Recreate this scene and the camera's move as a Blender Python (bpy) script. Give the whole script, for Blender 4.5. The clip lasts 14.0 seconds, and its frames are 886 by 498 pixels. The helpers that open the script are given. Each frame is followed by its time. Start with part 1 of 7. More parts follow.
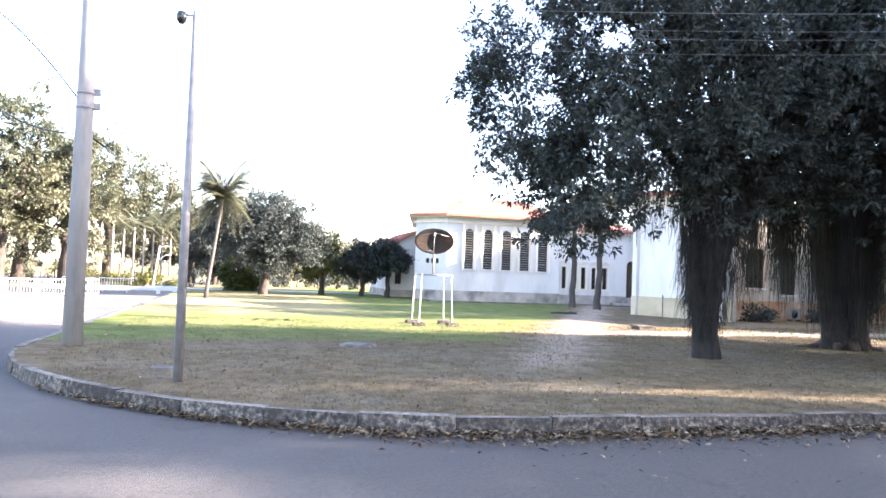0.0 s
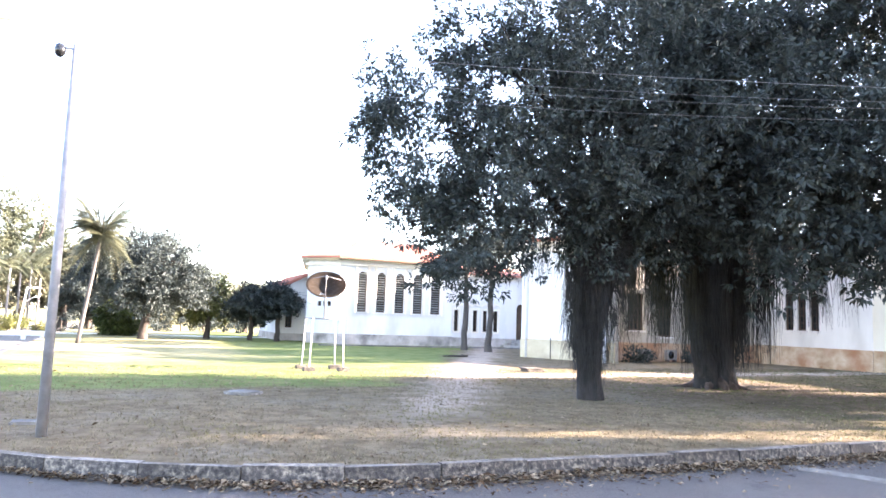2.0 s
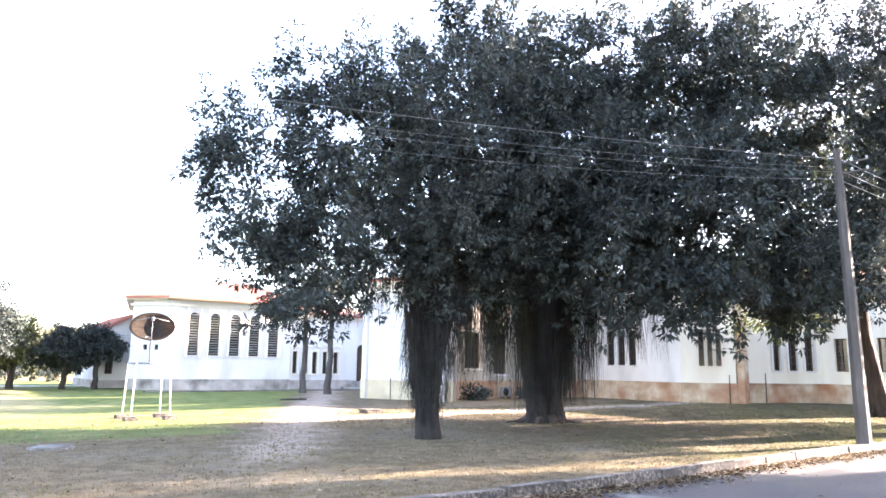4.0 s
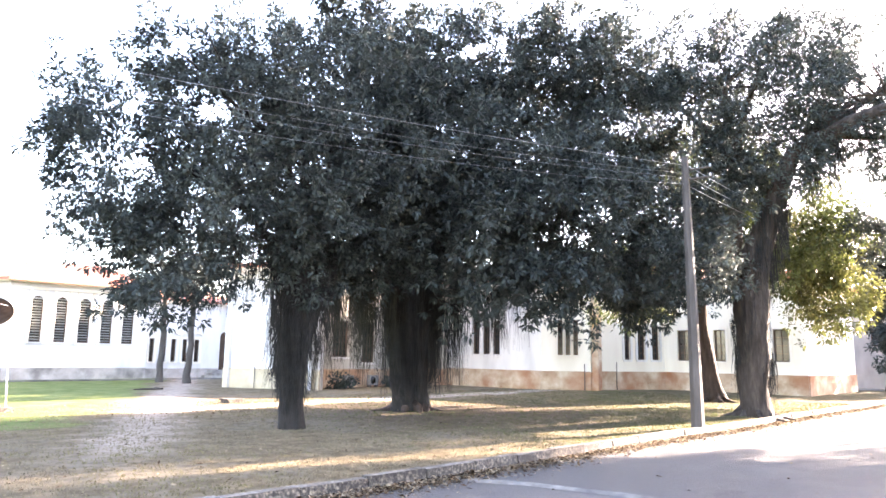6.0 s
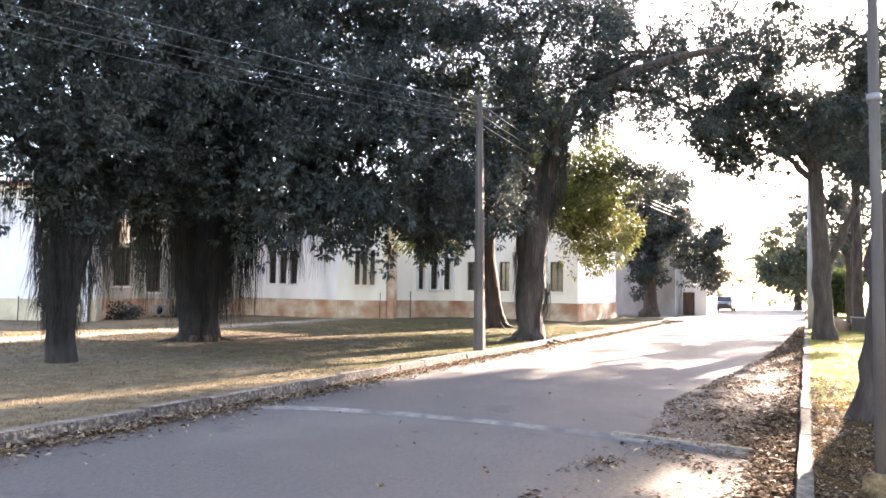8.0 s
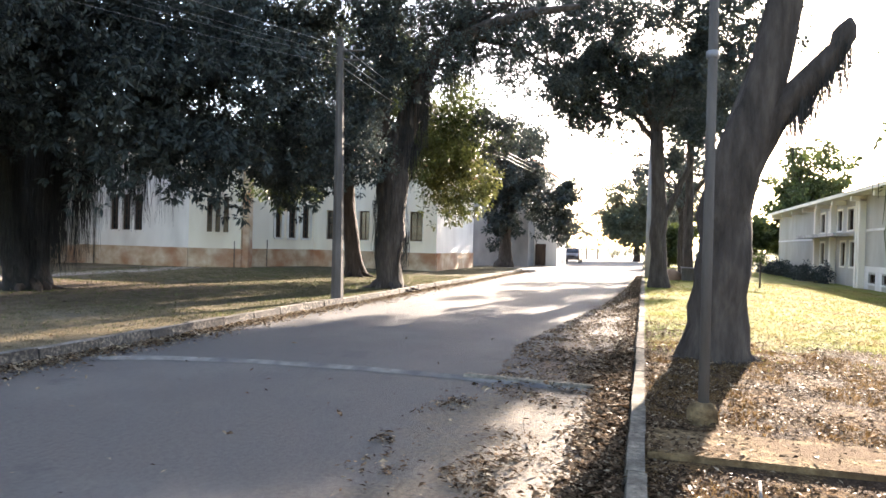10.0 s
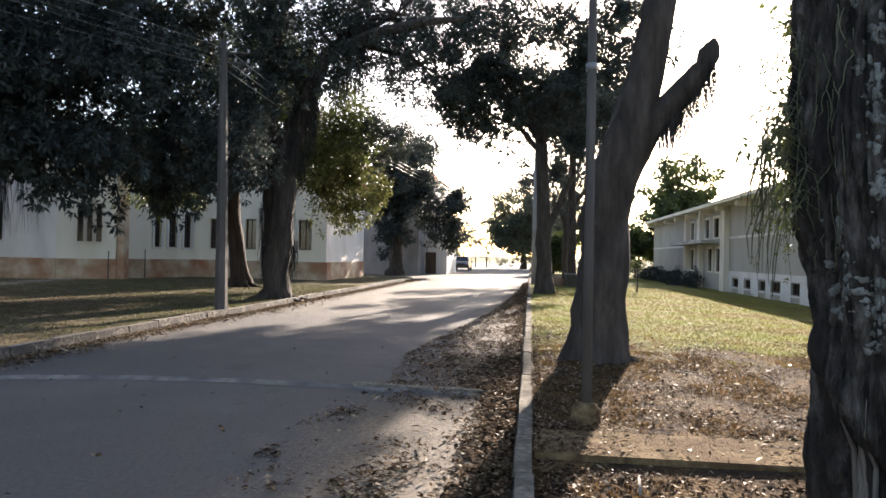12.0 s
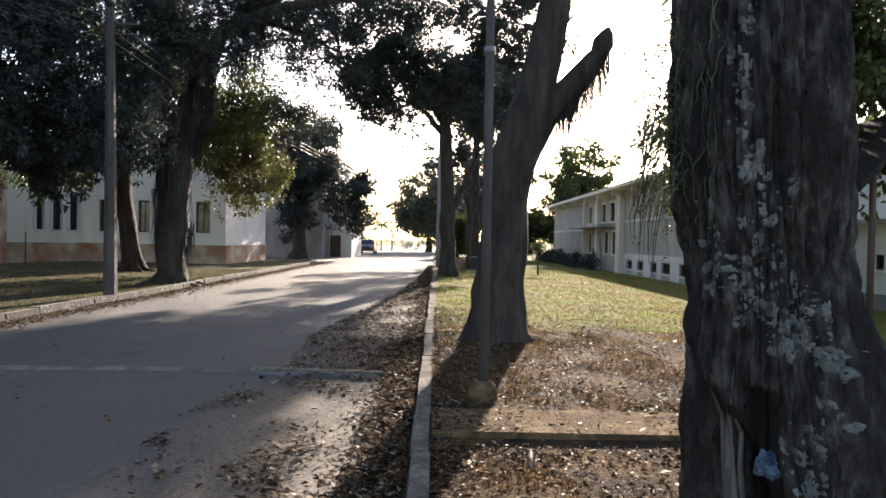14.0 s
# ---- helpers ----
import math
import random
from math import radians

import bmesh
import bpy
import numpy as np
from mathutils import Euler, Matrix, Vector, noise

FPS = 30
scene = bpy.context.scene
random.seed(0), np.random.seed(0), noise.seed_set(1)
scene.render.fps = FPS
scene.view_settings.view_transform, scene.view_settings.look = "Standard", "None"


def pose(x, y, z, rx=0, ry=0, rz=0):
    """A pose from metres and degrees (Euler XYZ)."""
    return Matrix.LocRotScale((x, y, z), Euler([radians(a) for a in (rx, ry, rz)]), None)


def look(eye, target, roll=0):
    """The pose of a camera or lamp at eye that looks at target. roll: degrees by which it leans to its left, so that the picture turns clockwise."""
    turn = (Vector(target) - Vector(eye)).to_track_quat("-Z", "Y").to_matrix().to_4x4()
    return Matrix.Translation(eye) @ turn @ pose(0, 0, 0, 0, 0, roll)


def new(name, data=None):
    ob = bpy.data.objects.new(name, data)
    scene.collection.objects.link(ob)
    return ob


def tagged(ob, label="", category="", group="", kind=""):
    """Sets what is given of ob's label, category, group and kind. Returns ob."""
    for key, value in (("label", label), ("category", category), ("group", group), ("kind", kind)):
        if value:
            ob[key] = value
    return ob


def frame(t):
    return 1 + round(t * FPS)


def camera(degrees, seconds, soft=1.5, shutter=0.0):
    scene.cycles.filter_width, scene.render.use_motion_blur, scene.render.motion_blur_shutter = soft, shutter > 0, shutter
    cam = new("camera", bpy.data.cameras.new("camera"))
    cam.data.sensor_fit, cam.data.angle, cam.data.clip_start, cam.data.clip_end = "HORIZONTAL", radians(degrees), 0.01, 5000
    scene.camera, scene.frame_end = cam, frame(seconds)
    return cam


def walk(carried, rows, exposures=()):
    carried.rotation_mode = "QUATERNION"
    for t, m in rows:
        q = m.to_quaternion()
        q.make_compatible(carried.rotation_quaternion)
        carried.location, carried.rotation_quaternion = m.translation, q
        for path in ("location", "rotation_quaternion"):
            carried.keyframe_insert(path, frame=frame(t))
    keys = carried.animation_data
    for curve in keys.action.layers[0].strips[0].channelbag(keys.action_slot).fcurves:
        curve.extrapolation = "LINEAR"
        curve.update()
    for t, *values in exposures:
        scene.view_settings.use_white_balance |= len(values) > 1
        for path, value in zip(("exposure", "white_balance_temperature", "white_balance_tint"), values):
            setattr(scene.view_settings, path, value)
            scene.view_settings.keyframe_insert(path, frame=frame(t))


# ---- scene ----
cam = camera(64.10, 14.0, soft=1.6)
# seconds, eye, yaw to the left, pitch up, lean to the left
ROWS = [
    (0.0, -0.000, 0.000, 1.600, -15.00, 2.12, 2.11),
    (0.5, -0.001, -0.014, 1.608, -15.95, 2.98, 2.20),
    (1.0, -0.004, -0.023, 1.616, -17.96, 3.79, 2.24),
    (1.5, 0.005, -0.038, 1.626, -20.58, 4.84, 2.10),
    (2.0, 0.017, -0.050, 1.639, -23.46, 5.84, 2.00),
    (2.5, 0.034, -0.062, 1.648, -26.79, 7.08, 1.77),
    (3.0, 0.080, -0.038, 1.639, -30.62, 8.25, 1.64),
    (5.5, -0.025, -0.186, 1.651, -43.22, 8.93, 0.45),
    (6.0, 0.050, -0.141, 1.667, -46.68, 8.59, 0.95),
    (6.5, 0.084, -0.138, 1.668, -50.82, 7.81, 0.79),
    (7.0, 0.088, -0.180, 1.671, -54.60, 6.92, 0.74),
    (7.5, 0.077, -0.237, 1.673, -59.63, 5.98, 0.55),
    (8.0, 0.082, -0.261, 1.650, -62.80, 3.25, 1.03),
    (10.5, 0.249, -0.244, 1.566, -76.91, -0.55, 1.44),
    (11.0, 0.268, -0.258, 1.561, -79.94, -0.39, 1.33),
    (11.5, 0.274, -0.271, 1.562, -82.61, 0.38, 1.60),
    (12.0, 0.274, -0.256, 1.552, -82.92, 0.48, 1.27),
    (12.5, 0.263, -0.286, 1.552, -84.37, 0.24, 1.21),
    (13.0, 0.277, -0.300, 1.549, -86.37, 0.01, 1.07),
    (13.5, 0.273, -0.304, 1.539, -88.75, -0.34, 1.36),
    (14.0, 0.285, -0.318, 1.536, -90.55, -0.70, 1.26),
]


def aim(x, y, z, yaw, pitch, roll):
    a, p = radians(yaw), radians(pitch)
    return look((x, y, z), (x - math.sin(a) * math.cos(p), y + math.cos(a) * math.cos(p), z + math.sin(p)), roll)


walk(cam, [(t, aim(*row)) for t, *row in ROWS],
     [(0.0, 3.75, 6650, 24), (2.0, 4.25, 6700, 24), (3.2, 4.5, 6750, 24), (5.3, 3.75, 7100, 26), (5.9, 4.4, 7200, 26), (6.5, 4.9, 7200, 27), (7.5, 4.4, 7250, 26), (8.2, 3.65, 7300, 25),
      (10.3, 3.05, 6900, 17), (11.0, 2.75, 6900, 17), (12.0, 2.1, 6800, 17), (14.0, 1.95, 6700, 17)])


# ---- light: low sun down the road, pale sky ----
SUN_AZ, SUN_EL = 101.5, 17.5  # degrees clockwise from +y, and above the horizon
world = bpy.data.worlds.new("sky")
scene.world = world
world.use_nodes = True
wn, wl = world.node_tree.nodes, world.node_tree.links
wn.clear()
sky = wn.new("ShaderNodeTexSky")
sky.sky_type, sky.sun_disc = "NISHITA", False
sky.sun_elevation, sky.sun_rotation = radians(SUN_EL), radians(SUN_AZ)
sky.altitude, sky.air_density, sky.dust_density, sky.ozone_density = 50, 0.9, 1.2, 0.9
bg = wn.new("ShaderNodeBackground")
bg.inputs["Strength"].default_value = 0.105
wo = wn.new("ShaderNodeOutputWorld")
wl.new(sky.outputs[0], bg.inputs[0])
wl.new(bg.outputs[0], wo.inputs[0])
sun = new("sun", bpy.data.lights.new("sun", "SUN"))
sun.data.energy, sun.data.angle, sun.data.color = 5.0, radians(0.6), (1.0, 0.91, 0.78)
s_dir = Vector((math.sin(radians(SUN_AZ)) * math.cos(radians(SUN_EL)), math.cos(radians(SUN_AZ)) * math.cos(radians(SUN_EL)), math.sin(radians(SUN_EL))))
sun.matrix_world = look(s_dir * 80, (0, 0, 0))


# ---- materials ----
def mat(name, stops, scale=4.0, detail=6.0, rough=0.8, bump=0.2, bump_scale=None, stretch=(1, 1, 1), metallic=0.0,
        second=None, second_scale=0.6, second_at=(0.45, 0.7), island=0.0, obj=0.0, transl=0.0, world_co=True, spec=0.3, dist=0.02):
    """Noise through colour stops, a second tint at a larger scale, bump, and variation by piece."""
    m = bpy.data.materials.new(name)
    m.use_nodes = True
    n, l = m.node_tree.nodes, m.node_tree.links
    b = n["Principled BSDF"]
    b.inputs["Roughness"].default_value = rough
    b.inputs["Metallic"].default_value = metallic
    b.inputs["Specular IOR Level"].default_value = spec
    if world_co:
        co = n.new("ShaderNodeNewGeometry").outputs["Position"]
    else:
        co = n.new("ShaderNodeTexCoord").outputs["Object"]
    mp = n.new("ShaderNodeMapping")
    mp.inputs["Scale"].default_value = stretch
    l.new(co, mp.inputs["Vector"])
    nz = n.new("ShaderNodeTexNoise")
    nz.inputs["Scale"].default_value, nz.inputs["Detail"].default_value, nz.inputs["Roughness"].default_value = scale, detail, 0.62
    l.new(mp.outputs[0], nz.inputs["Vector"])
    rp = n.new("ShaderNodeValToRGB")
    while len(rp.color_ramp.elements) < len(stops):
        rp.color_ramp.elements.new(0.5)
    for el, (p, c) in zip(rp.color_ramp.elements, stops):
        el.position, el.color = p, (*c, 1)
    l.new(nz.outputs["Fac"], rp.inputs[0])
    out = rp.outputs[0]
    if second:
        n2 = n.new("ShaderNodeTexNoise")
        n2.inputs["Scale"].default_value, n2.inputs["Detail"].default_value = second_scale, 5.0
        l.new(mp.outputs[0], n2.inputs["Vector"])
        r2 = n.new("ShaderNodeMapRange")
        r2.inputs["From Min"].default_value, r2.inputs["From Max"].default_value = second_at
        l.new(n2.outputs["Fac"], r2.inputs[0])
        mx = n.new("ShaderNodeMix")
        mx.data_type = "RGBA"
        l.new(r2.outputs[0], mx.inputs[0])
        l.new(out, mx.inputs[6])
        mx.inputs[7].default_value = (*second, 1)
        out = mx.outputs[2]
    if island or obj:
        hv = n.new("ShaderNodeHueSaturation")
        mr = n.new("ShaderNodeMapRange")
        k = island or obj
        mr.inputs["To Min"].default_value, mr.inputs["To Max"].default_value = 1 - k, 1 + k
        src = n.new("ShaderNodeNewGeometry").outputs["Random Per Island"] if island else n.new("ShaderNodeObjectInfo").outputs["Random"]
        l.new(src, mr.inputs[0])
        l.new(mr.outputs[0], hv.inputs["Value"])
        l.new(out, hv.inputs["Color"])
        out = hv.outputs[0]
    l.new(out, b.inputs["Base Color"])
    if bump:
        bz = n.new("ShaderNodeTexNoise")
        bz.inputs["Scale"].default_value, bz.inputs["Detail"].default_value = bump_scale or scale * 3, 8.0
        l.new(mp.outputs[0], bz.inputs["Vector"])
        bp = n.new("ShaderNodeBump")
        bp.inputs["Strength"].default_value, bp.inputs["Distance"].default_value = bump, dist
        l.new(bz.outputs["Fac"], bp.inputs["Height"])
        l.new(bp.outputs[0], b.inputs["Normal"])
    if transl:
        tr = n.new("ShaderNodeBsdfTranslucent")
        l.new(out, tr.inputs["Color"])
        ms = n.new("ShaderNodeMixShader")
        ms.inputs[0].default_value = transl
        l.new(b.outputs[0], ms.inputs[1])
        l.new(tr.outputs[0], ms.inputs[2])
        l.new(ms.outputs[0], n["Material Output"].inputs["Surface"])
    m["base"] = name
    return m


CONCRETE = mat("concrete", [(0.3, (0.30, 0.28, 0.26)), (0.7, (0.46, 0.44, 0.41))], 3, 8, 0.9, 0.4, 40, second=(0.16, 0.14, 0.12), second_scale=1.3, second_at=(0.5, 0.72), obj=0.18)
# Sides: dark stains, with the road face's shadow put into the colour.
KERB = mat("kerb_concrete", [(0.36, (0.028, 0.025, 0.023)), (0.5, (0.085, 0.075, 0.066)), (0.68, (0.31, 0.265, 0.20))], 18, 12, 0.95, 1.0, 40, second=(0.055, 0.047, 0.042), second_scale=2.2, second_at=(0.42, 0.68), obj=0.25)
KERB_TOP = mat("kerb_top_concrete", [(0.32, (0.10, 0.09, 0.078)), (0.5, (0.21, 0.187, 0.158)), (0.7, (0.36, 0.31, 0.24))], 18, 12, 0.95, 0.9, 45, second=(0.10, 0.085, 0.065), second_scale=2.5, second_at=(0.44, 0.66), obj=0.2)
KERB_PALE = mat("pale_kerb_concrete", [(0.3, (0.075, 0.066, 0.052)), (0.5, (0.165, 0.145, 0.115)), (0.7, (0.27, 0.235, 0.185))], 16, 12, 0.95, 0.9, 50, second=(0.085, 0.078, 0.06), second_scale=2.6, second_at=(0.46, 0.66), obj=0.18, spec=0.05)
POLE = mat("pole_concrete", [(0.3, (0.21, 0.207, 0.207)), (0.7, (0.30, 0.297, 0.295))], 6, 8, 0.85, 0.3, 50, stretch=(1, 1, 0.2), second=(0.2, 0.18, 0.17), second_scale=1.5, second_at=(0.55, 0.8))
OLDPOLE = mat("old_pole_concrete", [(0.3, (0.055, 0.048, 0.043)), (0.7, (0.11, 0.097, 0.086))], 6, 8, 0.9, 0.4, 50, stretch=(1, 1, 0.2))
GALV = mat("galvanised_steel", [(0.3, (0.17, 0.17, 0.175)), (0.7, (0.25, 0.25, 0.26))], 8, 6, 0.55, 0.05, 60, metallic=0.3)
RUST = mat("rusty_mesh", [(0.3, (0.085, 0.062, 0.046)), (0.7, (0.15, 0.118, 0.092))], 9, 6, 0.9, 0.2, 60, transl=0.8)
WHITE_STEEL = mat("white_painted_steel", [(0.35, (0.42, 0.41, 0.39)), (0.7, (0.58, 0.57, 0.55))], 7, 6, 0.6, 0.1, 50, second=(0.42, 0.28, 0.18), second_scale=3, second_at=(0.6, 0.8))
PLASTER = mat("white_plaster", [(0.3, (0.63, 0.61, 0.575)), (0.7, (0.75, 0.73, 0.69))], 1.0, 8, 0.9, 0.15, 30, stretch=(1, 1, 0.35), second=(0.48, 0.46, 0.43), second_scale=0.7, second_at=(0.48, 0.76))
BASECREAM = mat("cream_base_paint", [(0.3, (0.46, 0.38, 0.25)), (0.7, (0.60, 0.52, 0.37))], 1.4, 8, 0.9, 0.2, 30, second=(0.36, 0.29, 0.21), second_scale=0.9, second_at=(0.5, 0.7))
BASEGREY = mat("mildewed_base", [(0.3, (0.33, 0.295, 0.265)), (0.7, (0.56, 0.50, 0.455))], 1.6, 9, 0.92, 0.3, 25, second=(0.15, 0.14, 0.125), second_scale=1.1, second_at=(0.5, 0.72))
CREAM = mat("cream_plaster", [(0.3, (0.72, 0.66, 0.54)), (0.7, (0.82, 0.77, 0.66))], 1.2, 8, 0.9, 0.15, 30, stretch=(1, 1, 0.35), second=(0.55, 0.47, 0.36), second_scale=0.6, second_at=(0.5, 0.8))
PLINTH = mat("stained_plinth", [(0.3, (0.31, 0.19, 0.115)), (0.5, (0.48, 0.365, 0.255)), (0.72, (0.62, 0.53, 0.42))], 1.6, 9, 0.92, 0.3, 25, second=(0.33, 0.15, 0.08), second_scale=0.7, second_at=(0.46, 0.68))
GREYWALL = mat("grey_render", [(0.3, (0.20, 0.195, 0.19)), (0.7, (0.30, 0.295, 0.28))], 1.0, 8, 0.92, 0.2, 25, stretch=(1, 1, 0.4), second=(0.14, 0.14, 0.135), second_scale=0.4)
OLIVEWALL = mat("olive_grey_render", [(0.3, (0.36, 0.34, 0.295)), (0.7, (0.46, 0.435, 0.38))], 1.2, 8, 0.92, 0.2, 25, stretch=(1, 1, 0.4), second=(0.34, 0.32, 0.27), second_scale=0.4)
ROOFTILE = mat("clay_tile", [(0.3, (0.37, 0.13, 0.085)), (0.7, (0.49, 0.20, 0.135))], 5, 6, 0.85, 0.3, 30, obj=0.2, second=(0.31, 0.12, 0.08), second_scale=0.7)
WIRE = mat("weathered_cable", [(0.3, (0.13, 0.13, 0.135)), (0.7, (0.22, 0.22, 0.225))], 4, 3, 0.5, 0.0)
GLASS = mat("dark_pane", [(0.3, (0.012, 0.013, 0.014)), (0.7, (0.03, 0.03, 0.03))], 2, 3, 0.12, 0.0, spec=0.5)
LOUVRE = mat("louvre_glass", [(0.3, (0.34, 0.35, 0.35)), (0.7, (0.48, 0.49, 0.49))], 3, 3, 0.2, 0.0, obj=0.3, spec=0.5)
WOODDARK = mat("dark_wood", [(0.3, (0.05, 0.03, 0.022)), (0.7, (0.11, 0.07, 0.045))], 6, 6, 0.7, 0.3, 40, stretch=(1, 1, 0.2))
BARK = mat("bark", [(0.25, (0.018, 0.014, 0.011)), (0.5, (0.048, 0.038, 0.031)), (0.8, (0.10, 0.082, 0.066))], 7, 10, 0.95, 1.0, 14, stretch=(1, 1, 0.22), dist=0.05)
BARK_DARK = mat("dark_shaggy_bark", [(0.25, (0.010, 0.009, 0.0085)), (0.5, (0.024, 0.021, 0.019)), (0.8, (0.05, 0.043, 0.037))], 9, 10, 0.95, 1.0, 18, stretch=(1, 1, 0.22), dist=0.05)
BARK_RED = mat("reddish_bark", [(0.25, (0.016, 0.011, 0.009)), (0.5, (0.044, 0.030, 0.023)), (0.8, (0.09, 0.062, 0.046))], 6, 10, 0.95, 1.0, 12, stretch=(1, 1, 0.25), dist=0.05)
ROOTS = mat("hanging_roots", [(0.3, (0.016, 0.0155, 0.015)), (0.7, (0.042, 0.040, 0.036))], 3, 4, 0.95, 0.0, island=0.35)
ROOTS_OLIVE = mat("mossy_hanging_roots", [(0.3, (0.018, 0.018, 0.013)), (0.7, (0.045, 0.043, 0.029))], 3, 4, 0.95, 0.0, island=0.35)
LEAF = mat("dark_leaves", [(0.3, (0.032, 0.042, 0.041)), (0.7, (0.068, 0.082, 0.072))], 0.6, 3, 0.6, 0.0, island=0.25, transl=0.22, spec=0.2)
LEAF_OLIVE = mat("olive_leaves", [(0.3, (0.045, 0.062, 0.020)), (0.7, (0.095, 0.115, 0.035))], 0.6, 3, 0.5, 0.0, island=0.35, transl=0.35, spec=0.35)
LEAF_YELLOW = mat("yellow_green_leaves", [(0.3, (0.07, 0.085, 0.025)), (0.7, (0.15, 0.148, 0.05))], 0.8, 3, 0.5, 0.0, island=0.35, transl=0.32, spec=0.35)
# Greyer, paler than near leaves: distance haze put into the colour.
LEAF_FAR = mat("far_leaves", [(0.3, (0.045, 0.058, 0.038)), (0.7, (0.105, 0.118, 0.075))], 0.35, 4, 0.6, 0.0, island=0.3, transl=0.3, second=(0.115, 0.11, 0.065), second_scale=0.15)
LITTER = mat("fallen_leaves", [(0.34, (0.032, 0.021, 0.013)), (0.5, (0.08, 0.05, 0.028)), (0.66, (0.19, 0.132, 0.08))], 24, 3, 1.0, 0.0, island=0.75, spec=0.03, transl=0.1)
# Pale tan leaves; the glint of backlit ones is put into the colour.
LITTER_PALE = mat("pale_leaves", [(0.35, (0.13, 0.092, 0.055)), (0.65, (0.33, 0.26, 0.17))], 24, 3, 0.65, 0.0, island=0.5, spec=0.12, transl=0.15)
LEAF_HANG = mat("trailing_stems", [(0.3, (0.07, 0.075, 0.045)), (0.7, (0.15, 0.15, 0.09))], 4, 3, 0.6, 0.0, island=0.3, transl=0.2)
PATHC = mat("dirty_path", [(0.34, (0.07, 0.048, 0.026)), (0.5, (0.15, 0.105, 0.056)), (0.66, (0.24, 0.17, 0.092))], 9, 12, 0.95, 0.9, 50, second=(0.10, 0.064, 0.035), second_scale=2.4, second_at=(0.44, 0.62), spec=0.03)
JOINTC = mat("dusty_joint", [(0.3, (0.125, 0.114, 0.10)), (0.7, (0.24, 0.22, 0.192))], 7, 10, 0.95, 0.6, 50, second=(0.085, 0.08, 0.078), second_scale=1.6, second_at=(0.44, 0.62))
LICHEN = mat("grey_lichen", [(0.3, (0.095, 0.098, 0.09)), (0.7, (0.22, 0.225, 0.205))], 30, 6, 0.95, 0.6, 90, obj=0.25)
PALEWOOD = mat("dead_wood", [(0.3, (0.07, 0.06, 0.05)), (0.7, (0.15, 0.13, 0.11))], 8, 8, 0.9, 0.8, 20, stretch=(1, 1, 0.12))
HOLLOW = mat("dark_hollow", [(0.3, (0.006, 0.005, 0.004)), (0.7, (0.018, 0.014, 0.011))], 10, 6, 0.95, 0.5, 30)
RAG = mat("blue_cloth", [(0.36, (0.018, 0.035, 0.065)), (0.62, (0.12, 0.165, 0.21))], 22, 5, 0.9, 0.4, 60)
GRASS = mat("grass_blades", [(0.3, (0.115, 0.138, 0.026)), (0.7, (0.255, 0.25, 0.06))], 1.2, 5, 0.7, 0.0, island=0.4, transl=0.35, second=(0.215, 0.155, 0.07), second_scale=0.7, second_at=(0.43, 0.6))
DRYGRASS = mat("dry_grass_blades", [(0.3, (0.125, 0.10, 0.06)), (0.7, (0.235, 0.195, 0.122))], 1.2, 5, 0.8, 0.0, island=0.35, transl=0.3, second=(0.155, 0.135, 0.06), second_scale=0.3, second_at=(0.5, 0.62), spec=0.1)
CARPAINT = mat("dark_silver_paint", [(0.3, (0.09, 0.09, 0.095)), (0.7, (0.12, 0.12, 0.125))], 3, 3, 0.35, 0.0, metallic=0.5, spec=0.5)
# Olive copy of the dry blades, tree shade put into its colour.
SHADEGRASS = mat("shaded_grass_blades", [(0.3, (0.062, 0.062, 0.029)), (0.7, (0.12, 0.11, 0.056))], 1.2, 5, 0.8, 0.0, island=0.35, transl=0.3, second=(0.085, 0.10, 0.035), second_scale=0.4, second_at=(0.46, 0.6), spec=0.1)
WHITEPAINT = mat("white_paint", [(0.3, (0.62, 0.62, 0.61)), (0.7, (0.78, 0.78, 0.77))], 4, 6, 0.6, 0.1, 40)
DIRT = mat("red_soil", [(0.3, (0.16, 0.09, 0.055)), (0.7, (0.30, 0.19, 0.12))], 2, 8, 0.95, 0.4, 30)


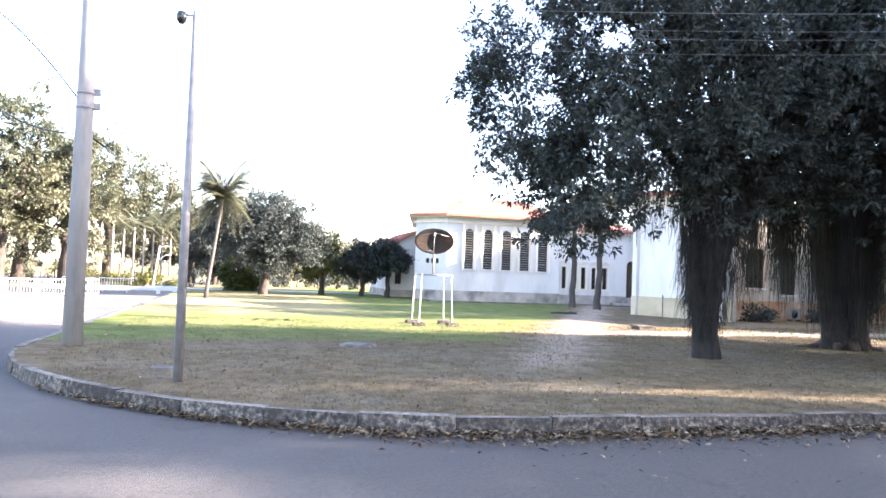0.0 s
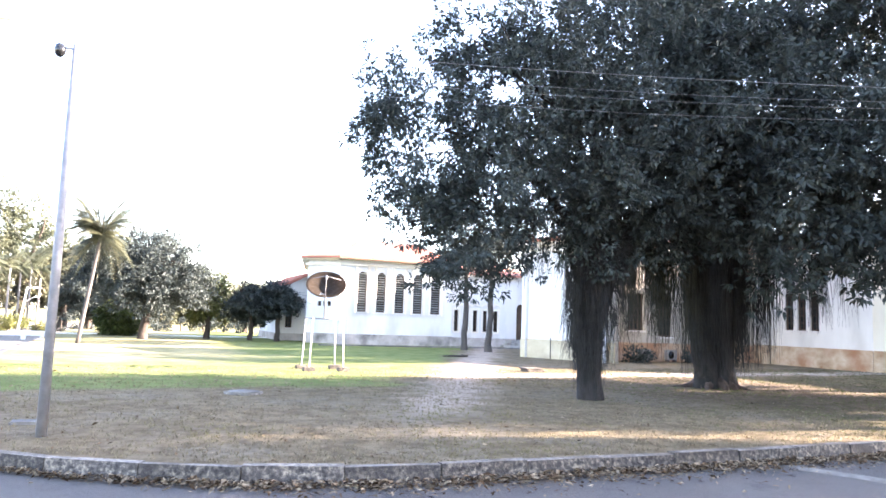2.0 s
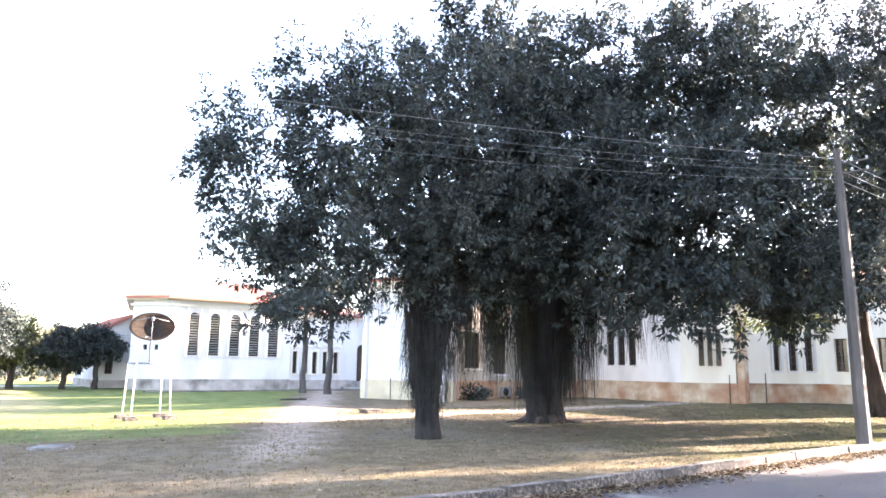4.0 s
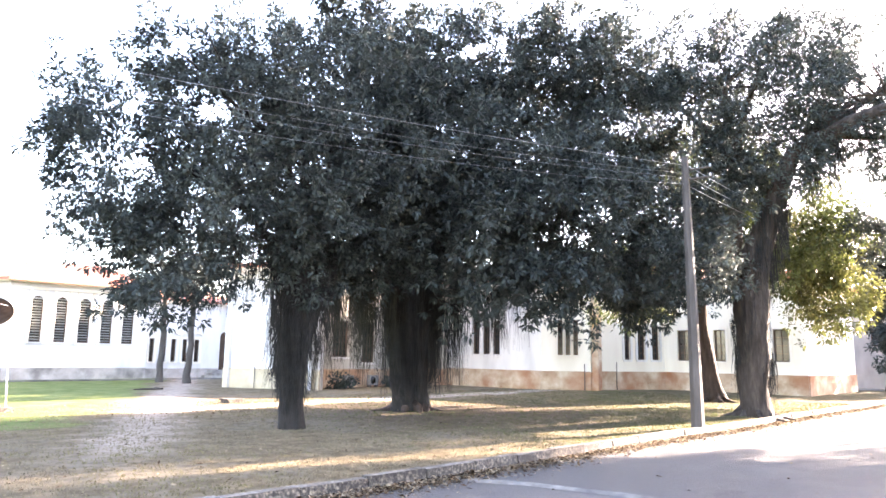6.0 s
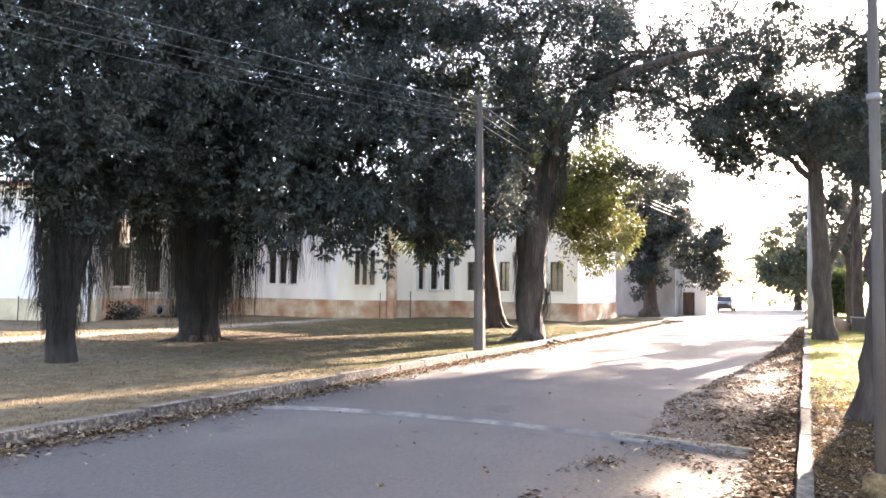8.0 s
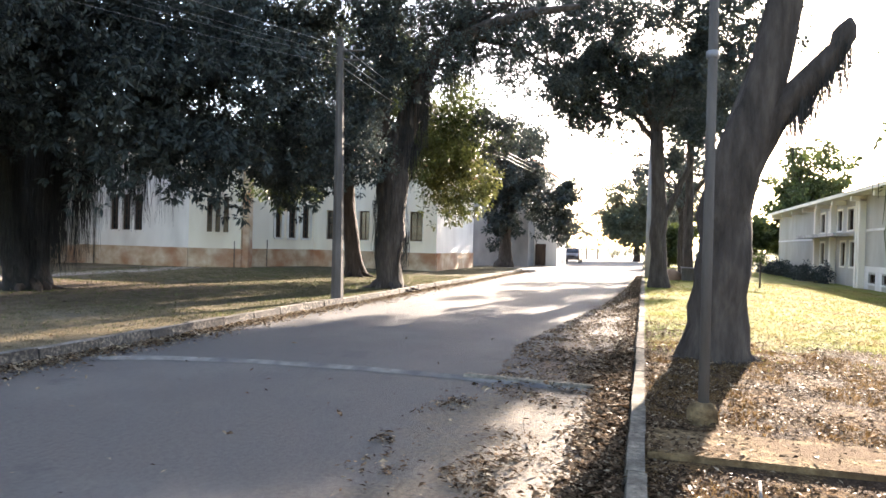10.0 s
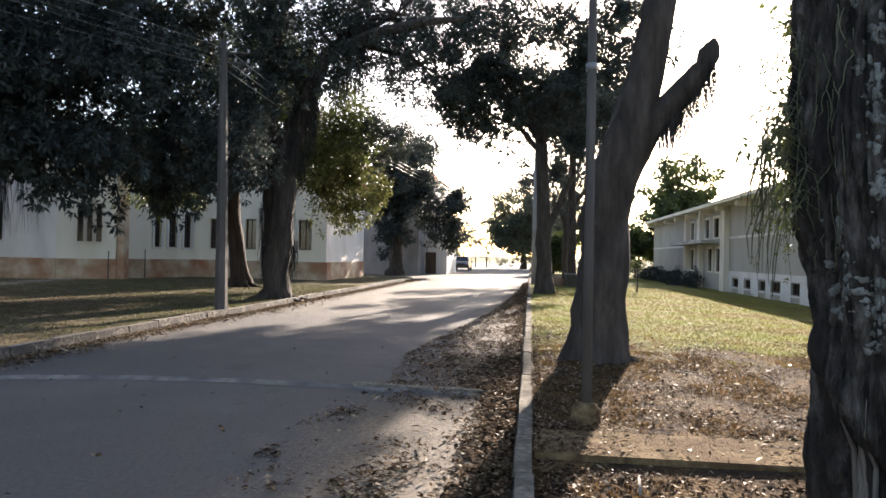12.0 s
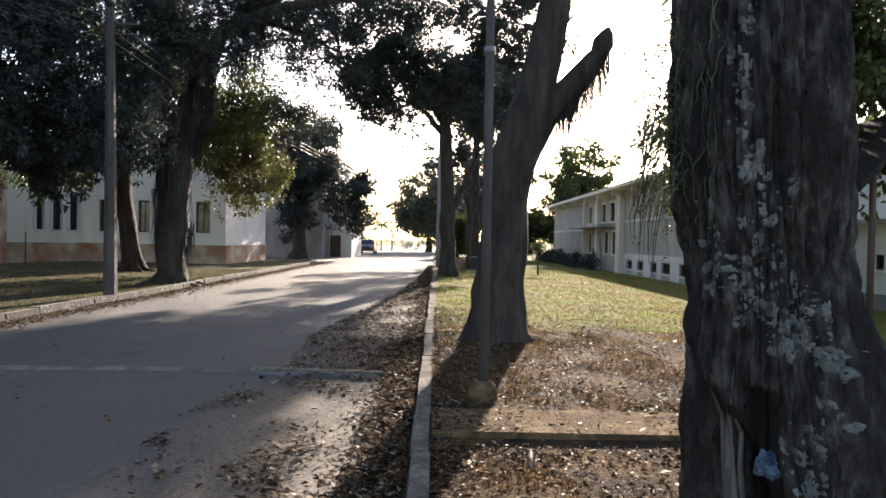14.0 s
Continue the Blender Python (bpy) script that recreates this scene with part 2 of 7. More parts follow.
def blend_ground(name, base, layers, bump_scale=45, rough=0.95, spec=0.04):
    """Ground with layers: each is (colour lo, colour hi, mask builder) where the mask is a plan shape softened by noise."""
    m = bpy.data.materials.new(name)
    m.use_nodes = True
    n, l = m.node_tree.nodes, m.node_tree.links
    b = n["Principled BSDF"]
    b.inputs["Roughness"].default_value = rough
    b.inputs["Specular IOR Level"].default_value = spec
    pos = n.new("ShaderNodeNewGeometry").outputs["Position"]
    sep = n.new("ShaderNodeSeparateXYZ")
    l.new(pos, sep.inputs[0])

    def noise_at(scale, detail=8.0):
        t = n.new("ShaderNodeTexNoise")
        t.inputs["Scale"].default_value, t.inputs["Detail"].default_value, t.inputs["Roughness"].default_value = scale, detail, 0.65
        l.new(pos, t.inputs["Vector"])
        return t.outputs["Fac"]

    def op(kind, a, c):
        o = n.new("ShaderNodeMath")
        o.operation = kind
        for i, v in enumerate((a, c)):
            if isinstance(v, (int, float)):
                o.inputs[i].default_value = v
            else:
                l.new(v, o.inputs[i])
        return o.outputs[0]

    def ramp(v, lo, hi):
        r = n.new("ShaderNodeMapRange")
        r.interpolation_type = "SMOOTHSTEP"
        r.inputs["From Min"].default_value, r.inputs["From Max"].default_value = lo, hi
        l.new(v, r.inputs[0])
        return r.outputs[0]

    def tint(lo, hi, scale):
        r = n.new("ShaderNodeValToRGB")
        r.color_ramp.elements[0].position, r.color_ramp.elements[1].position = 0.36, 0.66
        r.color_ramp.elements[0].color, r.color_ramp.elements[1].color = (*lo, 1), (*hi, 1)
        l.new(noise_at(scale, 10.0), r.inputs[0])
        return r.outputs[0]

    tools = dict(x=sep.outputs[0], y=sep.outputs[1], noise=noise_at, op=op, ramp=ramp)
    col = tint(*base)
    for lo, hi, scale, mask in layers:
        mx = n.new("ShaderNodeMix")
        mx.data_type = "RGBA"
        l.new(mask(**tools), mx.inputs[0])
        l.new(col, mx.inputs[6])
        l.new(tint(lo, hi, scale), mx.inputs[7])
        col = mx.outputs[2]
    l.new(col, b.inputs["Base Color"])
    bp = n.new("ShaderNodeBump")
    bp.inputs["Strength"].default_value, bp.inputs["Distance"].default_value = 0.8, 0.03
    l.new(noise_at(bump_scale), bp.inputs["Height"])
    l.new(bp.outputs[0], b.inputs["Normal"])
    return m


def m_green(x, y, noise, op, ramp):
    w = op("MULTIPLY", op("SUBTRACT", noise(0.7), 0.5), 5.0)
    a = ramp(op("ADD", op("SUBTRACT", y, op("MULTIPLY", x, 0.05)), op("MULTIPLY", w, 0.4)), 14.4, 15.0)
    edge = op("SUBTRACT", op("ADD", op("MULTIPLY", y, 0.56), -2.8), x)
    return op("MULTIPLY", a, ramp(op("ADD", edge, w), -0.3, 0.8))


# Dry straw on the far left lawn, its sunlit paleness put in too.
def m_sunny_straw(x, y, noise, op, ramp):
    w = op("MULTIPLY", op("SUBTRACT", noise(0.5), 0.5), 9.0)
    return op("MULTIPLY", ramp(op("ADD", y, w), 21.5, 25.5), op("MULTIPLY", ramp(op("ADD", x, w), 6.0, 2.0), 0.85))


def m_path(x, y, noise, op, ramp):
    w = op("MULTIPLY", op("SUBTRACT", noise(1.6), 0.5), 3.0)
    along = op("SUBTRACT", x, op("ADD", op("MULTIPLY", y, 0.55), -1.2))
    near = op("SUBTRACT", 1.3, op("ABSOLUTE", op("ADD", along, w), 0.0))
    return op("MULTIPLY", ramp(near, 0.0, 1.2), op("MULTIPLY", ramp(y, 9.5, 12.0), 0.8))


# Pale band where low sun crosses the lawn, painted into the colour.
def m_sun_strip(x, y, noise, op, ramp):
    w = op("MULTIPLY", op("SUBTRACT", noise(0.9), 0.5), 1.6)
    off = op("ABSOLUTE", op("ADD", op("SUBTRACT", y, op("ADD", op("MULTIPLY", x, 0.08), 17.0)), w), 0.0)
    return op("MULTIPLY", ramp(off, 0.9, 0.35), op("MULTIPLY", ramp(x, 7.0, 9.0), 0.85))


# Olive ground below the trees, their shade put into the colour.
def m_olive_shade(x, y, noise, op, ramp):
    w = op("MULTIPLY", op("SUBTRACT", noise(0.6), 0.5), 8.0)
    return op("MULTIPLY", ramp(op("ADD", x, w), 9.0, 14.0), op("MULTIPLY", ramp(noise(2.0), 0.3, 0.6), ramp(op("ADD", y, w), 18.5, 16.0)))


# Bare soil round the fig, darkened to carry the crown's shade.
def m_shaded_soil(x, y, noise, op, ramp):
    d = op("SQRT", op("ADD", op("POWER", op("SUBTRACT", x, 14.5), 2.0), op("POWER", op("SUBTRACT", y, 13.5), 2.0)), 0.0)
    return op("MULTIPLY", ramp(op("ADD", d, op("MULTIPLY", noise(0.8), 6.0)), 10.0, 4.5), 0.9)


def m_bare(x, y, noise, op, ramp):
    return op("MULTIPLY", ramp(noise(0.35), 0.48, 0.62), 0.8)


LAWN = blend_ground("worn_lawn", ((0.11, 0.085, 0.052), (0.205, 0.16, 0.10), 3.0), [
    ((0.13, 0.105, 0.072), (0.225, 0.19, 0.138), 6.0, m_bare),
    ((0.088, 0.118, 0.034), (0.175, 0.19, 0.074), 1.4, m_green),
    ((0.21, 0.185, 0.095), (0.36, 0.315, 0.18), 1.2, m_sunny_straw),
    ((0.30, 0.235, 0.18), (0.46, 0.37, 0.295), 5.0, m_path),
    ((0.048, 0.046, 0.025), (0.10, 0.088, 0.048), 6.0, m_olive_shade),
    ((0.078, 0.056, 0.041), (0.155, 0.112, 0.082), 3.0, m_shaded_soil),
    ((0.30, 0.25, 0.20), (0.44, 0.375, 0.31), 5.0, m_sun_strip)])


def m_verge(x, y, noise, op, ramp):
    return ramp(op("ADD", op("ADD", x, op("MULTIPLY", op("SUBTRACT", noise(0.9), 0.5), 6.0)), op("MULTIPLY", op("SUBTRACT", noise(5.0), 0.5), 3.5)), 11.0, 13.6)


def m_faded(x, y, noise, op, ramp):
    return op("MULTIPLY", ramp(op("ADD", noise(0.45), op("MULTIPLY", op("SUBTRACT", noise(3.0), 0.5), 0.35)), 0.47, 0.62), op("MULTIPLY", ramp(x, 13.0, 19.0), 0.8))


def m_leafy(x, y, noise, op, ramp):
    return op("MULTIPLY", ramp(noise(1.7), 0.42, 0.58), ramp(x, 17.0, 11.0))


def m_crumbs(x, y, noise, op, ramp):
    return ramp(noise(50.0), 0.49, 0.57)


def m_rusty(x, y, noise, op, ramp):
    return op("MULTIPLY", ramp(noise(1.1), 0.5, 0.62), op("MULTIPLY", ramp(x, 11.0, 8.5), 0.8))


VERGE = blend_ground("leaf_strewn_soil", ((0.06, 0.038, 0.018), (0.18, 0.118, 0.055), 22.0), [
    ((0.125, 0.066, 0.027), (0.24, 0.14, 0.058), 30.0, m_rusty),
    ((0.026, 0.018, 0.013), (0.095, 0.064, 0.041), 34.0, m_leafy),
    ((0.022, 0.014, 0.010), (0.058, 0.036, 0.022), 30.0, m_crumbs),
    ((0.085, 0.104, 0.02), (0.185, 0.185, 0.046), 9.0, m_verge),
    ((0.13, 0.098, 0.047), (0.25, 0.20, 0.105), 7.0, m_faded)])


def m_dust(x, y, noise, op, ramp):
    w = op("MULTIPLY", op("SUBTRACT", noise(1.1), 0.5), 3.4)
    near = op("MULTIPLY", ramp(op("ADD", y, w), 2.0, 0.7), ramp(op("ADD", x, w), 9.6, 7.6))
    return op("MULTIPLY", near, op("MULTIPLY", ramp(noise(7.0), 0.3, 0.5), 0.9))


def m_kerbside(x, y, noise, op, ramp):
    w = op("MULTIPLY", op("SUBTRACT", noise(1.4), 0.5), 2.2)
    edge = op("SUBTRACT", op("SUBTRACT", 1.9, op("MULTIPLY", x, 0.03)), op("ADD", y, w))
    return op("MULTIPLY", ramp(edge, 0.0, 0.7), op("MULTIPLY", ramp(x, 7.0, 9.0), 0.9))


# Far and side road tan and paler: sunlight put into the asphalt's colour.
def m_sunlit_tan(x, y, noise, op, ramp):
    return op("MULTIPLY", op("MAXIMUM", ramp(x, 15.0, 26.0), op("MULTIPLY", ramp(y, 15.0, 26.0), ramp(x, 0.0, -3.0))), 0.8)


def m_wear(x, y, noise, op, ramp):
    return op("MULTIPLY", ramp(noise(0.3), 0.46, 0.66), 0.7)


def m_patch(x, y, noise, op, ramp):
    return op("MULTIPLY", ramp(noise(0.9), 0.60, 0.66), 0.6)


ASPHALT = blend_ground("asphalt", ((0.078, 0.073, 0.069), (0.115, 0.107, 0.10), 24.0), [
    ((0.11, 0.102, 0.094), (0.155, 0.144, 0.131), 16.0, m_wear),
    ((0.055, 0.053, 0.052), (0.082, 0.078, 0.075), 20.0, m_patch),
    ((0.17, 0.152, 0.125), (0.27, 0.242, 0.20), 6.0, m_sunlit_tan),
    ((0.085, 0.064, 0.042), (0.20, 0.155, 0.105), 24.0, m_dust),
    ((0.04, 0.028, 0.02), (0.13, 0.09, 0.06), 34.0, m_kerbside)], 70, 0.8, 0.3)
FARLAND = blend_ground("far_grass", ((0.12, 0.12, 0.05), (0.22, 0.20, 0.10), 0.4), [((0.20, 0.16, 0.10), (0.30, 0.25, 0.17), 1.0, m_bare)])


# ---- building helpers ----
def link(name, mesh, material, parent=None, label="", smooth=False):
    if material and not mesh.materials:
        mesh.materials.append(material)
    if smooth:
        mesh.polygons.foreach_set("use_smooth", [True] * len(mesh.polygons))
    ob = new(name, mesh)
    if parent:
        ob.parent = parent
    if label:
        ob["label"] = label
    return ob


def part(name, bm, material, parent=None, label="", smooth=False):
    me = bpy.data.meshes.new(name)
    bm.to_mesh(me)
    bm.free()
    return link(name, me, material, parent, label, smooth)


def raw(name, verts, faces, material, parent=None, label="", smooth=False):
    me = bpy.data.meshes.new(name)
    me.from_pydata([tuple(v) for v in verts], [], [tuple(q) for q in faces])
    me.update()
    return link(name, me, material, parent, label, smooth)


def empty(name, label, category, at=(0, 0, 0), group="", kind=""):
    ob = new(name)
    ob.location = at
    return tagged(ob, label, category, group, kind)


def box_bm(x0, y0, z0, x1, y1, z1, bevel=0.0):
    bm = bmesh.new()
    bmesh.ops.create_cube(bm, size=1, matrix=Matrix.LocRotScale(((x0 + x1) / 2, (y0 + y1) / 2, (z0 + z1) / 2), None, (x1 - x0, y1 - y0, z1 - z0)))
    if bevel:
        bmesh.ops.bevel(bm, geom=bm.edges[:], offset=bevel, segments=2, affect="EDGES")
    return bm


def box(name, x0, y0, z0, x1, y1, z1, material, parent=None, label="", bevel=0.0):
    return part(name, box_bm(x0, y0, z0, x1, y1, z1, bevel), material, parent, label)


def tube_data(points, radii, sides=8, wobble=0.0, seed=0, cap=True):
    """Vertices and faces of a tube along points."""
    rnd = random.Random(seed)
    pts = [Vector(p) for p in points]
    verts, faces = [], []
    side = Vector((1, 0, 0))
    for i, p in enumerate(pts):
        d = (pts[min(i + 1, len(pts) - 1)] - pts[max(i - 1, 0)])
        d = d.normalized() if d.length > 1e-6 else Vector((0, 0, 1))
        a = side - d * side.dot(d)
        if a.length < 1e-3:
            a = Vector((0, 1, 0)) - d * d.y
        a.normalize()
        side = a
        b = d.cross(a)
        for k in range(sides):
            th = 2 * math.pi * k / sides
            r = radii[i]
            if wobble:
                q = p + (a * math.cos(th) + b * math.sin(th)) * r
                r *= 1 + wobble * (noise.noise(Vector((math.cos(th) * 1.7 + seed, math.sin(th) * 1.7, q.z * 0.5))) + 0.5 * noise.noise(q * 4.0))
            verts.append(p + (a * math.cos(th) + b * math.sin(th)) * r)
    for i in range(len(pts) - 1):
        for k in range(sides):
            k2 = (k + 1) % sides
            faces.append((i * sides + k, i * sides + k2, (i + 1) * sides + k2, (i + 1) * sides + k))
    if cap:
        faces.append(tuple(range(sides - 1, -1, -1)))
        faces.append(tuple((len(pts) - 1) * sides + k for k in range(sides)))
    return verts, faces


def tube(name, points, radii, material, parent=None, label="", sides=8, wobble=0.0, seed=0, smooth=True):
    if isinstance(radii, (int, float)):
        radii = [radii] * len(points)
    v, f = tube_data(points, radii, sides, wobble, seed)
    return raw(name, v, f, material, parent, label, smooth)


def merge(chunks):
    verts, faces, off = [], [], 0
    for v, f in chunks:
        verts += v
        faces += [tuple(i + off for i in q) for q in f]
        off += len(v)
    return verts, faces


def bent(p, q, sag=0.0, n=6, jitter=0.0, rnd=None):
    p, q = Vector(p), Vector(q)
    out = []
    for i in range(n + 1):
        t = i / n
        v = p.lerp(q, t)
        v.z -= 4 * sag * t * (1 - t)
        if jitter and 0 < i < n:
            v += Vector((rnd.uniform(-1, 1), rnd.uniform(-1, 1), rnd.uniform(-1, 1))) * jitter
        out.append(v)
    return out


def fast_mesh(name, verts, quads, material, parent=None, label=""):
    """A mesh from arrays of vertices (n, 3) and quads (m, 4)."""
    me = bpy.data.meshes.new(name)
    me.vertices.add(len(verts))
    me.vertices.foreach_set("co", np.asarray(verts, np.float32).ravel())
    me.loops.add(quads.size)
    me.loops.foreach_set("vertex_index", np.asarray(quads, np.int32).ravel())
    me.polygons.add(len(quads))
    me.polygons.foreach_set("loop_start", np.arange(0, quads.size, 4, dtype=np.int32))
    me.polygons.foreach_set("loop_total", np.full(len(quads), 4, np.int32))
    me.update(calc_edges=True)
    return link(name, me, material, parent, label)


def leaf_arrays(centres, outward, per, size, width, spread, rng, droop=0.35):
    """Leaves, four corners each, in clumps round the centres and pointing away from them."""
    n = len(centres) * per
    c = np.repeat(centres, per, 0)
    o = np.repeat(outward, per, 0)
    d = rng.normal(size=(n, 3)) + o * 0.9
    d[:, 2] -= droop
    d /= np.linalg.norm(d, axis=1, keepdims=True)
    base = c + d * (spread * rng.uniform(0.15, 1.0, (n, 1)))
    side = np.cross(d, rng.normal(size=(n, 3)) * 0.6 + [0, 0, 1])
    side /= np.linalg.norm(side, axis=1, keepdims=True) + 1e-9
    ln = size * rng.uniform(0.7, 1.25, (n, 1))
    wd = width * rng.uniform(0.75, 1.2, (n, 1))
    up = np.cross(side, d)
    tip = base + d * ln - up * ln * 0.15
    mid = base + d * ln * 0.45
    v = np.stack([base, mid + side * wd + up * wd * 0.35, tip, mid - side * wd + up * wd * 0.35], 1).reshape(-1, 3)
    return v


def crown(name, blobs, per, size, width, spread, material, parent, seed, label="", shell=0.55, droop=0.35, bough=0.7, each=14):
    """A crown of boughs, each a flattish heap of leaf clumps, spread through ellipsoids: (centre, radii, number of clumps)."""
    rng = np.random.default_rng(seed)
    vs = []
    for c, r, k in blobs:
        nb = max(k // each, 3)
        d = rng.normal(size=(nb, 3))
        d /= np.linalg.norm(d, axis=1, keepdims=True)
        rad = rng.uniform(shell ** 3, 1.0, (nb, 1)) ** (1 / 3)
        heart = np.array(c) + d * rad * np.array(r) * (1 + np.abs(rng.normal(size=(nb, 1))) * 0.16 - 0.06)
        h = np.repeat(heart, each, 0)
        o = np.repeat(d, each, 0)
        e = rng.normal(size=(len(h), 3))
        e /= np.linalg.norm(e, axis=1, keepdims=True)
        big = np.repeat(bough * rng.uniform(0.35, 1.35, (nb, 1)), each, 0)
        p = h + e * rng.uniform(0.35, 1.0, (len(h), 1)) * big * [1.0, 1.0, 0.7]
        p += o * (rng.uniform(0, 1, (len(h), 1)) < 0.14) * rng.uniform(0, 0.9, (len(h), 1)) * bough
        p[:, 2] -= 0.25 * ((p[:, :2] - h[:, :2]) ** 2).sum(1) / bough
        vs.append(leaf_arrays(p, o * 0.4 + e * 0.6, per, size, width, spread, rng, droop))
    v = np.concatenate(vs)
    q = np.arange(len(v)).reshape(-1, 4)
    return fast_mesh(name, v, q, material, parent, label)


def thick(blobs, k=1.65):
    """The same ellipsoids with more clumps in each."""
    return [(c, r, int(n * k)) for c, r, n in blobs]


def strands(name, roots, length, radius, material, parent, seed, label="", low=0.35, sway=0.05):
    """Thin hanging roots from a list of points."""
    rng = np.random.default_rng(seed)
    p = np.array(roots, float)
    n, seg = len(p), 4
    ln = rng.uniform(length[0], length[1], n)
    ln = np.minimum(ln, np.maximum(p[:, 2] - low * rng.uniform(0.7, 1.6, n), 0.1))
    drift = rng.normal(size=(n, 2)) * sway
    rings = []
    for i in range(seg + 1):
        t = i / seg
        q = p.copy()
        q[:, :2] += drift * t + rng.normal(size=(n, 2)) * 0.012
        q[:, 2] -= ln * t
        r = radius * (1 - 0.6 * t)
        rings.append(np.stack([q + [r, 0, 0], q + [-r * 0.5, r * 0.87, 0], q + [-r * 0.5, -r * 0.87, 0]], 1))
    v = np.stack(rings, 1).reshape(-1, 3)
    f = []
    for i in range(seg):
        for k in range(3):
            f.append([i * 3 + k, i * 3 + (k + 1) % 3, (i + 1) * 3 + (k + 1) % 3, (i + 1) * 3 + k])
    f = (np.array(f)[None] + (np.arange(n) * 3 * (seg + 1))[:, None, None]).reshape(-1, 4)
    return tagged(fast_mesh(name, v, f, material, parent, label), kind="stuff")


def settle(ob, at):
    """Move a thing's own origin to its foot, with its parts staying where they are."""
    ob.location = at
    for c in ob.children:
        c.matrix_parent_inverse = Matrix.Translation(-Vector(at))


# ---- ground, roads, kerbs ----
def sheet(name, x0, y0, x1, y1, nx, ny, height, material, keep=None):
    xs, ys = np.linspace(x0, x1, nx), np.linspace(y0, y1, ny)
    verts = [(x, y, height(x, y)) for y in ys for x in xs]
    faces = []
    for j in range(ny - 1):
        for i in range(nx - 1):
            if keep is None or keep((xs[i] + xs[i + 1]) / 2, (ys[j] + ys[j + 1]) / 2):
                faces.append((j * nx + i, j * nx + i + 1, (j + 1) * nx + i + 1, (j + 1) * nx + i))
    return raw(name, verts, faces, material, smooth=True)


ground = raw("ground", [(-2500, -2500, -0.6), (2500, -2500, -0.6), (2500, 2500, -0.6), (-2500, 2500, -0.6)], [(0, 1, 2, 3)], FARLAND)
tagged(ground, "flat dry grassland reaching to the horizon", "ground", kind="structure")

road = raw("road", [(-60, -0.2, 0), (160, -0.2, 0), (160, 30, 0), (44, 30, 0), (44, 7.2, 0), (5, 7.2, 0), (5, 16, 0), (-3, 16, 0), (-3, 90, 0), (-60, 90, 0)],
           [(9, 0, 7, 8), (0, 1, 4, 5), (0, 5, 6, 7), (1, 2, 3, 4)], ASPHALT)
tagged(road, "worn grey asphalt road with scattered dry leaves", "road", kind="structure")

KC, KR = (3.5, 14.0), 7.3  # centre and radius of the rounded corner


def lawn_edge():
    """The lawn's outline along the kerb: up the side road, round the corner, along the main road."""
    pts = [(-4.1, 60.0), (-4.0, 40.0), (-3.85, 28.0), (-3.8, 20.0)]
    pts += [(KC[0] - KR * math.cos(a), KC[1] - KR * math.sin(a)) for a in np.linspace(0, math.pi / 2, 15)]
    pts += [(x, 6.7 + 0.05 * math.sin(x * 0.6)) for x in np.linspace(5.5, 43.0, 30)]
    return pts


EDGE = lawn_edge()


def lawn_height(x, y):
    d = min(max((y - 6.7) / 6.0, 0), 1)
    return 0.13 + 0.04 * d + 0.025 * noise.noise(Vector((x * 0.5, y * 0.5, 0)))


def build_lawn():
    bm = bmesh.new()
    inset = []
    for k, (x, y) in enumerate(EDGE):
        p, q = EDGE[max(k - 1, 0)], EDGE[min(k + 1, len(EDGE) - 1)]
        d = Vector((q[0] - p[0], q[1] - p[1])).normalized()
        inset.append((x - d.y * 0.1, y + d.x * 0.1))
    top = [bm.verts.new((x, y, 0.13)) for x, y in inset] + [bm.verts.new((44.5, 7.5, 0.13)), bm.verts.new((46, 10, 0.13)), bm.verts.new((46, 60, 0.13))]
    f = bm.faces.new(top)
    bmesh.ops.triangulate(bm, faces=[f])
    for y in list(np.arange(7.5, 30, 1.0)) + list(range(30, 60, 4)):
        bmesh.ops.bisect_plane(bm, geom=bm.verts[:] + bm.edges[:] + bm.faces[:], plane_co=(0, y, 0), plane_no=(0, 1, 0))
    for x in np.arange(-3, 45, 1.5):
        bmesh.ops.bisect_plane(bm, geom=bm.verts[:] + bm.edges[:] + bm.faces[:], plane_co=(x, 0, 0), plane_no=(1, 0, 0))
    for v in bm.verts:
        v.co.z = lawn_height(v.co.x, v.co.y)
    for f in bm.faces:
        if f.normal.z < 0:
            f.normal_flip()
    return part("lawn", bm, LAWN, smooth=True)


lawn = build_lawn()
tagged(lawn, "worn patchy lawn of dry grass, green turf and bare soil", "lawn", kind="structure")


def verge_height(x, y):
    d = min(max((-y - 4.0) / 7.0, 0), 1)
    return 0.115 - 0.32 * d + 0.03 * noise.noise(Vector((x * 0.6, y * 0.6, 3))) - (0.0 if x > 5.6 else 0.075)


verge = sheet("verge", -30, -40, 110, -0.29, 141, 81, verge_height, VERGE)
tagged(verge, "leaf-strewn soil verge running into sunlit grass", "verge", kind="structure")


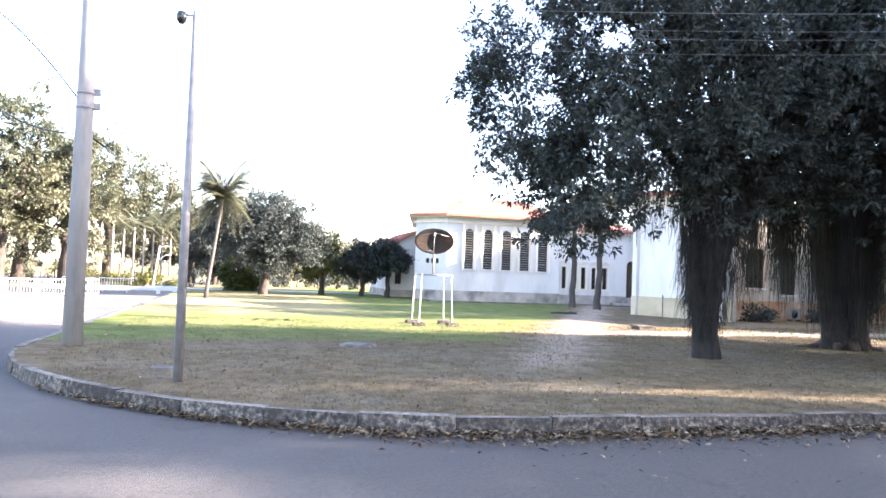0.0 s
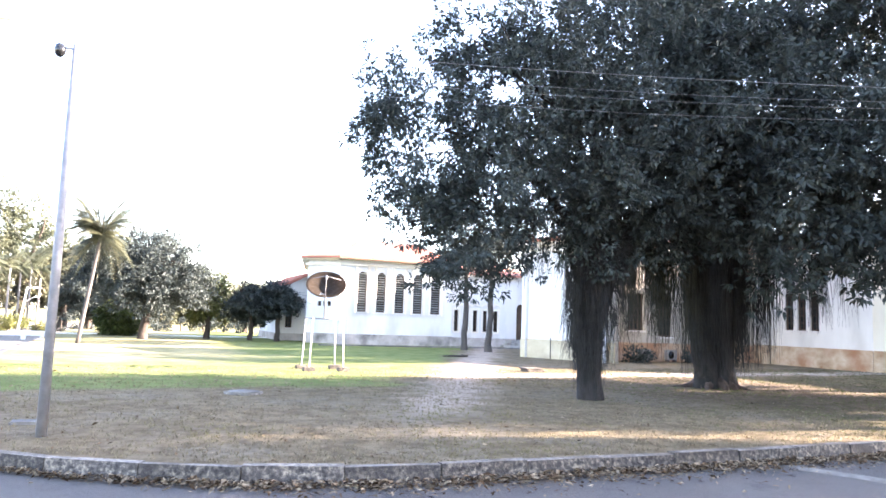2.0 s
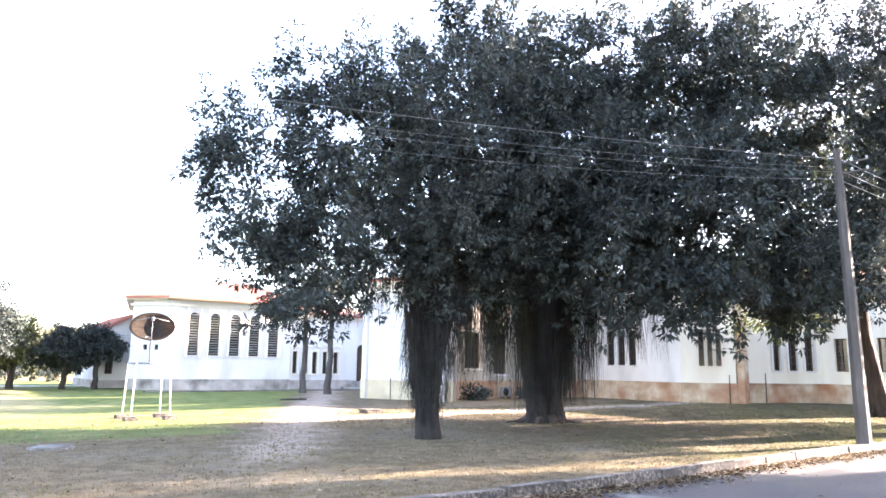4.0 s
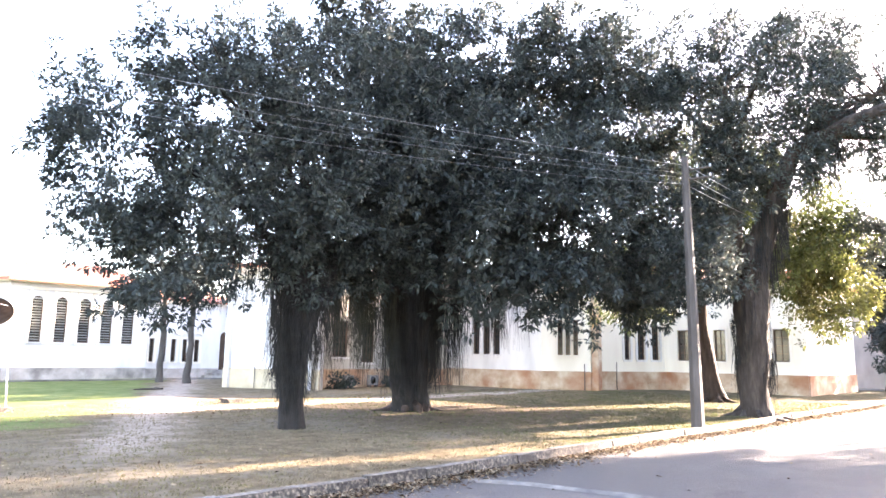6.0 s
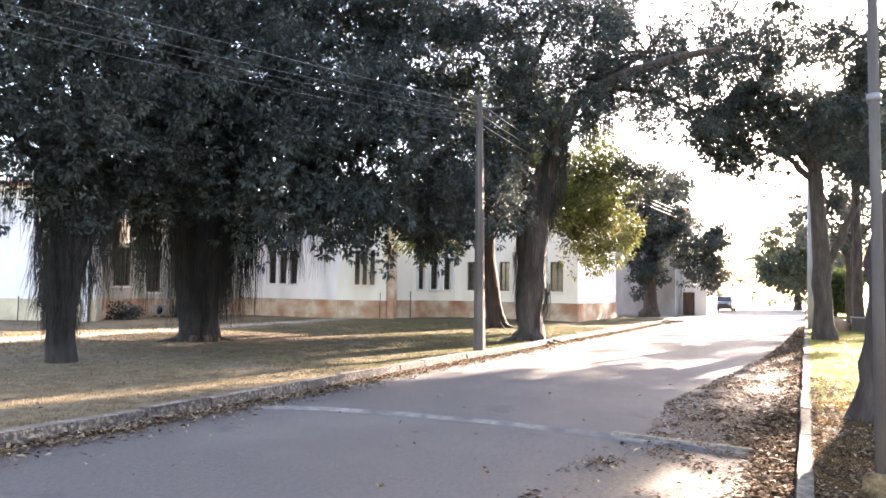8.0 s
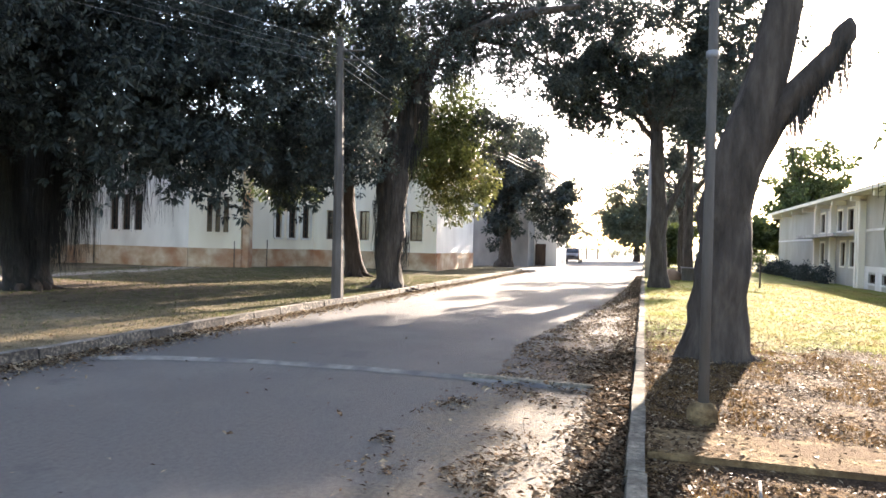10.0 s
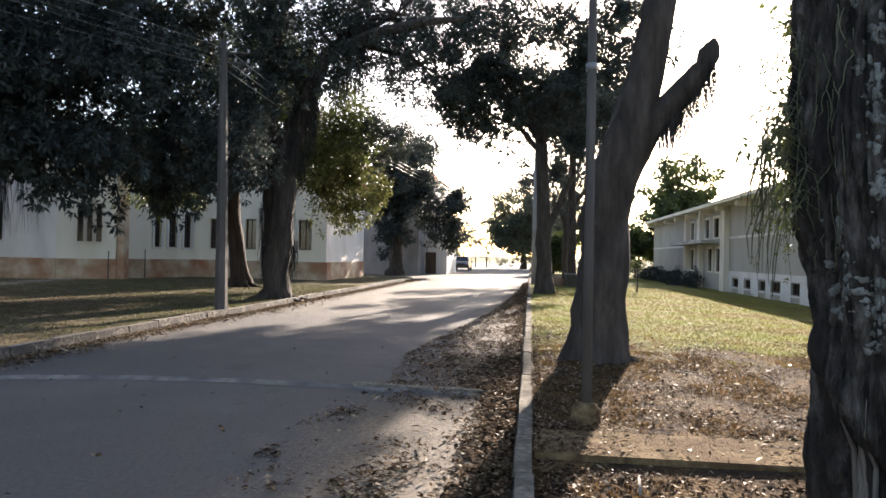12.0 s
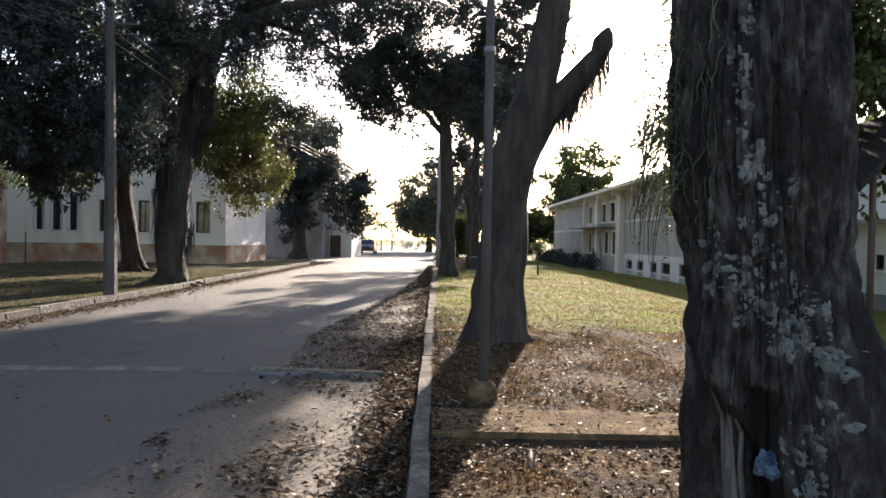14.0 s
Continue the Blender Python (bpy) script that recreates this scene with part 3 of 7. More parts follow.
def kerb_run(parent, pts, inner, h, w, seed, material=KERB, top=KERB_TOP):
    """Kerb stones end to end along pts; inner: the side (+1 left of the run) on which they lie."""
    rnd = random.Random(seed)
    for i in range(len(pts) - 1):
        p, q = Vector((*pts[i], 0)), Vector((*pts[i + 1], 0))
        d = (q - p).normalized()
        n = Vector((-d.y, d.x, 0)) * inner
        g = 0.008
        hh = h + rnd.uniform(-0.012, 0.012)
        off = n * rnd.uniform(-0.012, 0.012)
        a, b = p + d * g + off, q - d * g + off
        bm = bmesh.new()
        lower = [bm.verts.new(v) for v in (a, b, b + n * w, a + n * w)]
        upper = [bm.verts.new(v + Vector((0, 0, hh + rnd.uniform(-0.006, 0.006)))) for v in (a + n * 0.03, b + n * 0.03, b + n * w, a + n * w)]
        for v in lower:
            v.co.z = -0.05
        for k in range(4):
            bm.faces.new((lower[k], lower[(k + 1) % 4], upper[(k + 1) % 4], upper[k]))
        bm.faces.new(upper)
        bmesh.ops.recalc_face_normals(bm, faces=bm.faces[:])
        # Tops take the paler colour, lit look included; sides keep the dark one.
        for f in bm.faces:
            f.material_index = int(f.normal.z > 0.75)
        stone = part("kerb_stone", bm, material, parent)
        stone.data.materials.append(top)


def resample(pts, step):
    out, left = [pts[0]], step
    for p, q in zip(pts, pts[1:]):
        p, q = Vector(p), Vector(q)
        L = (q - p).length
        s = left
        while s < L:
            out.append(tuple(p.lerp(q, s / L)))
            s += step
        left = s - L
    return out


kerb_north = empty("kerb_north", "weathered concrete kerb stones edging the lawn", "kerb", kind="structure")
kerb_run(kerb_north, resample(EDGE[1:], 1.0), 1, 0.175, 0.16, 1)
kerb_south = empty("kerb_south", "pale concrete kerb stones edging the leafy verge", "kerb", kind="structure")
kerb_run(kerb_south, resample([(100, -0.15), (-12, -0.15)], 1.0), 1, 0.125, 0.15, 2, KERB_PALE, KERB_PALE)


# ---- buildings ----
def face_matrix(p, q):
    """Local x along the face from p to q, local y outwards (to the right of the way), z up."""
    d = Vector((q[0] - p[0], q[1] - p[1], 0)).normalized()
    n = Vector((d.y, -d.x, 0))
    return Matrix(((d.x, n.x, 0, p[0]), (d.y, n.y, 0, p[1]), (0, 0, 1, 0), (0, 0, 0, 1)))


def fbox(name, fm, s0, s1, o0, o1, z0, z1, material, parent, label="", bevel=0.0):
    bm = box_bm(s0, o0, z0, s1, o1, z1, bevel)
    bm.transform(fm)
    if fm.to_3x3().determinant() < 0:
        bmesh.ops.reverse_faces(bm, faces=bm.faces[:])
    return part(name, bm, material, parent, label)


def wall(parent, p, q, z0, z1, openings, material, thick=0.35, name="wall"):
    """A wall with openings (s0, s1, z0, z1) cut through it."""
    L = math.dist(p, q)
    ss = sorted({0.0, L, *[v for o in openings for v in o[:2]]})
    zs = sorted({z0, z1, *[v for o in openings for v in o[2:4]]})
    fm = face_matrix(p, q)

    def solid(i, j):
        if not (0 <= i < len(ss) - 1 and 0 <= j < len(zs) - 1):
            return False
        s, z = (ss[i] + ss[i + 1]) / 2, (zs[j] + zs[j + 1]) / 2
        return not any(o[0] < s < o[1] and o[2] < z < o[3] for o in openings)

    bm = bmesh.new()
    for i in range(len(ss) - 1):
        for j in range(len(zs) - 1):
            if not solid(i, j):
                continue
            a, b, c, d = ss[i], ss[i + 1], zs[j], zs[j + 1]
            quads = [[(a, 0, c), (b, 0, c), (b, 0, d), (a, 0, d)], [(b, -thick, c), (a, -thick, c), (a, -thick, d), (b, -thick, d)]]
            for di, dj, e0, e1 in ((-1, 0, (a, c), (a, d)), (1, 0, (b, c), (b, d)), (0, -1, (a, c), (b, c)), (0, 1, (a, d), (b, d))):
                if not solid(i + di, j + dj) and 0 <= i + di < len(ss) - 1:
                    quads.append([(e0[0], 0, e0[1]), (e1[0], 0, e1[1]), (e1[0], -thick, e1[1]), (e0[0], -thick, e0[1])])
            for qd in quads:
                bm.faces.new([bm.verts.new(fm @ Vector(v)) for v in qd])
    bmesh.ops.remove_doubles(bm, verts=bm.verts[:], dist=1e-4)
    bmesh.ops.recalc_face_normals(bm, faces=bm.faces[:])
    return part(name, bm, material, parent)


def window(parent, p, q, s0, s1, z0, z1, bars=(1, 3), frame_m=None, pane_m=None, sill=True, surround=None, name="window", louvres=0):
    """A window set back in its opening: frame, pane, glazing bars or louvres, sill, surround."""
    fm = face_matrix(p, q)
    t, back = 0.055, -0.16
    bm = bmesh.new()
    for a, b, c, d in ((s0, s0 + t, z0, z1), (s1 - t, s1, z0, z1), (s0 + t, s1 - t, z1 - t, z1), (s0 + t, s1 - t, z0, z0 + t)):
        bmesh.ops.create_cube(bm, size=1, matrix=fm @ Matrix.LocRotScale(((a + b) / 2, back + 0.03, (c + d) / 2), None, (b - a, 0.07, d - c)))
    win = part(name, bm, frame_m or WOODDARK, parent)
    fbox("pane", fm, s0 + t, s1 - t, back - 0.012, back, z0 + t, z1 - t, pane_m or GLASS, win)
    nb, nh = bars
    for k in range(1, nb + 1):
        s = s0 + (s1 - s0) * k / (nb + 1)
        fbox("glazing_bar", fm, s - 0.014, s + 0.014, back + 0.004, back + 0.035, z0 + t, z1 - t, frame_m or WOODDARK, win)
    for k in range(1, nh + 1):
        z = z0 + (z1 - z0) * k / (nh + 1)
        fbox("glazing_bar", fm, s0 + t, s1 - t, back + 0.004, back + 0.03, z - 0.012, z + 0.012, frame_m or WOODDARK, win)
    for k in range(louvres):
        z = z0 + t + (z1 - z0 - 2 * t) * (k + 0.5) / louvres
        bm = bmesh.new()
        bmesh.ops.create_cube(bm, size=1, matrix=fm @ Matrix.LocRotScale(((s0 + s1) / 2, back + 0.05, z), Euler((radians(35), 0, 0)), (s1 - s0 - 2 * t, 0.09, 0.008)))
        part("louvre", bm, LOUVRE, win)
    if sill:
        fbox("sill", fm, s0 - 0.08, s1 + 0.08, -0.14, 0.07, z0 - 0.09, z0 - 0.004, surround or PLASTER, win, bevel=0.01)
    if surround:
        w = 0.13
        for a, b, c, d in ((s0 - w, s0 - 0.004, z0, z1), (s1 + 0.004, s1 + w, z0, z1), (s0 - w, s1 + w, z1 + 0.004, z1 + w)):
            fbox("surround", fm, a, b, -0.02, 0.045, c, d, surround, win)
    return win


def facade(parent, p, q, z1, windows, material, plinth=1.05, z0=0.0, cornice=True, plinth_m=None, surround=None, bars=(1, 3), louvres=0):
    wall(parent, p, q, z0, z1, [w[:4] for w in windows], material)
    fm, L = face_matrix(p, q), math.dist(p, q)
    if plinth:
        fbox("plinth", fm, 0, L, 0.003, 0.05, z0, plinth - 0.06, plinth_m or PLINTH, parent)
        fbox("plinth_cap", fm, 0, L, 0.003, 0.08, plinth - 0.06, plinth, plinth_m or PLINTH, parent, bevel=0.012)
    if cornice:
        fbox("cornice", fm, -0.1, L + 0.1, 0.003, 0.12, z1 - 0.42, z1 - 0.30, CREAM, parent)
        fbox("cornice", fm, -0.25, L + 0.25, 0.003, 0.38, z1 - 0.12, z1 + 0.02, CREAM, parent)
    for w in windows:
        window(parent, p, q, *w[:4], bars=bars, surround=surround, louvres=louvres)


def arch_top(parent, p, q, s0, s1, z_spring, z_top, material):
    """Fills the corners above a round arch in a rectangular opening."""
    fm = face_matrix(p, q)
    c, r = (s0 + s1) / 2, (s1 - s0) / 2
    bm = bmesh.new()
    for o, flip in ((0.0, False), (-0.35, True)):
        for sgn in (-1, 1):
            arc = [(c + sgn * r * math.cos(a), z_spring + (z_top - z_spring) * math.sin(a)) for a in np.linspace(0, math.pi / 2, 8)]
            corner = bm.verts.new(fm @ Vector((c + sgn * r, o, z_top)))
            vs = [bm.verts.new(fm @ Vector((s, o, z))) for s, z in arc]
            for a, b in zip(vs, vs[1:]):
                bm.faces.new((corner, a, b) if (sgn > 0) != flip else (corner, b, a))
    arc = [(c + r * math.cos(a), z_spring + (z_top - z_spring) * math.sin(a)) for a in np.linspace(0, math.pi, 15)]
    va = [bm.verts.new(fm @ Vector((s, 0, z))) for s, z in arc]
    vb = [bm.verts.new(fm @ Vector((s, -0.35, z))) for s, z in arc]
    for k in range(len(arc) - 1):
        bm.faces.new((va[k], vb[k], vb[k + 1], va[k + 1]))
    part("arch", bm, material, parent)


def roof_slab(parent, quads, material, thick=0.12):
    """A roof of sloping planes with thickness and half-round ribs of tiles."""
    bm = bmesh.new()
    for qd in quads:
        top = [bm.verts.new(v) for v in qd]
        bot = [bm.verts.new((v[0], v[1], v[2] - thick)) for v in qd]
        bm.faces.new(top)
        bm.faces.new(bot[::-1])
        for k in range(len(qd)):
            j = (k + 1) % len(qd)
            bm.faces.new((top[k], bot[k], bot[j], top[j]))
    bmesh.ops.recalc_face_normals(bm, faces=bm.faces[:])
    return part("roof", bm, material, parent)


def tile_ribs(parent, e0, e1, r0, r1, step=0.24):
    """Rows of round cover tiles from the eave e0-e1 up to the ridge r0-r1."""
    e0, e1, r0, r1 = map(Vector, (e0, e1, r0, r1))
    n = int((e1 - e0).length / step)
    chunks = []
    for k in range(n + 1):
        t = k / n
        a, b = e0.lerp(e1, t), r0.lerp(r1, t)
        if (b - a).length < 0.1:
            continue
        m = max(int((b - a).length / 0.38), 1)
        pts, rad = [], []
        for i in range(m):
            pts += [a.lerp(b, i / m), a.lerp(b, (i + 0.98) / m)]
            rad += [0.026, 0.019]
        chunks.append(tube_data(pts, rad, 6))
    v, f = merge(chunks)
    ob = raw("cover_tiles", v, f, ROOFTILE, parent, "rows of red clay cover tiles")
    tagged(ob, kind="stuff")


# hall with tall arched windows
HA, HB, HL = (10.7, 39.0), (17.7, 39.0), (9.2, 40.6)
hall = empty("hall", "white plastered hall with tall arched louvred windows and red tiled roof", "building")
ARCHED = [(1.05 + 1.135 * k, 1.58 + 1.15 * k) for k in range(5)]


hw = [(a, b, 2.03, 4.33) for a, b in ARCHED]
facade(hall, HA, HB, 5.05, hw, PLASTER, plinth=0.75, cornice=True, plinth_m=BASEGREY, bars=(1, 0), louvres=16)
for a, b, z0, z1 in hw:
    arch_top(hall, HA, HB, a, b, z1 - 0.28, z1, PLASTER)
    fm = face_matrix(HA, HB)
    for s in (a - 0.16, b + 0.03):
        fbox("pilaster", fm, s, s + 0.13, 0.003, 0.07, 1.95, 4.62, CREAM, hall)
facade(hall, HL, HA, 5.05, [(0.75, 0.99, 2.28, 2.56), (1.08, 1.32, 2.28, 2.56), (1.40, 1.64, 2.28, 2.56)], PLASTER, plinth=0.75, plinth_m=BASEGREY, bars=(0, 0))
facade(hall, HB, (17.7, 50.0), 5.05, [], PLASTER, plinth=0.0)
facade(hall, (11.6, 50.0), HL, 5.05, [], PLASTER, plinth=0.75, plinth_m=BASEGREY)
wall(hall, (17.7, 50.0), (11.6, 50.0), 0, 5.05, [], PLASTER)
E1, E2, E3, E4, E5 = (10.45, 38.4, 5.12), (18.05, 38.4, 5.12), (8.7, 40.35, 5.12), (11.2, 50.5, 5.12), (18.05, 50.5, 5.12)
RA, RB = (12.9, 42.6, 6.5), (16.5, 42.6, 6.5)
RC = (14.2, 46.5, 6.5)
roof_slab(hall, [(E1, E2, RB, RA), (E3, E1, RA), (E4, E3, RA, RC), (E5, E4, RC), (E2, E5, RC, RB), (RA, RB, RC)], ROOFTILE)
tile_ribs(hall, E1, E2, RA, RB)
tile_ribs(hall, E3, E1, RA, RA)

annex = empty("annex", "low white annex with a dark window and red tiled lean-to roof", "building")
facade(annex, (8.15, 43.2), (9.85, 43.2), 3.3, [(0.4, 0.8, 0.95, 2.1)], PLASTER, plinth=0.6, plinth_m=BASEGREY, cornice=False)
facade(annex, (8.15, 50.0), (8.15, 43.2), 3.3, [], PLASTER, plinth=0.6, plinth_m=BASEGREY, cornice=False)
bm = bmesh.new()
gable = [[bm.verts.new((x, y, z)) for x, z in ((8.15, 3.302), (9.85, 3.302), (9.85, 4.2))] for y in (43.2, 43.5)]
bm.faces.new(gable[0])
bm.faces.new(gable[1][::-1])
for k in range(3):
    bm.faces.new((gable[0][k], gable[1][k], gable[1][(k + 1) % 3], gable[0][(k + 1) % 3]))
bmesh.ops.recalc_face_normals(bm, faces=bm.faces[:])
part("gable", bm, PLASTER, annex)
roof_slab(annex, [((7.75, 42.85, 3.2), (9.9, 42.85, 4.33), (9.9, 50.3, 4.33), (7.75, 50.3, 3.2))], ROOFTILE)
tile_ribs(annex, (7.75, 50.2, 3.22), (7.75, 42.95, 3.22), (9.9, 50.2, 4.35), (9.9, 42.95, 4.35))

# link wing behind the lawn
wing = empty("link_wing", "low white wing with small pedimented windows", "building")
WP, WQ = (17.72, 39.3), (24.0, 39.3)
ww = [(0.26, 0.54, 1.08, 2.38), (0.97, 1.25, 1.08, 2.38), (1.53, 1.84, 1.08, 2.38), (2.22, 2.52, 1.08, 2.38), (2.95, 3.27, 1.08, 2.38)]
fm = face_matrix(WP, WQ)
wall(wing, WP, WQ, 0.0, 4.6, ww + [(4.6, 5.3, 0.62, 2.9)], PLASTER)
fbox("plinth", fm, 0, 4.55, 0.003, 0.05, 0.0, 0.64, BASEGREY, wing)
fbox("plinth_cap", fm, 0, 4.55, 0.003, 0.08, 0.64, 0.7, BASEGREY, wing, bevel=0.012)
fbox("cornice", fm, -0.0, 6.3, 0.003, 0.3, 4.45, 4.6, CREAM, wing)
for a, b, z0, z1 in ww:
    window(wing, WP, WQ, a, b, z0, z1, bars=(1, 3), surround=CREAM)
    for sg in (-1, 1):
        mid_s = (a + b) / 2
        tri = [(mid_s, z1 + 0.46), (mid_s, z1 + 0.36), (mid_s + sg * (b - a + 0.3) / 2, z1 + 0.20), (mid_s + sg * (b - a + 0.3) / 2, z1 + 0.30)]
        bm = bmesh.new()
        front = [bm.verts.new(fm @ Vector((p, 0.09, z))) for p, z in tri]
        backv = [bm.verts.new(fm @ Vector((p, 0.003, z))) for p, z in tri]
        bm.faces.new(front)
        for k in range(4):
            bm.faces.new((front[k], backv[k], backv[(k + 1) % 4], front[(k + 1) % 4]))
        bmesh.ops.recalc_face_normals(bm, faces=bm.faces[:])
        part("pediment", bm, CREAM, wing)
arch_top(wing, WP, WQ, 4.6, 5.3, 2.55, 2.9, PLASTER)
fbox("door", fm, 4.61, 5.29, -0.33, -0.27, 0.62, 2.88, WOODDARK, wing, "dark wooden side door set deep in its arch")
wall(wing, WQ, (24.0, 46.0), 0, 4.6, [], PLASTER)
roof_slab(wing, [((17.7, 38.9, 4.65), (24.2, 38.9, 4.65), (24.2, 46.0, 5.9), (17.7, 46.0, 5.9))], ROOFTILE)
steps = empty("entrance_steps", "grey concrete steps up to a side entrance", "steps", (22.3, 38.6, 0))
for k in range(3):
    st = box("step", 21.2 + 0.2 * k, 38.0 + 0.3 * k, 0.05, 23.4, 39.28, 0.17 + 0.15 * (k + 1), CONCRETE, None, bevel=0.012)
    st.parent, st.matrix_parent_inverse = steps, Matrix.Translation((-22.3, -38.6, 0))
footway = box("hall_footway", 9.2, 36.7, 0.0, 21.4, 37.35, 0.215, JOINTC, bevel=0.012)
tagged(footway, "narrow pale concrete footway along the hall", "footway", kind="structure")

# unseen block behind the main block, added to shade the hall and wing
rear = empty("rear_shade_block", "unseen white block with red tiled roof, added as a shade caster", "building", (31.0, 35.0, 0))
RC4 = [(25.0, 28.8), (38.0, 28.8), (38.0, 39.2), (25.0, 39.2)]
for k in range(4):
    wall(rear, RC4[k], RC4[(k + 1) % 4], 0.0, 6.6, [], PLASTER)
roof_slab(rear, [((24.6, 28.4, 6.65), (38.4, 28.4, 6.65), (34.5, 34.0, 7.6), (28.5, 34.0, 7.6)), ((38.4, 28.4, 6.65), (38.4, 39.6, 6.65), (34.5, 34.0, 7.6)), ((38.4, 39.6, 6.65), (24.6, 39.6, 6.65), (28.5, 34.0, 7.6), (34.5, 34.0, 7.6)), ((24.6, 39.6, 6.65), (24.6, 28.4, 6.65), (28.5, 34.0, 7.6))], ROOFTILE)
for ob in list(rear.children):
    ob.matrix_parent_inverse = Matrix.Translation((-31.0, -35.0, 0))

# main block: west front along the trees
block = empty("main_block", "long white plastered building with stained plinth and narrow windows", "building")
BH = 5.3
facade(block, (16.3, 28.2), (18.2, 23.9), BH, [], PLASTER, plinth=1.0, plinth_m=BASECREAM)
facade(block, (18.2, 23.9), (18.6, 25.6), BH, [], PLASTER, plinth=1.0, plinth_m=BASECREAM)
# White wall in darker render: grime and the recess's shade in one colour.
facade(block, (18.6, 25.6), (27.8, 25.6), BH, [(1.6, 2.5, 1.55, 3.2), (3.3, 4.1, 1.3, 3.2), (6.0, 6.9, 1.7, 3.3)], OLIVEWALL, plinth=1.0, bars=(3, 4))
WIN_W = [(1.73, 2.17, 1.79, 3.45), (2.38, 2.82, 1.79, 3.45), (3.03, 3.46, 1.79, 3.45)]
facade(block, (27.8, 25.6), (28.0, 19.7), BH, WIN_W, PLASTER, bars=(1, 4))
facade(block, (28.0, 19.7), (29.3, 17.8), BH, [(0.78, 1.02, 1.8, 3.45), (1.14, 1.38, 1.8, 3.45), (1.49, 1.73, 1.8, 3.45)], CREAM, bars=(0, 4), surround=CREAM)
facade(block, (29.3, 17.8), (30.6, 18.2), BH, [], CREAM)
facade(block, (30.6, 18.2), (34.4, 16.6), BH, [(1.6, 1.97, 1.63, 3.32), (2.42, 2.9, 1.63, 3.32), (3.32, 3.8, 1.63, 3.32)], CREAM, surround=PLASTER, bars=(1, 4))
facade(block, (34.4, 16.6), (34.65, 9.9), BH, [(0.72, 1.28, 1.62, 3.14), (2.55, 3.1, 1.62, 3.14), (5.28, 5.96, 1.64, 3.14)], CREAM, surround=CREAM, bars=(1, 3))
facade(block, (34.65, 9.9), (42.6, 9.9), BH, [], PLASTER)
facade(block, (42.6, 9.9), (42.6, 28), BH, [], PLASTER)
fmp = face_matrix((29.3, 17.8), (30.6, 18.2))
fbox("pier", fmp, 0.0, 0.75, 0.05, 0.35, 0.1, BH - 0.5, PLINTH, block, "weather-stained pier", bevel=0.02)
wall(block, (42.6, 28.2), (16.3, 28.2), 0, BH, [], PLASTER)
deck = [(15.8, 28.0), (17.9, 23.4), (18.7, 23.5), (19.1, 25.2), (27.4, 25.2), (27.6, 19.6), (29.1, 17.4), (30.6, 17.8), (34.0, 16.3), (34.3, 9.5), (43.0, 9.5), (43.0, 28.5), (15.8, 28.5)]
bm = bmesh.new()
lo = [bm.verts.new((x, y, BH + 0.02)) for x, y in deck]
hi = [bm.verts.new((x, y, BH + 0.2)) for x, y in deck]
bm.faces.new(lo[::-1])
bm.faces.new(hi)
for k in range(len(deck)):
    j = (k + 1) % len(deck)
    bm.faces.new((lo[k], lo[j], hi[j], hi[k]))
bmesh.ops.triangulate(bm, faces=[f for f in bm.faces if len(f.verts) > 4])
bmesh.ops.recalc_face_normals(bm, faces=bm.faces[:])
part("roof_deck", bm, ROOFTILE, block)
# Unseen hip roof, added to narrow the sun stripe on the lawn.
roof_slab(block, [((34.6, 14.4, 5.55), (42.8, 14.4, 5.55), (41.0, 16.6, 7.5), (35.6, 16.6, 7.5)), ((42.8, 14.4, 5.55), (42.8, 19.6, 5.55), (41.0, 16.6, 7.5)), ((42.8, 19.6, 5.55), (34.6, 19.6, 5.55), (35.6, 16.6, 7.5), (41.0, 16.6, 7.5)), ((34.6, 19.6, 5.55), (34.6, 14.4, 5.55), (35.6, 16.6, 7.5))], ROOFTILE)

# downpipes on the west front
for x, y, z1 in ((16.85, 26.6, 1.1), (27.70, 24.6, 4.7), (31.55, 17.72, 1.5), (29.05, 17.98, 1.4)):
    pipe = tube("downpipe", [(x, y, 0.12), (x, y, z1 * 0.5), (x, y, z1)], 0.02, OLDPOLE, block, "dark stained downpipe")

# air conditioners in the recess
def air_conditioner(x, y, z, rz):
    ac = empty("air_conditioner", "white outdoor air conditioner with round fan grille", "air conditioner", (x, y, z), "air conditioners in the recess")
    ac.rotation_euler, ac.scale = (0, 0, rz), (0.66, 0.8, 0.8)
    box("casing", -0.4, -0.15, 0, 0.4, 0.15, 0.56, GREYWALL, ac, bevel=0.02)
    tube("fan_grille", [(-0.12, -0.152, 0.28), (-0.12, -0.175, 0.28)], 0.22, GLASS, ac, "dark round fan grille", sides=20)
    for dx in (-0.3, 0.3):
        box("foot", dx - 0.03, -0.16, -0.1, dx + 0.03, 0.16, -0.004, OLDPOLE, ac)
    return ac


air_conditioner(20.75, 25.1, 0.28, 0.1)
air_conditioner(22.2, 25.1, 0.28, -0.05)

# grey hall beyond, with tall louvred windows, and its lighter end block
grey = empty("grey_building", "grey rendered building with tall louvred windows in shade", "building")
facade(grey, (54, 20.0), (54, 8.3), 8.0, [(8.45, 9.1, 2.75, 5.0), (10.0, 10.55, 2.75, 5.0)], GREYWALL, plinth=0.9, plinth_m=GREYWALL, bars=(0, 0), louvres=9)
facade(grey, (54, 8.3), (70, 8.3), 8.0, [], GREYWALL, plinth=0.0)
roof_slab(grey, [((53.5, 7.8, 8.05), (53.5, 20, 8.05), (70, 20, 8.3), (70, 7.8, 8.3))], ROOFTILE)
wall(grey, (70, 20), (54, 20), 0, 8.0, [], GREYWALL)
end = empty("end_block", "pale rendered end block with a dark doorway and eaves", "building")
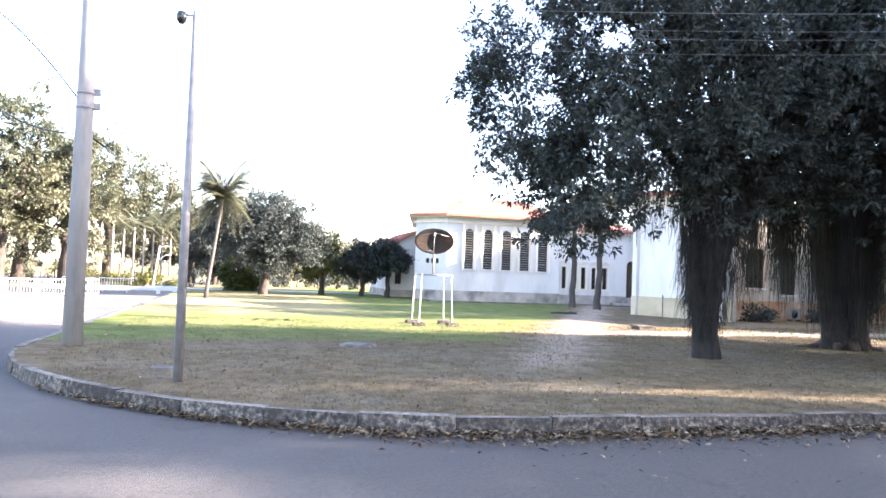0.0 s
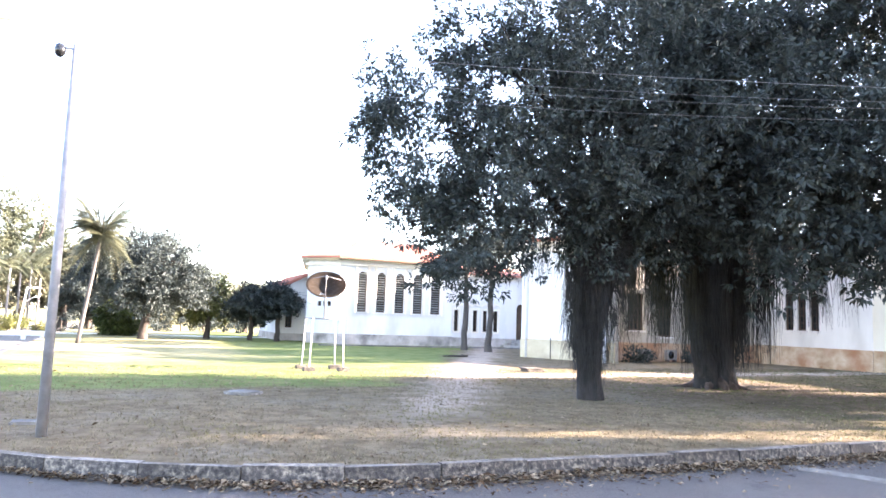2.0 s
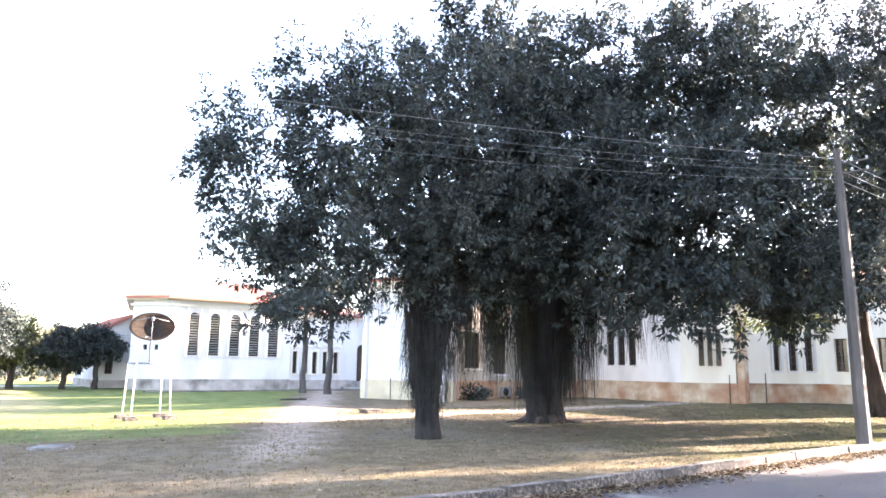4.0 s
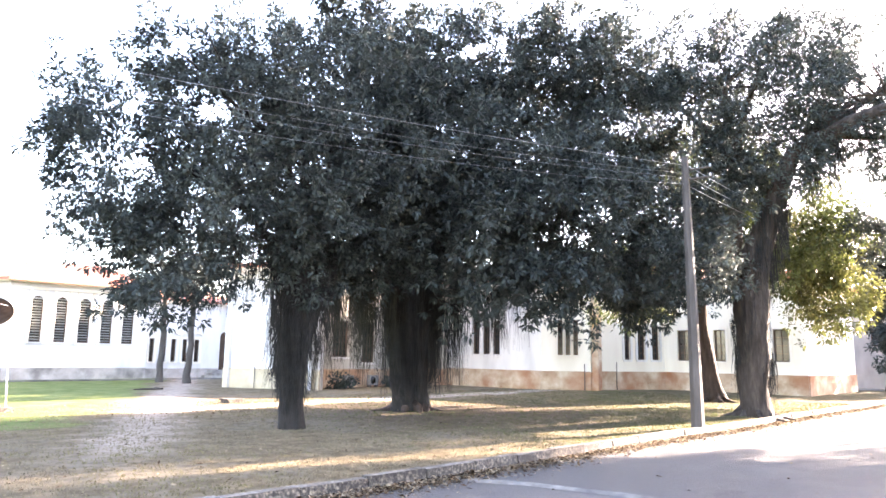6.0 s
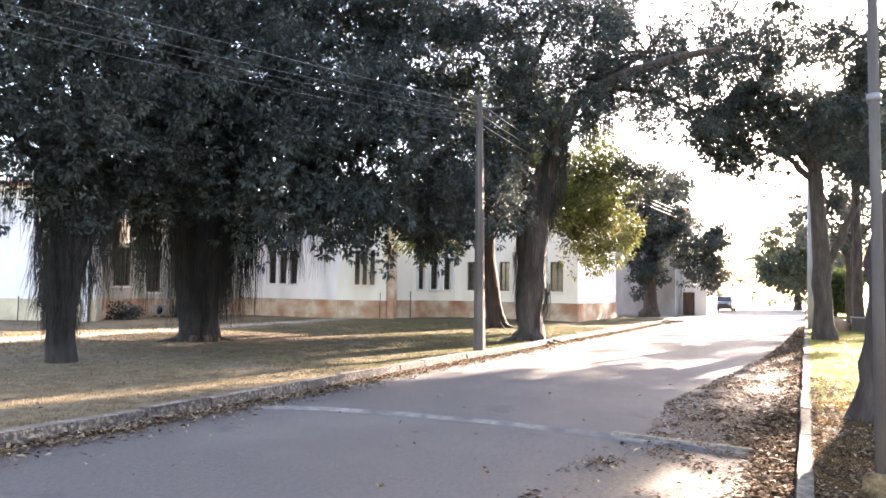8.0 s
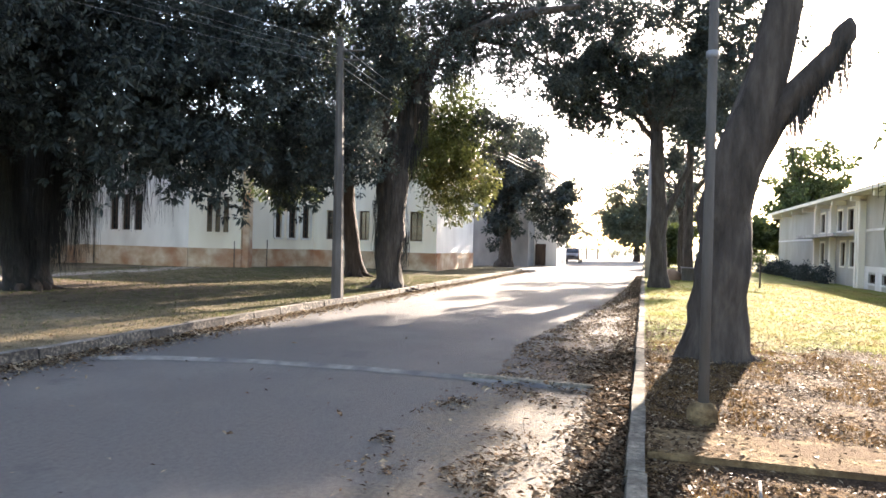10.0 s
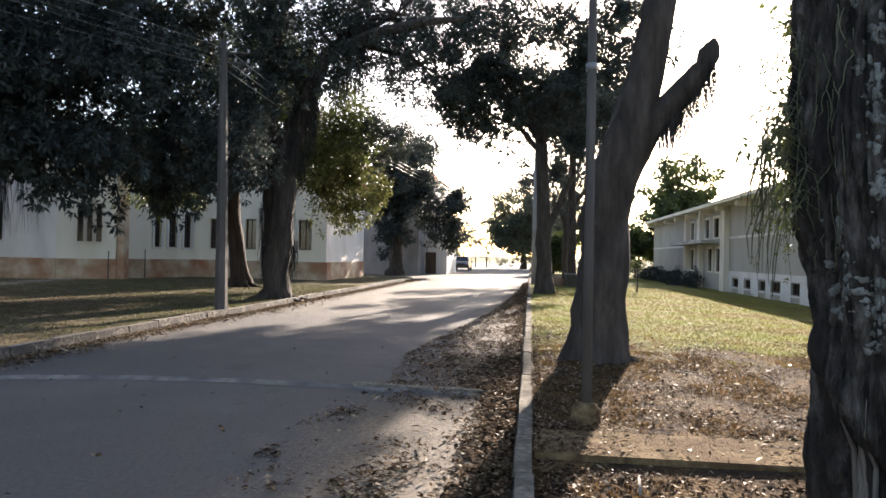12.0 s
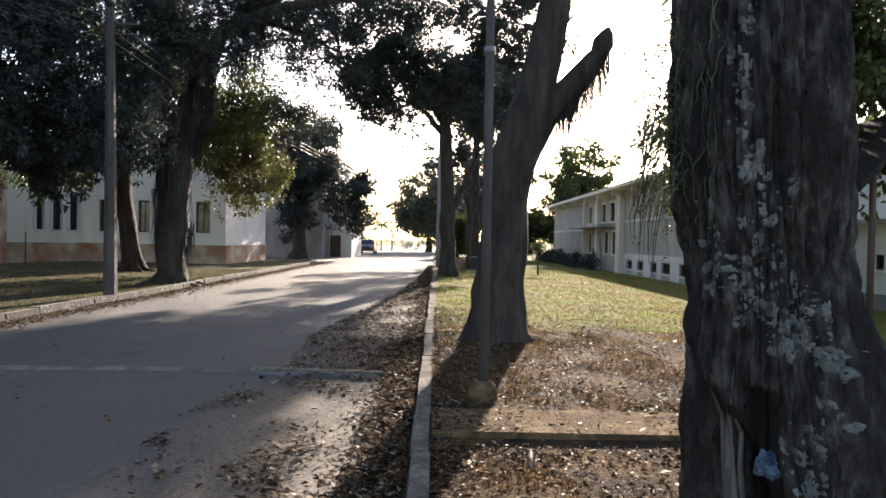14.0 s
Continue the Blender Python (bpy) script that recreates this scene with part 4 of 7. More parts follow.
facade(end, (57, 8.28), (57, 6.45), 4.5, [], PLASTER, plinth=0.0, cornice=False)
facade(end, (57, 6.45), (64, 6.45), 4.5, [], PLASTER, plinth=0.0, cornice=False)
fm = face_matrix((57, 8.28), (57, 6.45))
fbox("door", fm, 0.1, 0.95, 0.003, 0.05, 0.02, 1.75, WOODDARK, end, "dark open doorway")
roof_slab(end, [((56.3, 5.7, 4.5), (56.3, 8.28, 4.9), (64.5, 8.28, 4.9), (64.5, 5.7, 4.5))], CONCRETE)

# two-storey building across the grass
RP = -11.6
south = empty("south_building", "two-storey olive-grey building with white basement band and flat eaves", "building")
sx = lambda x: 68.0 - x  # place along the face from its far end
bw = [(sx(42.05), sx(40.85), 0.12, 0.60), (sx(39.85), sx(38.65), 0.12, 0.60), (sx(37.4), sx(36.3), 0.12, 0.62), (sx(35.6), sx(34.2), 0.12, 0.64), (sx(32.95), sx(31.85), 0.12, 0.66),
      (sx(29.5), sx(28.3), 0.12, 0.66), (sx(26.6), sx(25.4), 0.12, 0.66)]
up = [(sx(52.6), sx(51.6), 3.0, 4.2), (sx(50.6), sx(49.6), 3.0, 4.2), (sx(48.4), sx(47.4), 3.0, 4.2), (sx(46.2), sx(45.0), 3.0, 4.2), (sx(52.6), sx(51.6), 0.9, 2.3), (sx(47.6), sx(46.6), 0.9, 2.3), (sx(45.6), sx(44.6), 0.9, 2.3)]
S0, S1 = (68.0, RP), (24.0, RP)
wall(south, S0, S1, -0.3, 4.8, bw + up, OLIVEWALL)
fms = face_matrix(S0, S1)
for w in bw:
    window(south, S0, S1, *w, bars=(2, 0), surround=None, sill=True)
for w in up:
    window(south, S0, S1, *w, bars=(1, 1), surround=CREAM, sill=True)
fbox("basement_band", fms, sx(42.9), 44.0, 0.003, 0.02, 0.70, 1.0, PLASTER, south)
last = sx(42.9)
for w in bw + [(44.0, 44.0, 0, 0)]:
    fbox("basement_band", fms, last, w[0], 0.003, 0.02, -0.3, 0.69, PLASTER, south)
    last = w[1]
fbox("string_course", fms, sx(42.9), 44.0, 0.003, 0.05, 2.84, 2.96, PLASTER, south)
fbox("string_course", fms, 0.0, sx(53.6), 0.003, 0.05, 2.5, 2.62, PLASTER, south)
for x in (53.4, 49.2, 43.6, 43.1):
    fbox("pilaster", fms, sx(x), sx(x) + 0.35, 0.003, 0.32, -0.3, 4.6, CREAM, south)
fbox("canopy", fms, sx(55), sx(44.8), 0.05, 1.1, 2.62, 2.80, CONCRETE, south, "thin grey concrete canopy over the entrance")
for k in range(11):
    s = 1.0 + 4.0 * k
    fbox("eave_bracket", fms, s, s + 0.25, 0.003, 0.75, 4.48, 4.74, CREAM, south)
fbox("eave", fms, -0.6, 44.5, -12, 0.9, 4.8, 5.0, CREAM, south, "cream projecting eave")
wall(south, (24, RP), (24, -24), -0.3, 4.8, [], OLIVEWALL)
wall(south, (68, -24), (68, RP), -0.3, 4.8, [], OLIVEWALL)
wall(south, (24, -24), (68, -24), -0.3, 4.8, [], OLIVEWALL)
shed = empty("low_outbuilding", "low white plastered outbuilding with a small dark window", "outbuilding", kind="")
facade(shed, (23.9, -13.2), (11.0, -13.2), 2.4, [(2.9, 3.4, 0.95, 1.4), (7.2, 7.7, 0.95, 1.4)], PLASTER, plinth=0.25, z0=-0.4, cornice=False, plinth_m=GREYWALL, bars=(1, 0))
wall(shed, (11.0, -13.2), (11.0, -17.0), -0.4, 2.4, [], PLASTER)
wall(shed, (11.0, -17.0), (23.9, -17.0), -0.4, 2.4, [], PLASTER)
roof_slab(shed, [((10.7, -12.9, 2.42), (23.95, -12.9, 2.42), (23.95, -17.2, 2.6), (10.7, -17.2, 2.6))], CONCRETE)


# ---- trees ----
def tree(name, label, group=""):
    """A tree as an empty that its parts hang under."""
    return empty(name, label, "tree", (0, 0, 0), group)


def trunk_mesh(parent, stems, material, seed, sides=18, wobble=0.25, label=""):
    chunks = [tube_data(p, r, sides, wobble, seed + i) for i, (p, r) in enumerate(stems)]
    v, f = merge(chunks)
    return raw("trunk", v, f, material, parent, label, True)


def limbs(parent, starts, targets, r0, material, seed, twigs=5):
    """Limbs from the trunk's head to points in the crown, with twigs."""
    rnd = random.Random(seed)
    chunks = []
    for k, tg in enumerate(targets):
        st = Vector(starts[k % len(starts)])
        pts = bent(st, tg, sag=-0.25, n=6, jitter=0.12, rnd=rnd)
        rr = [r0 * (1 - 0.75 * i / 6) for i in range(7)]
        chunks.append(tube_data(pts, rr, 7, 0.12, seed + k))
        for j in range(twigs):
            a = pts[rnd.randint(2, 6)]
            b = a + Vector((rnd.uniform(-1.4, 1.4), rnd.uniform(-1.4, 1.4), rnd.uniform(-0.5, 1.3)))
            chunks.append(tube_data(bent(a, b, sag=-0.08, n=3, jitter=0.06, rnd=rnd), [r0 * 0.3, r0 * 0.22, r0 * 0.15, r0 * 0.06], 5))
    v, f = merge(chunks)
    return raw("branchwork", v, f, material, parent, "", True)


def flare(base, top, r0, r1, n=9, lean=(0, 0), spread=1.55, jitter=0.05, seed=0):
    """Points and radii of a trunk that flares at the ground."""
    rnd = random.Random(seed)
    b, t = Vector(base), Vector(top)
    pts, rad = [], []
    for i in range(n + 1):
        u = i / n
        p = b.lerp(t, u)
        p.x += lean[0] * u * (1 - u) + (rnd.uniform(-jitter, jitter) if 0 < i < n else 0)
        p.y += lean[1] * u * (1 - u) + (rnd.uniform(-jitter, jitter) if 0 < i < n else 0)
        h = p.z - b.z
        rad.append((r0 + (r1 - r0) * u) * (1 + (spread - 1) * math.exp(-h / 0.22)))
        pts.append(p)
    pts.insert(1, pts[0].lerp(pts[1], 0.25))
    rad.insert(1, (rad[0] * 0.6 + rad[1] * 0.4))
    pts[0].z -= 0.2
    return pts, rad


def roots_on_ground(parent, base, r, n, material, seed):
    rnd = random.Random(seed)
    chunks = []
    for k in range(n):
        a = 2 * math.pi * k / n + rnd.uniform(-0.3, 0.3)
        ln = r * rnd.uniform(0.7, 1.8)
        d = Vector((math.cos(a), math.sin(a), 0))
        b = Vector(base)
        pts = [b + d * r * 0.6 + Vector((0, 0, 0.22)), b + d * r * 1.15 + Vector((0, 0, 0.06)), b + d * (r + ln * 0.5) + Vector((rnd.uniform(-0.1, 0.1), rnd.uniform(-0.1, 0.1), 0.015)), b + d * (r + ln) + Vector((0, 0, -0.05))]
        chunks.append(tube_data(pts, [r * 0.3, r * 0.2, r * 0.11, r * 0.04], 7, 0.15, seed + k))
    v, f = merge(chunks)
    return raw("root_flare", v, f, material, parent, "", True)


def around(p, q, r, n, seed, clump=14):
    """Points round a stem from p to q, from which roots hang."""
    rng = np.random.default_rng(seed)
    p, q = np.array(p), np.array(q)
    m = max(n // clump, 6)
    pick = rng.integers(0, m, n)
    t = (rng.uniform(0, 1, m)[pick] + rng.normal(size=n) * 0.035).clip(0, 1)[:, None]
    a = rng.uniform(0, 2 * math.pi, m)[pick] + rng.normal(size=n) * 0.22
    rr = r * (rng.uniform(0.7, 1.5, m)[pick] + rng.normal(size=n) * 0.1)
    return p + (q - p) * t + np.stack([rr * np.cos(a), rr * np.sin(a), 0 * a], 1)


# shaggy tree on the lawn
t1 = tree("shaggy_tree", "dark leafy tree with a trunk wrapped in hanging roots", "trees on the lawn")
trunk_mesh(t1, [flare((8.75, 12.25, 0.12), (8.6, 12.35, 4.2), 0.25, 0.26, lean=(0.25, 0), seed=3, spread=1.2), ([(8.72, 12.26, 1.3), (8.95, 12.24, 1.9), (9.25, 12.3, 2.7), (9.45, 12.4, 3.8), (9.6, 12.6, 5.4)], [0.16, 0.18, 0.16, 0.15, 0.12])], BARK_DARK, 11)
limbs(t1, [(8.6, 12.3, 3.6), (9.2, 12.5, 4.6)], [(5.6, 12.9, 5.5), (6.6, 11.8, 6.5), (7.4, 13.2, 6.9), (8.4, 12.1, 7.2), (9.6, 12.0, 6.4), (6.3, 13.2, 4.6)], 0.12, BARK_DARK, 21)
strands("root_sheath", around((8.75, 12.25, 0.9), (8.68, 12.28, 2.4), 0.22, 700, 48, 20), (0.3, 1.3), 0.007, ROOTS, t1, 50, "short roots clinging to the trunk", low=0.28, sway=0.05)
strands("root_curtain", np.concatenate([around((8.75, 12.25, 0.9), (8.55, 12.3, 4.4), 0.27, 1600, 5), around((9.0, 12.25, 1.9), (9.5, 12.4, 4.2), 0.23, 800, 6), around((7.2, 12.4, 3.9), (8.3, 12.3, 4.2), 0.3, 190, 8)]), (0.3, 1.7), 0.006, ROOTS, t1, 7, "thin dark aerial roots", low=1.0, sway=0.13)
crown("crown", thick([((5.5, 13.0, 5.2), (1.6, 1.6, 1.65), 330), ((6.9, 12.4, 6.4), (1.7, 1.8, 1.5), 330), ((6.3, 12.5, 7.5), (1.2, 1.3, 0.7), 80), ((8.3, 12.2, 7.3), (1.5, 1.5, 1.2), 210), ((5.9, 12.0, 3.3), (1.2, 0.9, 1.0), 150), ((9.0, 11.6, 5.6), (1.9, 1.6, 1.6), 420), ((7.0, 11.8, 4.2), (2.1, 1.4, 0.8), 240), ((9.9, 12.6, 4.6), (1.5, 1.2, 0.9), 240), ((9.0, 11.9, 3.5), (0.8, 0.5, 0.8), 90), ((10.9, 12.7, 4.0), (1.2, 0.8, 0.6), 130)]), 24, 0.115, 0.025, 0.16, LEAF, t1, 31, bough=0.6, each=11)

# great multi-stemmed tree
t2 = tree("great_fig_tree", "huge dark fig tree with several fused stems and aerial roots", "trees on the lawn")
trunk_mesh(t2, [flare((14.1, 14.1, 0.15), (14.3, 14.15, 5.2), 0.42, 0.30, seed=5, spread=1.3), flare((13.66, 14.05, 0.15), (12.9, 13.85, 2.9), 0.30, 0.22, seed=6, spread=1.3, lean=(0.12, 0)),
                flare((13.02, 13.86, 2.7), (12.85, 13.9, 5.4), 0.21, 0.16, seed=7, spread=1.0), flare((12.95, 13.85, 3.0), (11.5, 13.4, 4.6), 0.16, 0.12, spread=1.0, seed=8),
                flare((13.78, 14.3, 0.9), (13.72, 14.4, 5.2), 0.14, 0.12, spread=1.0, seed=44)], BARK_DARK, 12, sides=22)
roots_on_ground(t2, (13.9, 14.1, 0.13), 0.5, 9, BARK_RED, 17)
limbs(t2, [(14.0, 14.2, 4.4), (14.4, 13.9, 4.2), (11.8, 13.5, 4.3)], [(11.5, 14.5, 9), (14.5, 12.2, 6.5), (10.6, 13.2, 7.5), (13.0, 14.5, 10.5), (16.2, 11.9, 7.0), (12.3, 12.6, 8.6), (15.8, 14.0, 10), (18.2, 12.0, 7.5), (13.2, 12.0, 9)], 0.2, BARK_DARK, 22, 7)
strands("root_curtain", np.concatenate([around((14.2, 14.05, 1.5), (14.3, 14.1, 4.8), 0.44, 900, 15), around((13.4, 13.95, 1.4), (12.95, 13.85, 3.6), 0.28, 320, 45), around((14.6, 13.9, 2.6), (15.0, 13.6, 4.0), 0.35, 520, 16)]), (0.6, 3.0), 0.0065, ROOTS, t2, 9, "thin dark aerial roots", low=0.6, sway=0.09)
strands("hanging_fringe", around((15.6, 13.0, 3.5), (17.3, 12.9, 3.8), 0.4, 420, 19, 30), (0.2, 1.9), 0.006, ROOTS, t2, 49, "ragged fringe of thin aerial roots", low=0.9, sway=0.12)
strands("moss_curtain", np.concatenate([around((10.3, 13.0, 3.9), (11.1, 13.3, 3.9), 0.25, 300, 18, 34), around((11.35, 13.3, 3.6), (11.9, 13.6, 3.8), 0.18, 420, 41, 40), around((12.1, 13.6, 3.2), (12.8, 13.9, 3.4), 0.35, 330, 42, 34), around((9.9, 12.9, 3.3), (10.3, 13.0, 3.6), 0.2, 170, 46, 34)]), (0.35, 2.5), 0.0065, ROOTS_OLIVE, t2, 47, "olive mossy aerial roots", low=0.6, sway=0.12)
crown("crown", thick([((12.0, 14.2, 8.4), (2.7, 2.6, 2.7), 900), ((14.8, 13.8, 9.0), (2.6, 2.6, 2.9), 900), ((10.6, 12.6, 7.0), (1.9, 1.8, 2.0), 480), ((13.4, 11.2, 4.7), (1.8, 1.4, 2.0), 520), ((14.8, 9.8, 4.9), (1.7, 1.4, 2.3), 560), ((16.8, 10.0, 5.4), (1.9, 1.5, 2.8), 640), ((12.2, 11.4, 6.6), (1.6, 1.2, 1.8), 360), ((17.4, 12.6, 9.6), (2.4, 2.2, 2.5), 700), ((18.4, 10.3, 8.8), (2.0, 1.8, 2.6), 560), ((18.6, 9.6, 4.3), (1.4, 1.2, 1.6), 300), ((11.6, 13.0, 4.9), (1.7, 1.4, 1.1), 330), ((15.8, 13.2, 4.7), (1.6, 1.4, 1.2), 300), ((18.0, 11.2, 10.7), (2.0, 1.8, 1.4), 340), ((20.0, 9.9, 10.9), (2.0, 1.7, 1.5), 300)]), 15, 0.165, 0.033, 0.13, LEAF, t2, 32, each=14)

# tree by the old pole
t3 = tree("roadside_tree", "tall tree with shaggy trunk leaning over the road", "trees on the lawn")
low_p, low_r = flare((20.88, 7.34, 0.12), (20.9, 7.32, 3.9), 0.40, 0.47, seed=9, spread=1.35)
trunk_mesh(t3, [(low_p + [Vector(v) for v in ((20.9, 7.15, 4.6), (20.9, 6.78, 5.6), (20.9, 6.4, 6.6), (20.9, 5.95, 7.5), (20.92, 4.5, 8.1), (20.95, 3.0, 8.45), (21.3, 1.8, 8.65))], low_r + [0.42, 0.34, 0.28, 0.23, 0.18, 0.13, 0.07]),
                ([(20.9, 7.5, 3.7), (20.85, 7.72, 5.2), (20.8, 7.6, 6.4), (20.6, 7.5, 8.0), (20.3, 7.7, 9.4)], [0.28, 0.22, 0.19, 0.16, 0.1])], BARK, 13)
roots_on_ground(t3, (20.85, 7.4, 0.12), 0.45, 8, BARK, 18)
limbs(t3, [(20.92, 5.6, 7.7), (20.65, 7.5, 7.4)], [(22.0, 3.8, 9.0), (20.4, 9.4, 9.5), (22.6, 5.0, 9.4), (19.8, 7.4, 10), (23.6, 3.0, 7.6), (21.0, 6.5, 10.6), (23.5, 4.2, 9.6)], 0.14, BARK, 23, 7)
strands("root_curtain", np.concatenate([around((20.9, 7.33, 1.2), (20.9, 7.3, 4.2), 0.37, 900, 25), around((20.9, 7.2, 4.0), (20.9, 6.5, 6.4), 0.32, 620, 27), around((20.9, 6.2, 6.6), (20.92, 4.6, 7.9), 0.2, 160, 26)]), (0.3, 1.3), 0.008, ROOTS, t3, 10, "thin dark aerial roots")
# The last heap stands apart, added to shade the kerbside lawn.
crown("crown", thick([((20.0, 8.8, 8.2), (2.3, 2.3, 2.7), 600), ((20.6, 6.8, 9.8), (2.4, 2.2, 2.0), 480), ((22.7, 4.9, 9.0), (2.4, 2.0, 1.7), 480), ((20.5, 6.2, 7.2), (1.3, 1.2, 1.2), 150), ((19.9, 7.6, 6.9), (1.3, 1.2, 1.3), 190), ((19.4, 8.8, 5.0), (1.5, 1.3, 1.8), 330), ((23.8, 3.4, 7.6), (1.5, 1.3, 1.2), 180), ((20.4, 7.8, 6.4), (1.2, 0.9, 1.2), 110), ((19.7, 8.0, 4.2), (1.1, 0.9, 0.9), 150), ((17.1, 7.4, 4.1), (1.2, 1.1, 1.0), 170), ((21.8, 7.4, 11.3), (1.9, 1.6, 1.2), 220), ((22.2, 5.4, 10.7), (1.8, 1.6, 1.3), 220), ((23.6, 2.8, 9.4), (1.6, 1.5, 1.5), 200), ((21.1, 4.6, 8.1), (0.9, 1.6, 0.8), 150), ((24.6, 2.3, 10.4), (1.6, 1.5, 1.2), 190), ((27.0, 4.9, 6.0), (1.5, 1.2, 1.0), 170)], 1.3), 19, 0.125, 0.028, 0.17, LEAF, t3, 33, shell=0.3, each=10)

t4 = tree("leaning_tree", "tree with a pale trunk leaning and yellow-green low foliage", "trees on the lawn")
trunk_mesh(t4, [flare((26.65, 10.9, 0.15), (26.2, 11.3, 4.5), 0.36, 0.24, seed=14, spread=1.5)], BARK_RED, 14)
roots_on_ground(t4, (26.65, 10.9, 0.15), 0.45, 8, BARK_RED, 19)
limbs(t4, [(26.2, 11.3, 4.2)], [(26, 11.5, 8), (28.5, 9.6, 6), (25, 12, 7), (29.6, 8.4, 4.8), (27.5, 11.0, 8.5)], 0.14, BARK, 24, 6)
# The last two heaps are added low to shade the lawn by the fig.
crown("crown", [((26.0, 10.4, 8.2), (2.7, 2.2, 2.6), 800), ((28.0, 10.0, 6.6), (2.2, 2.0, 2.0), 420), ((26.8, 7.2, 6.4), (1.7, 1.5, 1.4), 260), ((25.0, 7.8, 5.9), (1.5, 1.4, 1.3), 220), ((24.6, 12.5, 5.1), (2.0, 1.3, 1.4), 380), ((25.0, 13.2, 3.9), (1.6, 1.0, 0.9), 170)], 15, 0.18, 0.04, 0.4, LEAF_OLIVE, t4, 34, shell=0.3)
crown("low_crown", [((29.8, 7.6, 4.6), (1.9, 1.5, 1.6), 560), ((29.0, 8.4, 5.9), (2.0, 1.7, 1.5), 480)], 15, 0.17, 0.042, 0.36, LEAF_YELLOW, t4, 35, "sunlit yellow-green leaves", shell=0.2)

def slim_tree(x, y, h, seed, foot):
    t = tree("slim_wing_tree", "slim bare-trunked tree in front of the low wing", "trees by the wing")
    trunk_mesh(t, [flare((x, y, 0.1), (x + 0.05, y, h), 0.17, 0.11, seed=seed, spread=1.3)], OLDPOLE, seed, sides=10)
    limbs(t, [(x + 0.05, y, h - 0.3)], [(x - 0.9, y - 0.4, h + 1), (x + 0.8, y, h + 1.2), (x, y + 0.6, h + 1.6)], 0.07, BARK, seed, 4)
    crown("crown", [((x, y, h + 0.9), (1.4, 1.3, 1.2), 260)], 14, 0.2, 0.045, 0.3, LEAF, t, seed, shell=0.2)
    settle(t, foot)


slim_tree(16.3, 34.2, 4.4, 161, (16.3, 34.2, 0.15))
slim_tree(16.72, 32.2, 4.4, 162, (16.72, 32.2, 0.15))

# Mostly hidden tree, added to keep the sun off the recess wall.
tc = tree("recess_shade_tree", "dark leafy tree added in the recess to shade its wall", "trees by the wing")
trunk_mesh(tc, [flare((22.4, 22.5, 0.05), (22.5, 22.4, 4.6), 0.22, 0.16, seed=41)], BARK, 41, sides=12)
limbs(tc, [(22.5, 22.4, 4.3)], [(21.2, 21.4, 6), (23.8, 21.6, 6.4), (22.4, 23.6, 7), (22.2, 21.8, 7.6)], 0.1, BARK, 42, 5)
crown("crown", [((22.4, 22.0, 6.3), (2.7, 2.6, 2.1), 620), ((20.6, 20.6, 5.2), (1.5, 1.2, 1.2), 200)], 15, 0.18, 0.042, 0.35, LEAF, tc, 43, shell=0.3)
settle(tc, (22.4, 22.5, 0.1))

t5 = tree("wall_side_tree", "dark tree beside the grey building", "trees on the lawn")
trunk_mesh(t5, [flare((50.2, 9.4, 0.1), (50.2, 9.2, 4.2), 0.5, 0.3, seed=15)], BARK, 15)
limbs(t5, [(50.2, 9.2, 3.8)], [(49, 10.4, 7), (51, 8.0, 6.5), (50, 9.5, 8), (51, 7.0, 5)], 0.15, BARK, 25, 5)
crown("crown", [((50, 8.8, 7.0), (2.5, 2.3, 2.6), 900), ((50.2, 9.6, 4.2), (1.6, 1.3, 2.6), 420), ((50.2, 8.2, 8.9), (1.6, 1.5, 1.0), 220), ((51, 6.3, 4.9), (2.0, 1.7, 1.9), 520), ((51.6, 5.4, 3.3), (1.0, 0.8, 0.9), 120)], 15, 0.24, 0.055, 0.3, LEAF, t5, 36, shell=0.3)

# south verge trees
t6 = tree("forked_tree", "stout dark tree with a sawn-off fork and trailing roots", "trees on the verge")
low_p, low_r = flare((10.45, -1.22, 0.1), (10.24, -1.32, 2.3), 0.36, 0.33, seed=16, spread=1.45)
trunk_mesh(t6, [(low_p + [Vector(v) for v in ((10.22, -1.37, 2.65), (10.20, -1.48, 3.0), (10.17, -1.60, 3.45), (10.14, -1.74, 4.0), (10.12, -1.87, 4.7), (10.1, -2.0, 5.5))], low_r + [0.335, 0.325, 0.275, 0.235, 0.21, 0.19]),
                ([(10.22, -1.36, 2.55), (10.18, -1.56, 2.95), (10.14, -1.78, 3.32), (10.08, -2.06, 3.62), (10.03, -2.34, 3.92), (10.0, -2.5, 4.14), (10.0, -2.56, 4.3), (9.99, -2.6, 4.42), (9.99, -2.61, 4.5)], [0.22, 0.215, 0.195, 0.17, 0.15, 0.125, 0.14, 0.09, 0.03])], BARK, 16, sides=22)
roots_on_ground(t6, (10.45, -1.22, 0.08), 0.36, 7, BARK, 20)
limbs(t6, [(10.1, -2.0, 5.3), (10.1, -1.95, 5.1)], [(9.4, -2.8, 8.2), (11.4, -1.4, 8.4), (10.2, -2.2, 9.0), (11.5, 0.4, 7.6)], 0.12, BARK, 26, 5)
strands("root_curtain", np.concatenate([around((10.15, -1.75, 3.2), (10.02, -2.5, 4.1), 0.1, 420, 28), around((10.1, -2.1, 3.55), (10.0, -2.58, 4.3), 0.12, 300, 29)]), (0.08, 0.75), 0.005, ROOTS, t6, 11, "trailing pale roots")
crown("crown", [((10.2, -1.8, 8.8), (2.4, 2.4, 1.6), 500), ((11.8, 0.2, 8.0), (1.6, 1.6, 1.2), 220)], 15, 0.18, 0.036, 0.2, LEAF, t6, 37, shell=0.2)

